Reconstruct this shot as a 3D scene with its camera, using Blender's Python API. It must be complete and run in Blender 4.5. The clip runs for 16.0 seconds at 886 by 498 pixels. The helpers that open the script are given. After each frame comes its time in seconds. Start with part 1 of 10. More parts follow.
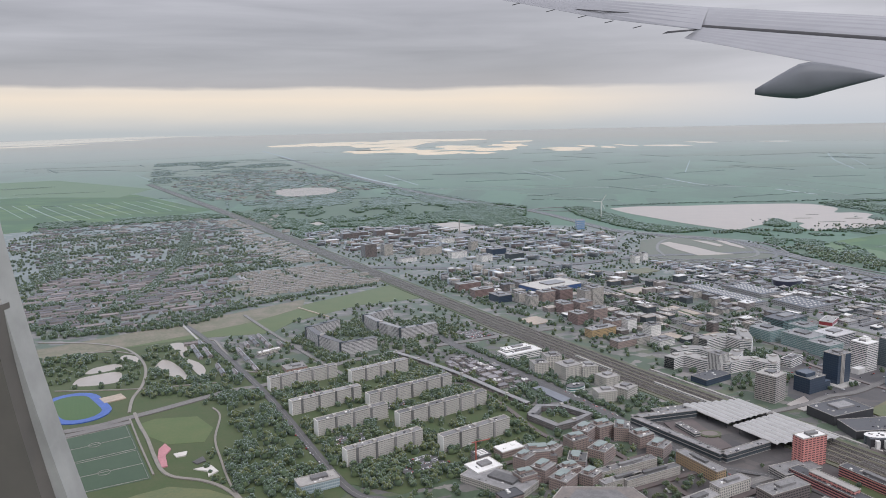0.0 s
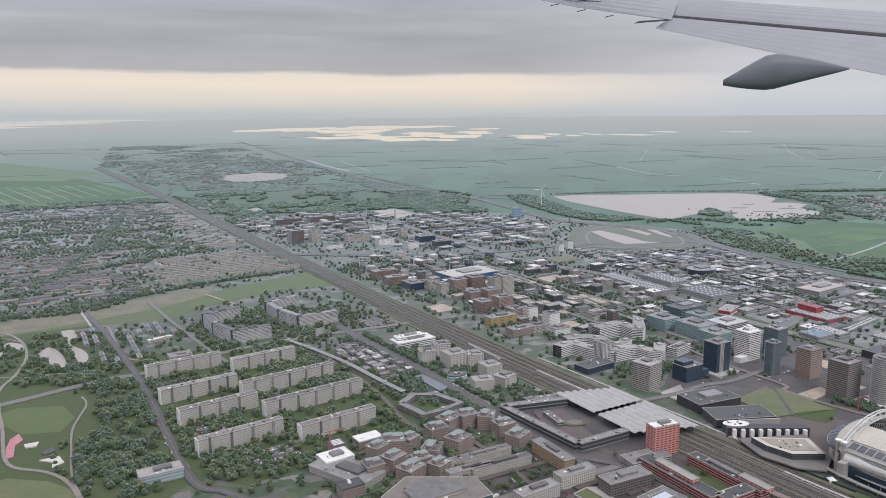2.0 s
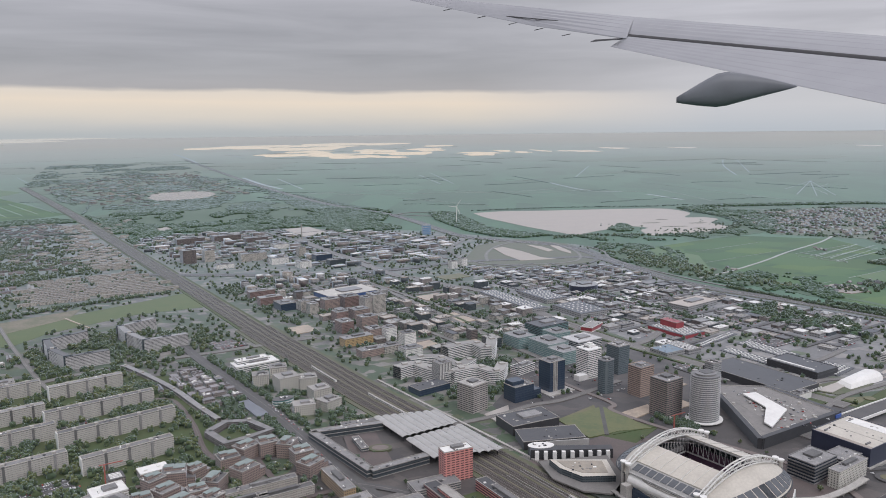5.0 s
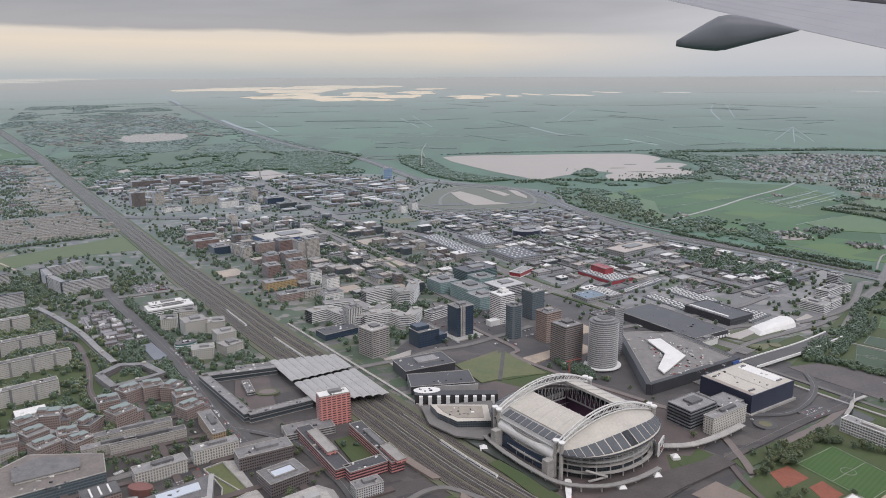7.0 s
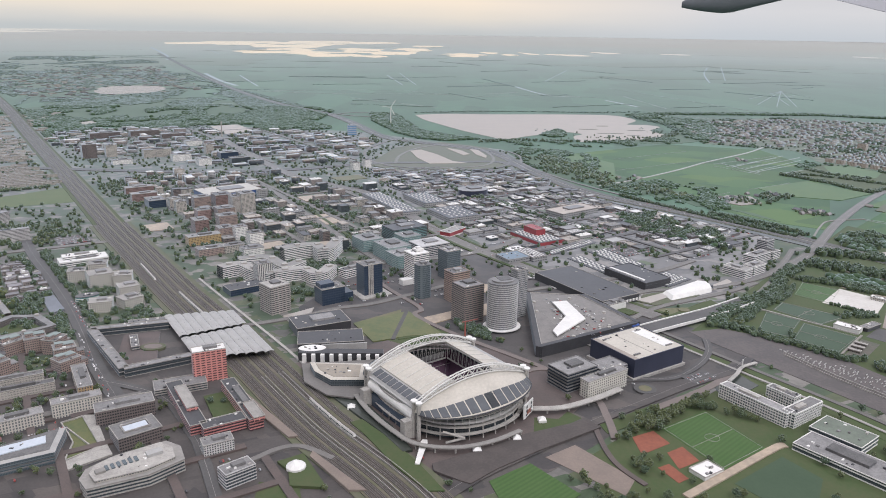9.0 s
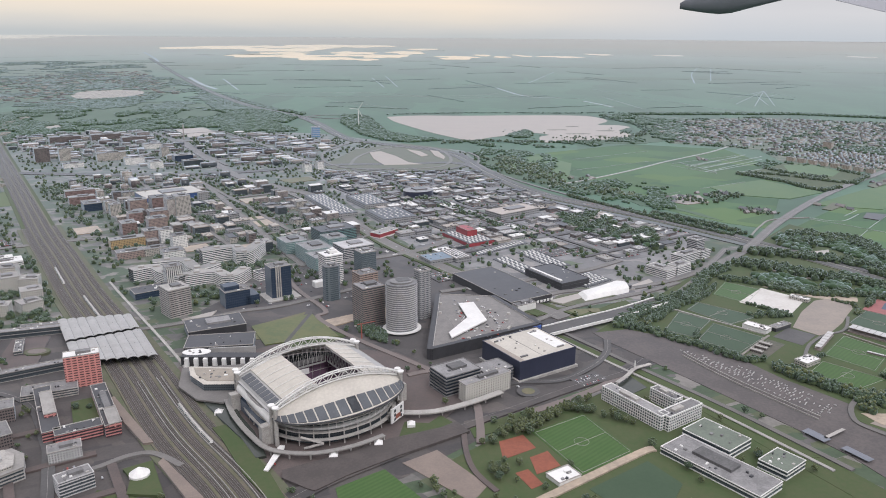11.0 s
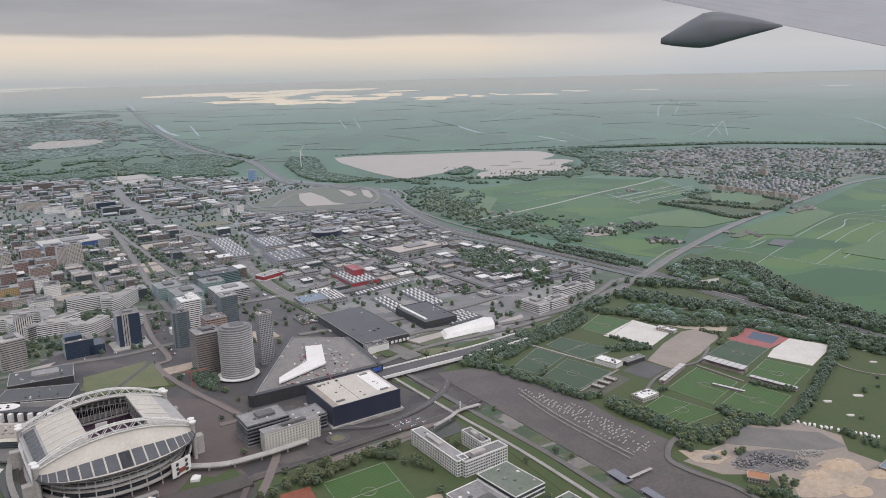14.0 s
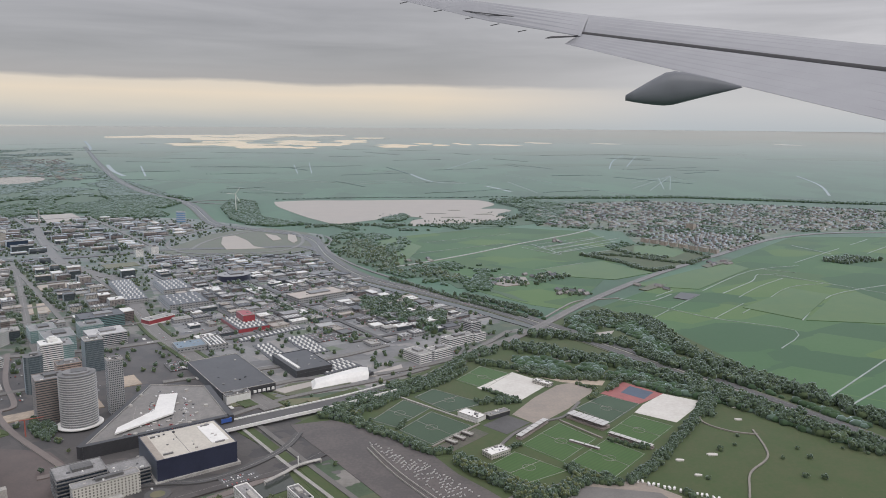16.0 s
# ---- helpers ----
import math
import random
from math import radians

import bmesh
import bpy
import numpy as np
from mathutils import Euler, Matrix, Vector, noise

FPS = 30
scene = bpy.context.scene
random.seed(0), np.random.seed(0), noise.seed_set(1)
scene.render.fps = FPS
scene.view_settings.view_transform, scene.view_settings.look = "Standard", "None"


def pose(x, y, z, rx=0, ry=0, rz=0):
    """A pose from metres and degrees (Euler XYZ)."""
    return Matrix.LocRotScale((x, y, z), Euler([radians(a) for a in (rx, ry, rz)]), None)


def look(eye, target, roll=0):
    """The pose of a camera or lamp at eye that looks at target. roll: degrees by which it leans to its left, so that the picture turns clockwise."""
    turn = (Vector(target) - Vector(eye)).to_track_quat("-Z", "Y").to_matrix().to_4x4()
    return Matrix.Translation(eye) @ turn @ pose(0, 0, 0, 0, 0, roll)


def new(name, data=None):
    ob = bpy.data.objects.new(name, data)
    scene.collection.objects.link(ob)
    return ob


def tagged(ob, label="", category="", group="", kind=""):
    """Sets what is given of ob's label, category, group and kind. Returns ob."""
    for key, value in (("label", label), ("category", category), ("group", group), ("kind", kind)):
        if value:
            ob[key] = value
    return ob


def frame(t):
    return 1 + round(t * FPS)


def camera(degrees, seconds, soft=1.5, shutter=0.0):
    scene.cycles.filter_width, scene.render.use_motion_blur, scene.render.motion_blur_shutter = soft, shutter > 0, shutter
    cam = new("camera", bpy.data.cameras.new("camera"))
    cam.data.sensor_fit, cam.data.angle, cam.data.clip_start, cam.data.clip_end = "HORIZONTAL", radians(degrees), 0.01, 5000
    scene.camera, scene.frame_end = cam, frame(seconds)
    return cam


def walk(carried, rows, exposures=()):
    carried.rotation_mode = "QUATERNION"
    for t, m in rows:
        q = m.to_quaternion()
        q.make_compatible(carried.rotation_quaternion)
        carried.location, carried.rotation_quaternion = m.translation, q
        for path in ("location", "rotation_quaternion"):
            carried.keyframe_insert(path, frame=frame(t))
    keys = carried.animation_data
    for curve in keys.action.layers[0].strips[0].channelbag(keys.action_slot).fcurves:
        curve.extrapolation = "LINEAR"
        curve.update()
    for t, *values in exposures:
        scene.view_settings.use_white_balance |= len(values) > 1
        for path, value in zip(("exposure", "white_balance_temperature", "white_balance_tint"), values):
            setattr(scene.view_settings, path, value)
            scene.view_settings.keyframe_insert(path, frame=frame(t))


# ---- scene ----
# Model scale 1:20 of the real place: sizes below are metres before scaling, brought to scale once at the end; the plan
# and the enlarged wing are placed to fit the camera's view.
S = 0.05
cam = camera(61.3, 16.0, soft=0.95)
METRES, EYE, TILT, LEAN, TURN = 1225.0 * S, 452.8 * S, -9.37, 1.2, 0.0
ROWS = [
    (0.0, 0.0, 0.0, 0.0, 0.0, 0.0, -0.0),
    (0.5, 0.0321, 0.003, -0.0004, 0.17, -0.39, 0.35),
    (1.0, 0.0639, 0.0045, -0.0004, -0.15, -0.88, 0.28),
    (1.5, 0.0956, 0.0085, 0.0004, -0.96, -1.17, -0.04),
    (2.0, 0.1271, 0.0114, 0.0003, -2.1, -0.97, -0.39),
    (2.5, 0.1589, 0.0155, 0.001, -3.24, -0.47, -0.57),
    (3.0, 0.1907, 0.0181, 0.0018, -4.09, 0.18, -0.36),
    (3.5, 0.222, 0.0201, 0.0026, -4.59, 0.87, 0.04),
    (4.0, 0.2535, 0.0222, 0.0032, -4.78, 1.36, 0.41),
    (6.5, 0.4087, 0.0337, 0.002, -5.09, -2.95, -0.15),
    (7.0, 0.4399, 0.0355, 0.0011, -5.11, -3.89, -0.11),
    (7.5, 0.471, 0.0368, 0.0003, -5.03, -4.91, -0.22),
    (8.0, 0.5022, 0.0387, -0.0006, -4.97, -5.88, -0.5),
    (8.5, 0.533, 0.0407, -0.0012, -4.98, -6.57, -0.9),
    (9.0, 0.5638, 0.0426, -0.0022, -5.03, -6.93, -1.23),
    (11.5, 0.7199, 0.0513, -0.0054, -4.92, -6.49, -0.51),
    (12.0, 0.751, 0.0539, -0.006, -4.98, -5.61, -0.07),
    (12.5, 0.782, 0.0559, -0.0063, -5.11, -4.74, 0.35),
    (13.0, 0.8131, 0.0572, -0.007, -5.27, -4.07, 0.7),
    (13.5, 0.8438, 0.0587, -0.0074, -5.42, -3.73, 0.86),
    (14.0, 0.8742, 0.0596, -0.0078, -5.46, -3.74, 0.97),
    (14.5, 0.9048, 0.0614, -0.0087, -5.51, -3.9, 0.92),
    (15.0, 0.9349, 0.0622, -0.0093, -5.57, -4.3, 0.89),
    (15.5, 0.9655, 0.0635, -0.0099, -5.98, -4.37, 0.25),
    (16.0, 0.9965, 0.0669, -0.0097, -7.86, -0.1, -0.35),
]
EXPOSURES = [(0.0, -0.07, 6110, 14), (2.0, -0.08, 6110, 14), (2.5, -0.14, 6110, 14), (3.0, -0.15, 6110, 14), (4.0, -0.18, 6110, 14), (6.5, -0.21, 6190, 14), (7.5, -0.13, 6190, 14), (8.0, -0.01, 6190, 14), (8.5, 0.01, 6190, 14), (9.0, 0.03, 6210, 14), (11.5, -0.01, 6190, 14),
             (12.0, -0.11, 6270, 14), (12.5, -0.20, 6270, 14), (15.0, -0.21, 6250, 14), (15.5, -0.14, 6250, 14), (16.0, -0.25, 6290, 12)]
walk(cam, [(t, pose(0, 0, EYE, TILT, LEAN, TURN) @ pose(METRES * x, METRES * y, METRES * z, 90 + pitch, roll, yaw)) for t, x, y, z, yaw, pitch, roll in ROWS], exposures=EXPOSURES)

# ---- world, sun ----
world = bpy.data.worlds.new("overcast_sky")
scene.world = world
world.use_nodes = True
wn, wl = world.node_tree.nodes, world.node_tree.links
wn.clear()


def node(nodes, kind, **sets):
    n = nodes.new(kind)
    for key, value in sets.items():
        if key in n.inputs:
            n.inputs[key].default_value = value
        elif key == "op":
            n.operation = value
        elif key == "mode":
            n.data_type = value
    return n


def ramp(nodes, stops, mode="LINEAR"):
    n = nodes.new("ShaderNodeValToRGB")
    n.color_ramp.interpolation = mode
    e = n.color_ramp.elements
    e[0].position, e[0].color = stops[0][0], (*stops[0][1], 1)
    e[1].position, e[1].color = stops[-1][0], (*stops[-1][1], 1)
    for p, c in stops[1:-1]:
        e.new(p).color = (*c, 1)
    return n


SUN_EL, SUN_AZ = radians(48), radians(150)
sky = wn.new("ShaderNodeTexSky")
sky.sky_type, sky.sun_disc = "NISHITA", False
sky.sun_elevation, sky.sun_rotation = SUN_EL, SUN_AZ
wcoord = wn.new("ShaderNodeTexCoord")
wsep = wn.new("ShaderNodeSeparateXYZ")
wl.new(wcoord.outputs["Generated"], wsep.inputs[0])
# the cloud deck: ripples drawn out along the horizon
wmap = wn.new("ShaderNodeMapping")
wmap.inputs["Scale"].default_value = (2.2, 2.2, 22.0)
wl.new(wcoord.outputs["Generated"], wmap.inputs[0])
cloud = node(wn, "ShaderNodeTexNoise", Scale=1.6, Detail=6.0, Roughness=0.52, Distortion=0.4)
wl.new(wmap.outputs[0], cloud.inputs["Vector"])
wmap2 = wn.new("ShaderNodeMapping")
wmap2.inputs["Scale"].default_value = (5.0, 5.0, 30.0)
wl.new(wcoord.outputs["Generated"], wmap2.inputs[0])
edge = node(wn, "ShaderNodeTexNoise", Scale=1.5, Detail=4.0, Roughness=0.55)
wl.new(wmap2.outputs[0], edge.inputs["Vector"])
wob = node(wn, "ShaderNodeMath", op="MULTIPLY_ADD")
wl.new(edge.outputs[0], wob.inputs[0])
wob.inputs[1].default_value, wob.inputs[2].default_value = 0.011, -0.0055
tilt_z = node(wn, "ShaderNodeMath", op="ADD")
wl.new(wsep.outputs["Z"], tilt_z.inputs[0])
wl.new(wob.outputs[0], tilt_z.inputs[1])
# the deck's edge sinks a little towards the east
lean_z = node(wn, "ShaderNodeMath", op="MULTIPLY_ADD")
wl.new(wsep.outputs["X"], lean_z.inputs[0])
lean_z.inputs[1].default_value = 0.012
wl.new(tilt_z.outputs[0], lean_z.inputs[2])
up = node(wn, "ShaderNodeMapRange")
up.inputs["From Min"].default_value, up.inputs["From Max"].default_value = -0.05, 0.25
wl.new(lean_z.outputs[0], up.inputs["Value"])


def el(z):
    return (z + 0.05) / 0.30


HAZE = (0.46, 0.50, 0.49)
band = ramp(wn, [(0.0, HAZE), (el(-0.006), (0.50, 0.525, 0.505)), (el(0.004), (0.60, 0.59, 0.54)), (el(0.016), (0.74, 0.675, 0.565)),
                 (el(0.034), (0.87, 0.74, 0.575)), (el(0.046), (0.80, 0.70, 0.57)), (el(0.0515), (0.425, 0.40, 0.384)), (el(0.075), (0.392, 0.378, 0.370)), (el(0.11), (0.428, 0.413, 0.406)), (1.0, (0.472, 0.455, 0.448))])
wl.new(up.outputs[0], band.inputs[0])
# towards the right of the view the bright band fades out
az = wn.new("ShaderNodeMapRange")
az.inputs["From Min"].default_value, az.inputs["From Max"].default_value = 0.12, 0.42
wl.new(wsep.outputs["X"], az.inputs["Value"])
plain = ramp(wn, [(0.0, HAZE), (el(0.0), (0.53, 0.565, 0.575)), (el(0.03), (0.63, 0.625, 0.615)), (el(0.07), (0.57, 0.55, 0.545)), (1.0, (0.58, 0.56, 0.555))])
wl.new(up.outputs[0], plain.inputs[0])
side = node(wn, "ShaderNodeMix", mode="RGBA")
wl.new(az.outputs[0], side.inputs[0])
wl.new(band.outputs[0], side.inputs[6])
wl.new(plain.outputs[0], side.inputs[7])
# cloud ripples above the band only
amount = node(wn, "ShaderNodeMapRange")
amount.inputs["From Min"].default_value, amount.inputs["From Max"].default_value = 0.04, 0.09
amount.inputs["To Min"].default_value, amount.inputs["To Max"].default_value = 0.06, 0.75
wl.new(wsep.outputs["Z"], amount.inputs["Value"])
rip = node(wn, "ShaderNodeMath", op="SUBTRACT")
wl.new(cloud.outputs[0], rip.inputs[0])
rip.inputs[1].default_value = 0.5
gain = node(wn, "ShaderNodeMath", op="MULTIPLY")
wl.new(rip.outputs[0], gain.inputs[0])
wl.new(amount.outputs[0], gain.inputs[1])
one = node(wn, "ShaderNodeMath", op="ADD")
wl.new(gain.outputs[0], one.inputs[0])
one.inputs[1].default_value = 1.0
lit = node(wn, "ShaderNodeVectorMath", op="SCALE")
wl.new(side.outputs[2], lit.inputs[0])
wl.new(one.outputs[0], lit.inputs["Scale"])
skymix = node(wn, "ShaderNodeVectorMath", op="SCALE")
skymix.inputs["Scale"].default_value = 0.011
wl.new(sky.outputs[0], skymix.inputs[0])
total = node(wn, "ShaderNodeVectorMath", op="ADD")
wl.new(lit.outputs[0], total.inputs[0])
wl.new(skymix.outputs[0], total.inputs[1])
# an overcast sky is brighter overhead
zen = node(wn, "ShaderNodeMapRange")
zen.inputs["From Min"].default_value, zen.inputs["From Max"].default_value = 0.25, 0.9
zen.inputs["To Min"].default_value, zen.inputs["To Max"].default_value = 1.0, 2.75
wl.new(wsep.outputs["Z"], zen.inputs["Value"])
bright = node(wn, "ShaderNodeVectorMath", op="SCALE")
wl.new(total.outputs[0], bright.inputs[0])
wl.new(zen.outputs[0], bright.inputs["Scale"])
wbg = wn.new("ShaderNodeBackground")
wbg.inputs["Strength"].default_value = 1.0
wl.new(bright.outputs[0], wbg.inputs[0])
wout = wn.new("ShaderNodeOutputWorld")
wl.new(wbg.outputs[0], wout.inputs[0])

sun = new("sun", bpy.data.lights.new("sun", "SUN"))
sun.data.energy, sun.data.angle, sun.data.color = 1.1, radians(18), (1.0, 0.96, 0.9)
sun.matrix_world = look((0, 0, 200), (0 - math.sin(SUN_AZ) * 100, -math.cos(SUN_AZ) * 100, 200 - 100 * math.tan(SUN_EL)))

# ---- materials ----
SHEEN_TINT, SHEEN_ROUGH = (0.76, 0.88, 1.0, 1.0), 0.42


def haze_sheen(m, near, rise=0.75):
    """Bluish sheen that stands in for distance haze; its weight grows northwards, away from the camera."""
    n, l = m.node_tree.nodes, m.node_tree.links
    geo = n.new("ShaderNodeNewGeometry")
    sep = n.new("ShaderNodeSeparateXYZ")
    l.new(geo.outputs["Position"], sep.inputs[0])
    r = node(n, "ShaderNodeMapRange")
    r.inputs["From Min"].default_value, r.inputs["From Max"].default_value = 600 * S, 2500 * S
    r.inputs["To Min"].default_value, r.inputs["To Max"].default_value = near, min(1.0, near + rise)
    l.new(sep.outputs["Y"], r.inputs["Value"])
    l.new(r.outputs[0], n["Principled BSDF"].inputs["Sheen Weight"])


def material(name, color, rough=0.8, second=None, grain=6.0, patch=60.0, metal=0.0, spec=0.5, bump=0.0, spread=0.25, random_tint=0.0, sheen=0.15, rise=0.7):
    """Two-scale variation: fine grain and broad patches, sizes in true metres."""
    m = bpy.data.materials.new(name)
    m.use_nodes = True
    n, l = m.node_tree.nodes, m.node_tree.links
    b = n["Principled BSDF"]
    b.inputs["Roughness"].default_value, b.inputs["Metallic"].default_value = rough, metal
    b.inputs["Specular IOR Level"].default_value = spec
    # bluish sheen put on each surface to stand for haze
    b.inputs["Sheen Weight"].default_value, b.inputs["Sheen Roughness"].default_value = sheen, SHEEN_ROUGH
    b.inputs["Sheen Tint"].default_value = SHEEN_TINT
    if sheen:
        haze_sheen(m, sheen, rise)
    tc = n.new("ShaderNodeTexCoord")
    second = second or tuple(c * 0.72 for c in color)
    fine = node(n, "ShaderNodeTexNoise", Scale=1.0 / (grain * S), Detail=4.0, Roughness=0.6)
    broad = node(n, "ShaderNodeTexNoise", Scale=1.0 / (patch * S), Detail=3.0, Roughness=0.55)
    l.new(tc.outputs["Object"], fine.inputs["Vector"])
    l.new(tc.outputs["Object"], broad.inputs["Vector"])
    add = node(n, "ShaderNodeMath", op="ADD")
    l.new(fine.outputs[0], add.inputs[0])
    l.new(broad.outputs[0], add.inputs[1])
    rng = node(n, "ShaderNodeMapRange")
    rng.inputs["From Min"].default_value, rng.inputs["From Max"].default_value = 1.0 - spread, 1.0 + spread
    l.new(add.outputs[0], rng.inputs["Value"])
    mix = node(n, "ShaderNodeMix", mode="RGBA")
    mix.inputs[6].default_value, mix.inputs[7].default_value = (*color, 1), (*second, 1)
    l.new(rng.outputs[0], mix.inputs[0])
    out = mix.outputs[2]
    if random_tint:
        info = n.new("ShaderNodeObjectInfo")
        hsv = n.new("ShaderNodeHueSaturation")
        r = node(n, "ShaderNodeMapRange")
        r.inputs["To Min"].default_value, r.inputs["To Max"].default_value = 1 - random_tint, 1 + random_tint
        l.new(info.outputs["Random"], r.inputs["Value"])
        l.new(r.outputs[0], hsv.inputs["Value"])
        l.new(out, hsv.inputs["Color"])
        out = hsv.outputs[0]
    l.new(out, b.inputs["Base Color"])
    if bump:
        bp = node(n, "ShaderNodeBump", Strength=bump, Distance=0.3 * S)
        l.new(fine.outputs[0], bp.inputs["Height"])
        l.new(bp.outputs[0], b.inputs["Normal"])
    return m


def island_tint(m, low, high):
    """Each joined piece of a stuff mesh takes its own brightness."""
    n, l = m.node_tree.nodes, m.node_tree.links
    b = n["Principled BSDF"]
    src = b.inputs["Base Color"].links[0].from_socket
    geo = n.new("ShaderNodeNewGeometry")
    r = node(n, "ShaderNodeMapRange")
    r.inputs["To Min"].default_value, r.inputs["To Max"].default_value = low, high
    l.new(geo.outputs["Random Per Island"], r.inputs["Value"])
    hsv = n.new("ShaderNodeHueSaturation")
    l.new(r.outputs[0], hsv.inputs["Value"])
    l.new(src, hsv.inputs["Color"])
    l.new(hsv.outputs[0], b.inputs["Base Color"])
    return m


def facade(name, wall, glass, floor=3.3, bay=3.6, fill_z=0.5, fill_x=0.7, rough=0.6):
    """Wall with rows of panes, for windows too small to pick apart."""
    m = bpy.data.materials.new(name)
    m.use_nodes = True
    n, l = m.node_tree.nodes, m.node_tree.links
    b = n["Principled BSDF"]
    # walls get the same bluish sheen in place of haze
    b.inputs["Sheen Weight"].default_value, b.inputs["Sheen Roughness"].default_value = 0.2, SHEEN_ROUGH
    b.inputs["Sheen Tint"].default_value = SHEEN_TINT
    haze_sheen(m, 0.2)
    tc = n.new("ShaderNodeTexCoord")
    sep = n.new("ShaderNodeSeparateXYZ")
    l.new(tc.outputs["Object"], sep.inputs[0])
    xy = node(n, "ShaderNodeMath", op="ADD")
    l.new(sep.outputs["X"], xy.inputs[0])
    l.new(sep.outputs["Y"], xy.inputs[1])

    def stripes(socket, period, fill):
        d = node(n, "ShaderNodeMath", op="DIVIDE")
        l.new(socket, d.inputs[0])
        d.inputs[1].default_value = period * S
        f = node(n, "ShaderNodeMath", op="FRACT")
        l.new(d.outputs[0], f.inputs[0])
        c = node(n, "ShaderNodeMath", op="LESS_THAN")
        l.new(f.outputs[0], c.inputs[0])
        c.inputs[1].default_value = fill
        return c.outputs[0]

    mz = stripes(sep.outputs["Z"], floor, fill_z)
    mx = stripes(xy.outputs[0], bay, fill_x)
    mul = node(n, "ShaderNodeMath", op="MULTIPLY")
    l.new(mz, mul.inputs[0])
    l.new(mx, mul.inputs[1])
    noise_t = node(n, "ShaderNodeTexNoise", Scale=1.0 / (4.0 * S), Detail=3.0)
    l.new(tc.outputs["Object"], noise_t.inputs["Vector"])
    wallmix = node(n, "ShaderNodeMix", mode="RGBA")
    wallmix.inputs[6].default_value, wallmix.inputs[7].default_value = (*wall, 1), (*[c * 0.78 for c in wall], 1)
    l.new(noise_t.outputs[0], wallmix.inputs[0])
    mix = node(n, "ShaderNodeMix", mode="RGBA")
    l.new(mul.outputs[0], mix.inputs[0])
    l.new(wallmix.outputs[2], mix.inputs[6])
    mix.inputs[7].default_value = (*glass, 1)
    l.new(mix.outputs[2], b.inputs["Base Color"])
    rr = node(n, "ShaderNodeMapRange")
    rr.inputs["To Min"].default_value, rr.inputs["To Max"].default_value = rough, 0.15
    l.new(mul.outputs[0], rr.inputs["Value"])
    l.new(rr.outputs[0], b.inputs["Roughness"])
    return m


def fields(m, sizes, dark, light):
    """Strips of fields, each with its own green."""
    n, l = m.node_tree.nodes, m.node_tree.links
    b = n["Principled BSDF"]
    src = b.inputs["Base Color"].links[0].from_socket
    tc = n.new("ShaderNodeTexCoord")
    mp = n.new("ShaderNodeMapping")
    mp.inputs["Rotation"].default_value = (0, 0, 0.5)
    mp.inputs["Scale"].default_value = (1 / (sizes[0] * S), 1 / (sizes[1] * S), 1.0)
    l.new(tc.outputs["Object"], mp.inputs[0])
    vo = node(n, "ShaderNodeTexVoronoi", Scale=1.0)
    vo.distance = "CHEBYCHEV"
    l.new(mp.outputs[0], vo.inputs["Vector"])
    sp = n.new("ShaderNodeSeparateColor")
    l.new(vo.outputs["Color"], sp.inputs[0])
    r = node(n, "ShaderNodeMapRange")
    r.inputs["To Min"].default_value, r.inputs["To Max"].default_value = dark, light
    l.new(sp.outputs[0], r.inputs["Value"])
    hsv = n.new("ShaderNodeHueSaturation")
    l.new(r.outputs[0], hsv.inputs["Value"])
    l.new(src, hsv.inputs["Color"])
    l.new(hsv.outputs[0], b.inputs["Base Color"])
    return m


def plots(m, size, stops, ang=29.0):
    """Ground parcels on the street grid, each with its own cover."""
    n, l = m.node_tree.nodes, m.node_tree.links
    b = n["Principled BSDF"]
    src = b.inputs["Base Color"].links[0].from_socket
    tc = n.new("ShaderNodeTexCoord")
    mp = n.new("ShaderNodeMapping")
    mp.inputs["Rotation"].default_value = (0, 0, -radians(ang))
    mp.inputs["Scale"].default_value = (1 / (size * S), 1.5 / (size * S), 1.0)
    l.new(tc.outputs["Object"], mp.inputs[0])
    vo = node(n, "ShaderNodeTexVoronoi", Scale=1.0, Randomness=0.75)
    vo.distance = "CHEBYCHEV"
    l.new(mp.outputs[0], vo.inputs["Vector"])
    sp = n.new("ShaderNodeSeparateColor")
    l.new(vo.outputs["Color"], sp.inputs[0])
    cover = ramp(n, stops, "CONSTANT")
    l.new(sp.outputs[0], cover.inputs[0])
    mul = node(n, "ShaderNodeMix", mode="RGBA")
    mul.blend_type = "MULTIPLY"
    mul.inputs[0].default_value = 1.0
    l.new(src, mul.inputs[6])
    l.new(cover.outputs[0], mul.inputs[7])
    l.new(mul.outputs[2], b.inputs["Base Color"])
    return m


# blue in the base colour and strong sheen stand for haze over far land
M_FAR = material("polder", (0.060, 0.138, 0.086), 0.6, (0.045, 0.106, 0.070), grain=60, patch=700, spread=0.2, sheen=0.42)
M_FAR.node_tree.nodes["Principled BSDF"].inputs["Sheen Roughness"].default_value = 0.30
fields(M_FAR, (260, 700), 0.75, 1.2)


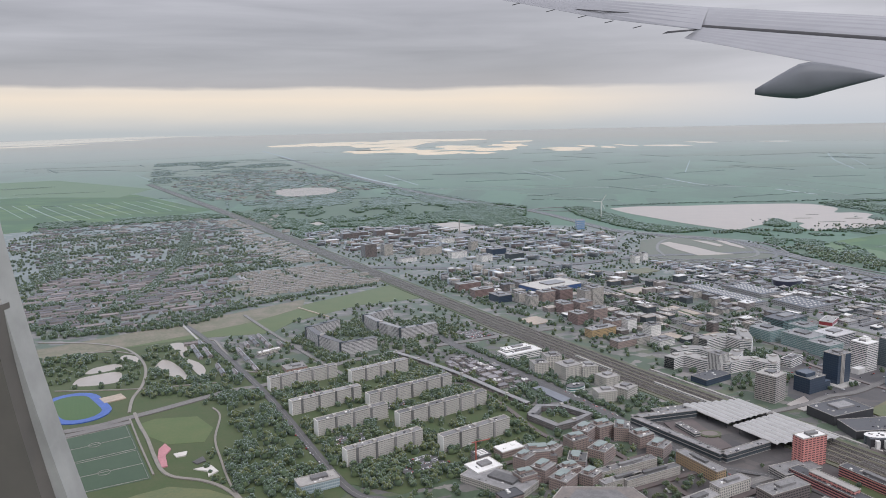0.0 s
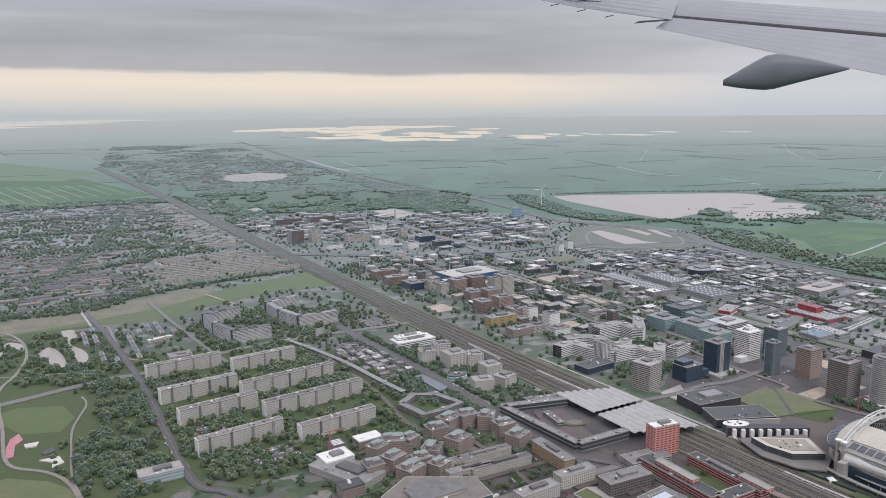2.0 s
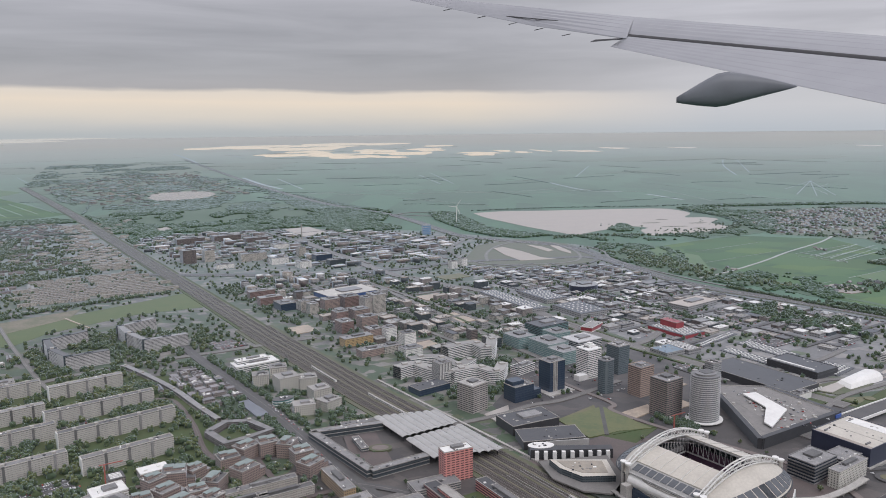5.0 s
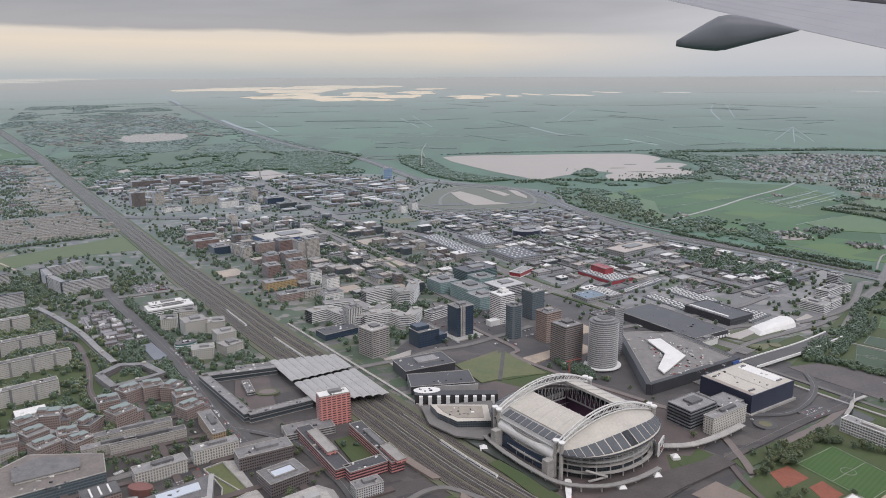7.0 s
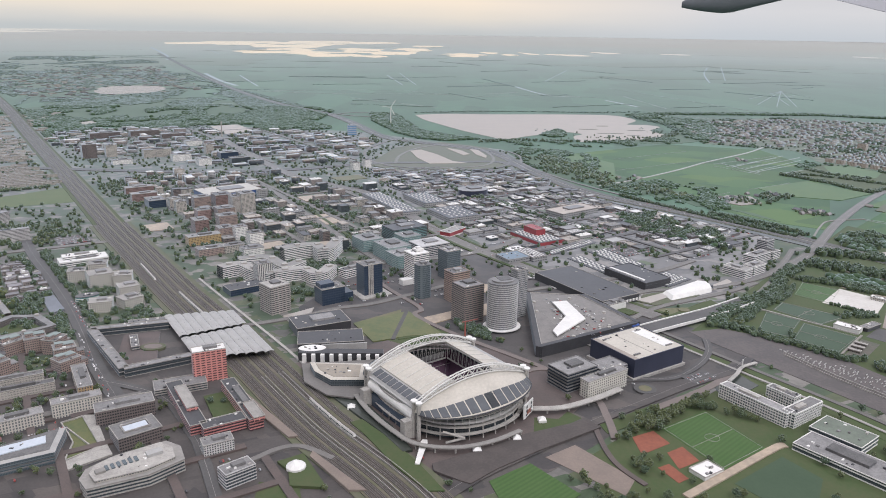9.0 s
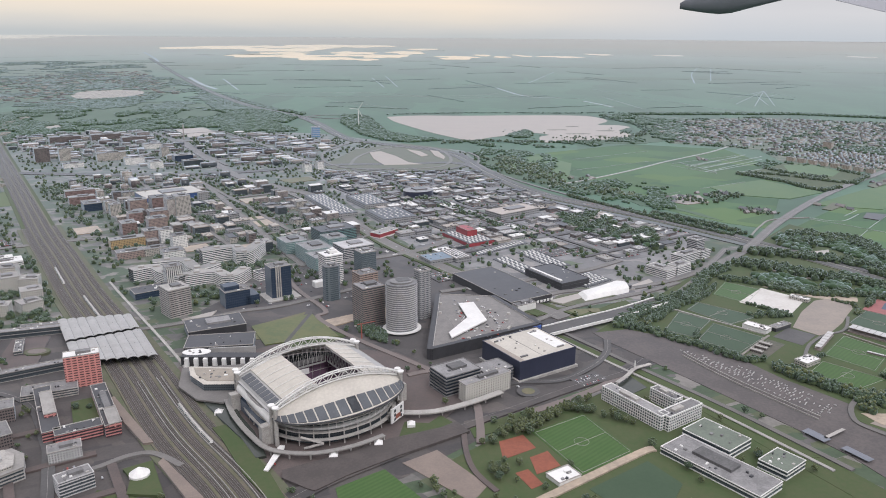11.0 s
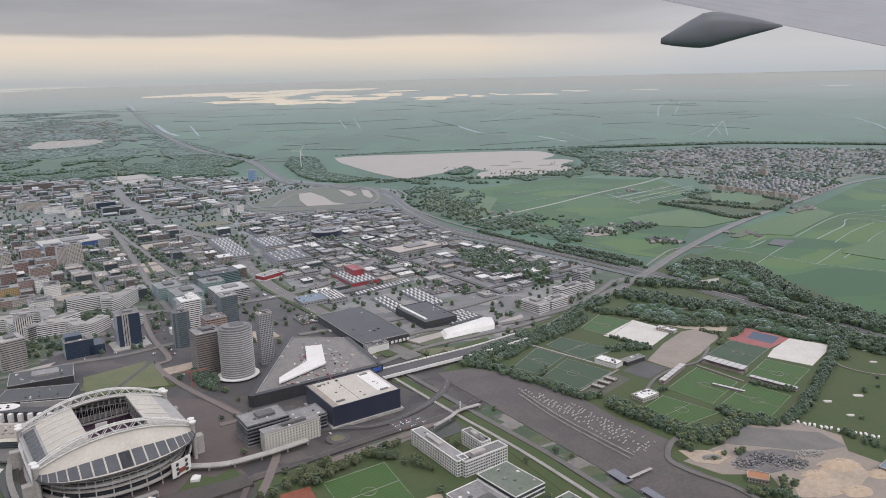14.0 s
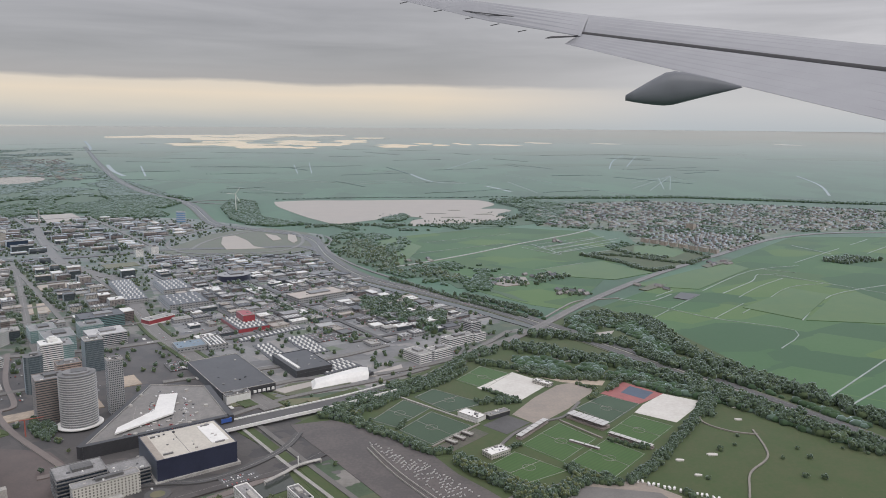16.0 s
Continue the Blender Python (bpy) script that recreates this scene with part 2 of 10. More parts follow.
def haze_outwards(m, near, far, low, high):
    """Sheen, its tint and gloss that stand in for haze over far land: they grow with the distance."""
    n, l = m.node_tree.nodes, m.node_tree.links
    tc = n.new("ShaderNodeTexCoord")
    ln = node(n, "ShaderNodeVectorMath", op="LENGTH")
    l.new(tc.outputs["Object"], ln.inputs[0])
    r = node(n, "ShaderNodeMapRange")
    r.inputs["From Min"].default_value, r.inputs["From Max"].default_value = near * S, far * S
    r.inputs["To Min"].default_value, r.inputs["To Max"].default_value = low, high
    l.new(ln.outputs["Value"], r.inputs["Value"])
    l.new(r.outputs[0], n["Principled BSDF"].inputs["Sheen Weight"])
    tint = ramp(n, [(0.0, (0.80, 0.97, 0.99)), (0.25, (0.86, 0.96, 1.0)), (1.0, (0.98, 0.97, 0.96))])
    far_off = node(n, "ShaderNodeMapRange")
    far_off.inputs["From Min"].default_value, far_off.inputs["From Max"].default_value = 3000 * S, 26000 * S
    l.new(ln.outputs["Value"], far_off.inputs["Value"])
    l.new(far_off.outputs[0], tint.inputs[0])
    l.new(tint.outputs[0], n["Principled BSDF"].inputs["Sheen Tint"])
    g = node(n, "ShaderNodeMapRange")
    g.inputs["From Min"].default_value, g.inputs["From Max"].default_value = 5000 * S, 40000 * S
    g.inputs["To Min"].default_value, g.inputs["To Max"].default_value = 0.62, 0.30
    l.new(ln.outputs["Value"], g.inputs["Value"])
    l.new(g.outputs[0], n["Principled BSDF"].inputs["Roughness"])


haze_outwards(M_FAR, 2500, 15000, 0.36, 1.0)
M_URBAN = plots(material("town_ground", (0.19, 0.185, 0.18), 0.75, (0.135, 0.135, 0.125), grain=6, patch=40, spread=0.2, sheen=0.1, rise=0.6), 26, [(0.0, (0.32, 0.5, 0.27)), (0.45, (0.85, 0.82, 0.8)), (0.55, (0.5, 0.6, 0.32)), (0.7, (1.15, 1.1, 1.05)), (0.85, (0.62, 0.6, 0.6))])
M_PARK = material("park_grass", (0.050, 0.082, 0.026), 0.85, (0.072, 0.086, 0.036), grain=5, patch=45, sheen=0.02, rise=0.3)
M_ROUGH = material("rough_grass", (0.11, 0.13, 0.058), 0.8, (0.17, 0.15, 0.095), grain=8, patch=40, sheen=0.1, rise=0.3)
M_ROUGH2 = material("weedy_verge", (0.085, 0.105, 0.05), 0.85, (0.12, 0.115, 0.08), grain=6, patch=30, sheen=0.1, rise=0.35)
M_GARDEN = plots(material("garden_ground", (0.108, 0.128, 0.098), 0.85, (0.13, 0.135, 0.125), grain=6, patch=30, sheen=0.25, rise=0.6), 22, [(0.0, (0.78, 0.9, 0.75)), (0.4, (1.0, 1.0, 1.0)), (0.7, (1.2, 1.15, 1.15)), (0.85, (0.82, 0.86, 0.84))])
M_VILLAGE = plots(material("village_gardens", (0.100, 0.128, 0.078), 0.85, (0.125, 0.136, 0.10), grain=6, patch=60, sheen=0.12, rise=0.3), 26, [(0.0, (0.72, 0.85, 0.66)), (0.5, (1.0, 1.0, 1.0)), (0.82, (1.5, 1.35, 1.3))])
M_WEEDS = material("track_weeds", (0.105, 0.105, 0.062), 0.9, (0.135, 0.118, 0.09), grain=3, patch=18, spread=0.15, sheen=0.1, rise=0.35)
M_MEADOW = plots(material("meadow_grass", (0.062, 0.138, 0.054), 0.75, (0.074, 0.148, 0.063), grain=8, patch=120, sheen=0.03, rise=0.16), 150, [(0.0, (0.66, 0.74, 0.85)), (0.3, (1.0, 1.0, 1.0)), (0.5, (0.82, 0.9, 0.92)), (0.7, (1.3, 1.12, 0.95)), (0.86, (0.9, 0.85, 0.85))], 37.0)
M_MEADOW2 = material("dry_meadow", (0.088, 0.15, 0.052), 0.75, (0.068, 0.138, 0.05), grain=20, patch=90, sheen=0.06, rise=0.3)
M_LAWN = material("park_lawn", (0.075, 0.115, 0.035), 0.8, (0.10, 0.125, 0.045), grain=4, patch=35, sheen=0.08, rise=0.3)
M_TURF = material("sports_turf", (0.044, 0.100, 0.021), 0.8, (0.055, 0.108, 0.027), grain=3, patch=25, sheen=0.04)


def mown(m, width, ang, k):
    """Mowing stripes."""
    n, l = m.node_tree.nodes, m.node_tree.links
    b = n["Principled BSDF"]
    src = b.inputs["Base Color"].links[0].from_socket
    tc = n.new("ShaderNodeTexCoord")
    mp = n.new("ShaderNodeMapping")
    mp.inputs["Rotation"].default_value = (0, 0, -radians(ang))
    l.new(tc.outputs["Object"], mp.inputs[0])
    wv = node(n, "ShaderNodeTexWave", Scale=1 / (width * S * 3.18), Distortion=0.3)
    l.new(mp.outputs[0], wv.inputs["Vector"])
    r = node(n, "ShaderNodeMapRange")
    r.inputs["To Min"].default_value, r.inputs["To Max"].default_value = 1 - k, 1 + k
    l.new(wv.outputs[1], r.inputs["Value"])
    hsv = n.new("ShaderNodeHueSaturation")
    l.new(r.outputs[0], hsv.inputs["Value"])
    l.new(src, hsv.inputs["Color"])
    l.new(hsv.outputs[0], b.inputs["Base Color"])
    return m


mown(M_TURF, 5.0, 128, 0.11)
M_ARTTURF = material("artificial_turf", (0.034, 0.066, 0.032), 0.75, (0.044, 0.078, 0.040), grain=3, patch=30, sheen=0.08)
M_CLUBGROUND = material("trodden_club_ground", (0.062, 0.068, 0.040), 0.85, (0.105, 0.092, 0.072), grain=4, patch=22, spread=0.2)
M_ASPHALT = material("asphalt", (0.10, 0.097, 0.096), 0.8, (0.075, 0.072, 0.072), grain=3, patch=30, sheen=0.1, rise=0.4)
M_DARKROAD = material("grey_lane", (0.15, 0.14, 0.13), 0.8, (0.115, 0.108, 0.10), grain=2, patch=20)
M_PAVING = material("paving", (0.185, 0.175, 0.165), 0.8, (0.138, 0.131, 0.124), grain=2, patch=25, sheen=0.1, rise=0.4)
M_BRICKPAVE = material("brick_paving", (0.118, 0.090, 0.082), 0.8, (0.086, 0.069, 0.064), grain=2, patch=25)
M_BROWNPAVE = plots(material("dark_brown_paving", (0.098, 0.087, 0.083), 0.8, (0.070, 0.064, 0.062), grain=3, patch=30), 34, [(0.0, (0.74, 0.72, 0.71)), (0.3, (0.9, 0.88, 0.86)), (0.68, (0.62, 0.62, 0.64)), (0.88, (1.1, 1.05, 1.0))])
M_EVENT = material("worn_asphalt", (0.110, 0.094, 0.088), 0.8, (0.078, 0.068, 0.065), grain=4, patch=45, spread=0.16)
M_YARD = plots(material("grey_yard", (0.24, 0.235, 0.23), 0.8, (0.17, 0.165, 0.162), grain=6, patch=40), 40, [(0.0, (0.75, 0.74, 0.74)), (0.35, (1.0, 1.0, 1.0)), (0.6, (0.45, 0.6, 0.3)), (0.7, (1.2, 1.15, 1.1)), (0.85, (0.6, 0.6, 0.62))])
M_DIRTPATH = material("worn_path", (0.25, 0.225, 0.195), 0.85, (0.19, 0.175, 0.15), grain=2, patch=12)
M_CONC = material("pale_concrete", (0.43, 0.41, 0.38), 0.75, (0.30, 0.285, 0.265), grain=1.5, patch=12, spread=0.18)
M_BALLAST = material("rail_ballast", (0.104, 0.088, 0.076), 0.85, (0.066, 0.057, 0.05), grain=2.5, patch=40, sheen=0.1, rise=0.35)
M_TRACKBED = material("oily_track_bed", (0.082, 0.068, 0.058), 0.85, (0.052, 0.044, 0.039), grain=1.5, patch=30, sheen=0.1, rise=0.35)
M_RAIL = material("steel_rail", (0.19, 0.175, 0.165), 0.4, grain=2, patch=20)
M_PALEBAND = material("pale_metal_band", (0.52, 0.51, 0.50), 0.5, (0.46, 0.45, 0.44), grain=2, patch=10)
M_TOWERGLASS = facade("tower_glass", (0.22, 0.225, 0.23), (0.10, 0.11, 0.12), 3.2, 1.6, 0.7, 0.7, 0.3)
M_SAND = material("bare_sand", (0.46, 0.37, 0.28), 0.9, (0.30, 0.25, 0.20), grain=5, patch=30)
M_BROWNSOIL = material("brown_gravel", (0.235, 0.19, 0.16), 0.9, (0.185, 0.15, 0.13), grain=2, patch=25)
M_BLUEGREYPAVE = material("blue_grey_paving", (0.19, 0.205, 0.235), 0.8, (0.15, 0.16, 0.185), grain=2, patch=15)
M_DARKWATER = material("dark_water", (0.045, 0.05, 0.04), 0.2, (0.035, 0.042, 0.034), grain=4, patch=20)
M_SITE = material("trampled_site", (0.31, 0.26, 0.215), 0.9, (0.23, 0.20, 0.175), grain=4, patch=26, spread=0.3)
M_DARKSOIL = material("dark_debris_ground", (0.12, 0.115, 0.115), 0.9, (0.19, 0.175, 0.165), grain=2, patch=12, spread=0.2)
M_WHITESAND = material("white_base_layer", (0.62, 0.60, 0.56), 0.85, (0.52, 0.49, 0.45), grain=5, patch=30)
M_BLUECOURT = material("blue_court", (0.07, 0.10, 0.15), 0.75, grain=3, patch=20)
M_REDPAVE = material("red_brown_paving", (0.19, 0.155, 0.14), 0.8, (0.15, 0.125, 0.115), grain=2, patch=20)
M_OLIVE = material("olive_grass", (0.135, 0.14, 0.055), 0.85, (0.09, 0.115, 0.045), grain=5, patch=35)
M_DARKPAVE = material("dark_brick_forecourt", (0.082, 0.068, 0.062), 0.8, (0.062, 0.052, 0.048), grain=3, patch=20, spread=0.15)
M_CLAY = material("clay_court", (0.27, 0.085, 0.048), 0.85, grain=3, patch=20)
M_BLUE = material("blue_track", (0.05, 0.12, 0.42), 0.7, grain=3, patch=20)
M_REDROOF = material("brick_red_roof", (0.22, 0.10, 0.085), 0.8, (0.17, 0.08, 0.07), grain=3, patch=20)
M_REDTRACK = material("red_court", (0.35, 0.11, 0.10), 0.75, grain=3, patch=20)
# pale warm base colour carries part of the sky's reflection
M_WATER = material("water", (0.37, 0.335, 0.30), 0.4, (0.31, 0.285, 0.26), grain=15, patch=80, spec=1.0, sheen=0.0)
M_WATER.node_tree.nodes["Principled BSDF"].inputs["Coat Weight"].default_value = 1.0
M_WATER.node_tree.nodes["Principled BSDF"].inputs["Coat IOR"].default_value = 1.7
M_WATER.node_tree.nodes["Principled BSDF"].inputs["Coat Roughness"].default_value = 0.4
# glossy far water, its base colour also tinted with reflected sky
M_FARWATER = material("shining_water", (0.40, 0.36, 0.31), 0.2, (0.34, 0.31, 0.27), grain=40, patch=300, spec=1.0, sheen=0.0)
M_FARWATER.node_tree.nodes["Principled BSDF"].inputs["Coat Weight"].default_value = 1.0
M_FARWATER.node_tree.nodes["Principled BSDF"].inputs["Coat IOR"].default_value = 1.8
# matt ditches: the sky's shine is painted as a pale base colour
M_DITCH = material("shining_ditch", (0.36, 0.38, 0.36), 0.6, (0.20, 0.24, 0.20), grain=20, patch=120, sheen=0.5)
M_SOIL = material("thin_grass_soil", (0.20, 0.175, 0.13), 0.9, (0.125, 0.13, 0.075), grain=7, patch=35, spread=0.18, sheen=0.1, rise=0.3)
M_TREE = island_tint(material("broadleaf", (0.098, 0.128, 0.066), 0.85, (0.082, 0.112, 0.058), grain=2, patch=20, spec=0.1, sheen=0.3, rise=0.7), 0.9, 1.1)
M_TREE2 = island_tint(material("spring_leaf", (0.122, 0.140, 0.064), 0.85, (0.10, 0.122, 0.056), grain=2, patch=20, spec=0.1, sheen=0.3, rise=0.7), 0.9, 1.12)
M_DARKTREE = island_tint(material("dark_leaf", (0.080, 0.112, 0.068), 0.85, (0.068, 0.098, 0.060), grain=2, patch=20, spec=0.1, sheen=0.3, rise=0.7), 0.9, 1.1)
# far leaves paled in the base colour to imitate haze
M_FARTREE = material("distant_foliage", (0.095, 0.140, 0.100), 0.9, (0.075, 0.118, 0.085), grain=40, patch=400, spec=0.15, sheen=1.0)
# wood floor near the far land's colour, with sheen in place of haze
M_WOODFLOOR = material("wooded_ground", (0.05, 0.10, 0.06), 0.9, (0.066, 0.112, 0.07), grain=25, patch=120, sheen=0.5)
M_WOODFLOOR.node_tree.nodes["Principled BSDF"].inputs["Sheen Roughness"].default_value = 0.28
haze_outwards(M_WOODFLOOR, 2000, 15000, 0.30, 1.0)
M_TRUNK = material("bark", (0.10, 0.08, 0.06), 0.9, grain=0.5, patch=3)
M_WHITE = material("white_panel", (0.78, 0.77, 0.745), 0.55, (0.68, 0.67, 0.645), grain=3, patch=15)
M_CREAM = material("cream_membrane", (0.55, 0.515, 0.45), 0.6, (0.44, 0.41, 0.36), grain=3, patch=30)
M_GREYROOF = material("grey_bitumen_roof", (0.21, 0.205, 0.203), 0.8, (0.14, 0.137, 0.136), grain=2, patch=12, spread=0.17, random_tint=0.45)
M_PALEROOF = material("pale_gravel_roof", (0.32, 0.305, 0.285), 0.85, (0.24, 0.23, 0.215), grain=3, patch=18, random_tint=0.2)
M_DARKROOF = material("dark_membrane_roof", (0.075, 0.075, 0.08), 0.7, (0.055, 0.055, 0.06), grain=4, patch=30)
M_TILE = material("roof_tiles", (0.225, 0.20, 0.198), 0.85, (0.175, 0.162, 0.165), grain=1.5, patch=10, random_tint=0.3, sheen=0.5)
M_DARKTILE = material("dark_roof_tiles", (0.165, 0.166, 0.18), 0.85, (0.125, 0.127, 0.14), grain=1.5, patch=10, random_tint=0.3, sheen=0.5)
M_BRICK = facade("brick_wall", (0.32, 0.285, 0.27), (0.05, 0.055, 0.06), 2.9, 3.0, 0.5, 0.5)
M_TANFLAT = facade("tan_flats", (0.50, 0.44, 0.375), (0.22, 0.17, 0.15), 3.0, 5.0, 0.6, 0.5)
M_PALEWALL = facade("pale_wall", (0.50, 0.47, 0.42), (0.07, 0.08, 0.09), 3.0, 3.2, 0.5, 0.55)
M_SHEDWALL = facade("shed_wall", (0.34, 0.34, 0.34), (0.08, 0.09, 0.10), 5.0, 6.0, 0.35, 0.6)
M_GLASSBLK = facade("black_glazing", (0.035, 0.045, 0.06), (0.02, 0.028, 0.04), 3.4, 1.8, 0.6, 0.8, 0.2)
M_TEAL = facade("teal_glazing", (0.17, 0.29, 0.29), (0.045, 0.135, 0.145), 3.5, 2.4, 0.55, 0.85, 0.3)
M_GREYGLASS = facade("blue_grey_glazing", (0.17, 0.20, 0.215), (0.07, 0.095, 0.11), 3.4, 1.8, 0.7, 0.8, 0.25)
M_TAUPE = material("taupe_spandrel", (0.27, 0.225, 0.20), 0.7, (0.22, 0.185, 0.165), grain=1.5, patch=8)
M_TANBAND = material("tan_spandrel", (0.42, 0.32, 0.265), 0.7, (0.35, 0.265, 0.22), grain=1.5, patch=8)
M_COPPER = material("weathered_copper", (0.25, 0.30, 0.285), 0.6, (0.20, 0.24, 0.23), grain=2, patch=8)
M_TANROOF = material("tan_gravel_roof", (0.36, 0.315, 0.27), 0.85, (0.28, 0.245, 0.21), grain=3, patch=15, random_tint=0.25)
M_GLASS = facade("grey_glazing", (0.085, 0.10, 0.11), (0.04, 0.052, 0.06), 3.3, 2.0, 0.6, 0.8, 0.25)
M_STEEL = material("white_steel", (0.70, 0.69, 0.66), 0.45, grain=2, patch=10)
M_SOLAR = material("solar_panel", (0.09, 0.097, 0.108), 0.4, (0.065, 0.072, 0.082), grain=2, patch=12)
M_BLUEGLASS = facade("blue_glazing", (0.045, 0.065, 0.10), (0.025, 0.042, 0.072), 4.0, 3.0, 0.7, 0.85, 0.2)
M_PINK = facade("pink_cladding", (0.64, 0.28, 0.25), (0.11, 0.06, 0.06), 3.2, 6.4, 0.42, 0.72)
M_BROWN = facade("brown_cladding", (0.185, 0.155, 0.145), (0.05, 0.05, 0.055), 3.4, 2.6, 0.5, 0.65)
M_SEAT = material("empty_seats", (0.085, 0.035, 0.07), 0.7, (0.06, 0.03, 0.055), grain=2, patch=15)
M_DARK = material("dark_steel", (0.05, 0.05, 0.055), 0.6, grain=2, patch=10)
M_NAVY = material("navy_cladding", (0.030, 0.035, 0.065), 0.45, (0.022, 0.026, 0.05), grain=2, patch=12)
M_CANOPY = material("canopy_sheet", (0.40, 0.395, 0.385), 0.5, (0.32, 0.315, 0.305), grain=2, patch=14)
M_WING = material("grey_wing_paint", (0.27, 0.275, 0.295), 0.42, (0.24, 0.245, 0.265), grain=3000, patch=12000, sheen=0.0)
M_FAIRING = material("fairing_paint", (0.15, 0.16, 0.18), 0.5, grain=3000, patch=12000, sheen=0.0)
M_GAP = material("shadow_gap", (0.015, 0.015, 0.018), 0.7, grain=3000, patch=9000, sheen=0.0)
M_CARW = material("white_car_paint", (0.72, 0.72, 0.72), 0.3, grain=2, patch=10)
M_CARD = material("dark_car_paint", (0.05, 0.05, 0.06), 0.3, grain=2, patch=10)
M_CARG = material("silver_car_paint", (0.35, 0.36, 0.38), 0.3, grain=2, patch=10)
M_CARR = material("red_car_paint", (0.35, 0.04, 0.03), 0.3, grain=2, patch=10)

# ---- mesh tools ----
class Form:
    """Vertices and faces of one mesh, in true metres."""

    def __init__(self):
        self.v, self.f = [], []

    def add(self, verts, faces):
        k = len(self.v)
        self.v += [tuple(p) for p in verts]
        self.f += [tuple(i + k for i in f) for f in faces]
        return self

    def prism(self, poly, z0, z1, top=None):
        n = len(poly)
        area = sum(poly[i][0] * poly[(i + 1) % n][1] - poly[(i + 1) % n][0] * poly[i][1] for i in range(n))
        poly = list(poly) if area > 0 else list(poly)[::-1]
        top = poly if top is None else (list(top) if area > 0 else list(top)[::-1])
        v = [(x, y, z0) for x, y in poly] + [(x, y, z1) for x, y in top]
        f = [tuple(range(n))[::-1], tuple(range(n, 2 * n))]
        f += [(i, (i + 1) % n, n + (i + 1) % n, n + i) for i in range(n)]
        return self.add(v, f)

    def box(self, cx, cy, z0, z1, w, d, ang=0.0):
        c, s = math.cos(radians(ang)), math.sin(radians(ang))
        pts = [(cx + c * x - s * y, cy + s * x + c * y) for x, y in ((-w / 2, -d / 2), (w / 2, -d / 2), (w / 2, d / 2), (-w / 2, d / 2))]
        return self.prism(pts, z0, z1)

    def ring(self, w, d, z0, z1, t, cx=0.0, cy=0.0):
        """A frame of four walls, thickness t, outer size w x d."""
        self.box(cx, cy - d / 2 + t / 2, z0, z1, w, t)
        self.box(cx, cy + d / 2 - t / 2, z0, z1, w, t)
        self.box(cx - w / 2 + t / 2, cy, z0, z1, t, d - 2 * t)
        return self.box(cx + w / 2 - t / 2, cy, z0, z1, t, d - 2 * t)

    def gable(self, w, d, z0, z1, over=0.4):
        """A pitched roof, ridge along x."""
        x, y = w / 2 + over, d / 2 + over
        v = [(-x, -y, z0), (x, -y, z0), (x, y, z0), (-x, y, z0), (-x, 0, z1), (x, 0, z1)]
        return self.add(v, [(0, 1, 5, 4), (2, 3, 4, 5), (1, 2, 5), (3, 0, 4), (3, 2, 1, 0)])

    def bar(self, a, b, r, sides=5):
        a, b = Vector(a), Vector(b)
        q = (b - a).to_track_quat("Z", "Y")
        v = [p + q @ Vector((r * math.cos(2 * math.pi * i / sides), r * math.sin(2 * math.pi * i / sides), 0)) for p in (a, b) for i in range(sides)]
        f = [(i, (i + 1) % sides, sides + (i + 1) % sides, sides + i) for i in range(sides)]
        return self.add(v, f + [tuple(range(sides))[::-1], tuple(range(sides, 2 * sides))])

    def tube(self, pts, r, sides=6):
        """One bent bar through the points."""
        pts = [Vector(p) for p in pts]
        v = []
        for k, p in enumerate(pts):
            d = pts[min(k + 1, len(pts) - 1)] - pts[max(k - 1, 0)]
            q = d.to_track_quat("Z", "Y")
            v += [p + q @ Vector((r * math.cos(2 * math.pi * i / sides), r * math.sin(2 * math.pi * i / sides), 0)) for i in range(sides)]
        f = [(k * sides + i, k * sides + (i + 1) % sides, (k + 1) * sides + (i + 1) % sides, (k + 1) * sides + i) for k in range(len(pts) - 1) for i in range(sides)]
        return self.add(v, f + [tuple(range(sides))[::-1], tuple(range((len(pts) - 1) * sides, len(pts) * sides))])

    def mesh(self, name, mat):
        me = bpy.data.meshes.new(name)
        me.from_pydata(self.v, [], self.f)
        me.materials.append(mat)
        return me


def part(name, form, mat, parent=None, label="", at=None):
    data = form.mesh(name, mat) if isinstance(form, Form) else form
    ob = new(name, data)
    ob.parent = parent
    if at:
        ob.location = at
    return tagged(ob, label)


def thing(name, label, category, x=0.0, y=0.0, ang=0.0, z=0.0, group="", kind=""):
    ob = new(name)
    ob.empty_display_size = 1
    ob.matrix_basis = pose(x, y, z, 0, 0, ang)
    return tagged(ob, label, category, group, kind)


def inside(x, y, poly):
    hit = False
    for (ax, ay), (bx, by) in zip(poly, poly[1:] + poly[:1]):
        if (ay > y) != (by > y) and x < (bx - ax) * (y - ay) / (by - ay) + ax:
            hit = not hit
    return hit


def circle(r, n=24, cx=0.0, cy=0.0, ry=None):
    return [(cx + r * math.cos(2 * math.pi * i / n), cy + (ry or r) * math.sin(2 * math.pi * i / n)) for i in range(n)]


def smooth(pts, steps=8):
    """A curve through the points (Catmull-Rom)."""
    pts = [a for k, a in enumerate(pts) if k == 0 or math.hypot(a[0] - pts[k - 1][0], a[1] - pts[k - 1][1]) > 1.0]
    p = [Vector(a) for a in ([pts[0]] + list(pts) + [pts[-1]])]
    out = []
    for i in range(1, len(p) - 2):
        for k in range(steps):
            t = k / steps
            out.append(0.5 * (2 * p[i] + (p[i + 1] - p[i - 1]) * t + (2 * p[i - 1] - 5 * p[i] + 4 * p[i + 1] - p[i + 2]) * t * t + (3 * p[i] - p[i - 1] - 3 * p[i + 1] + p[i + 2]) * t ** 3))
    return out + [p[-2]]


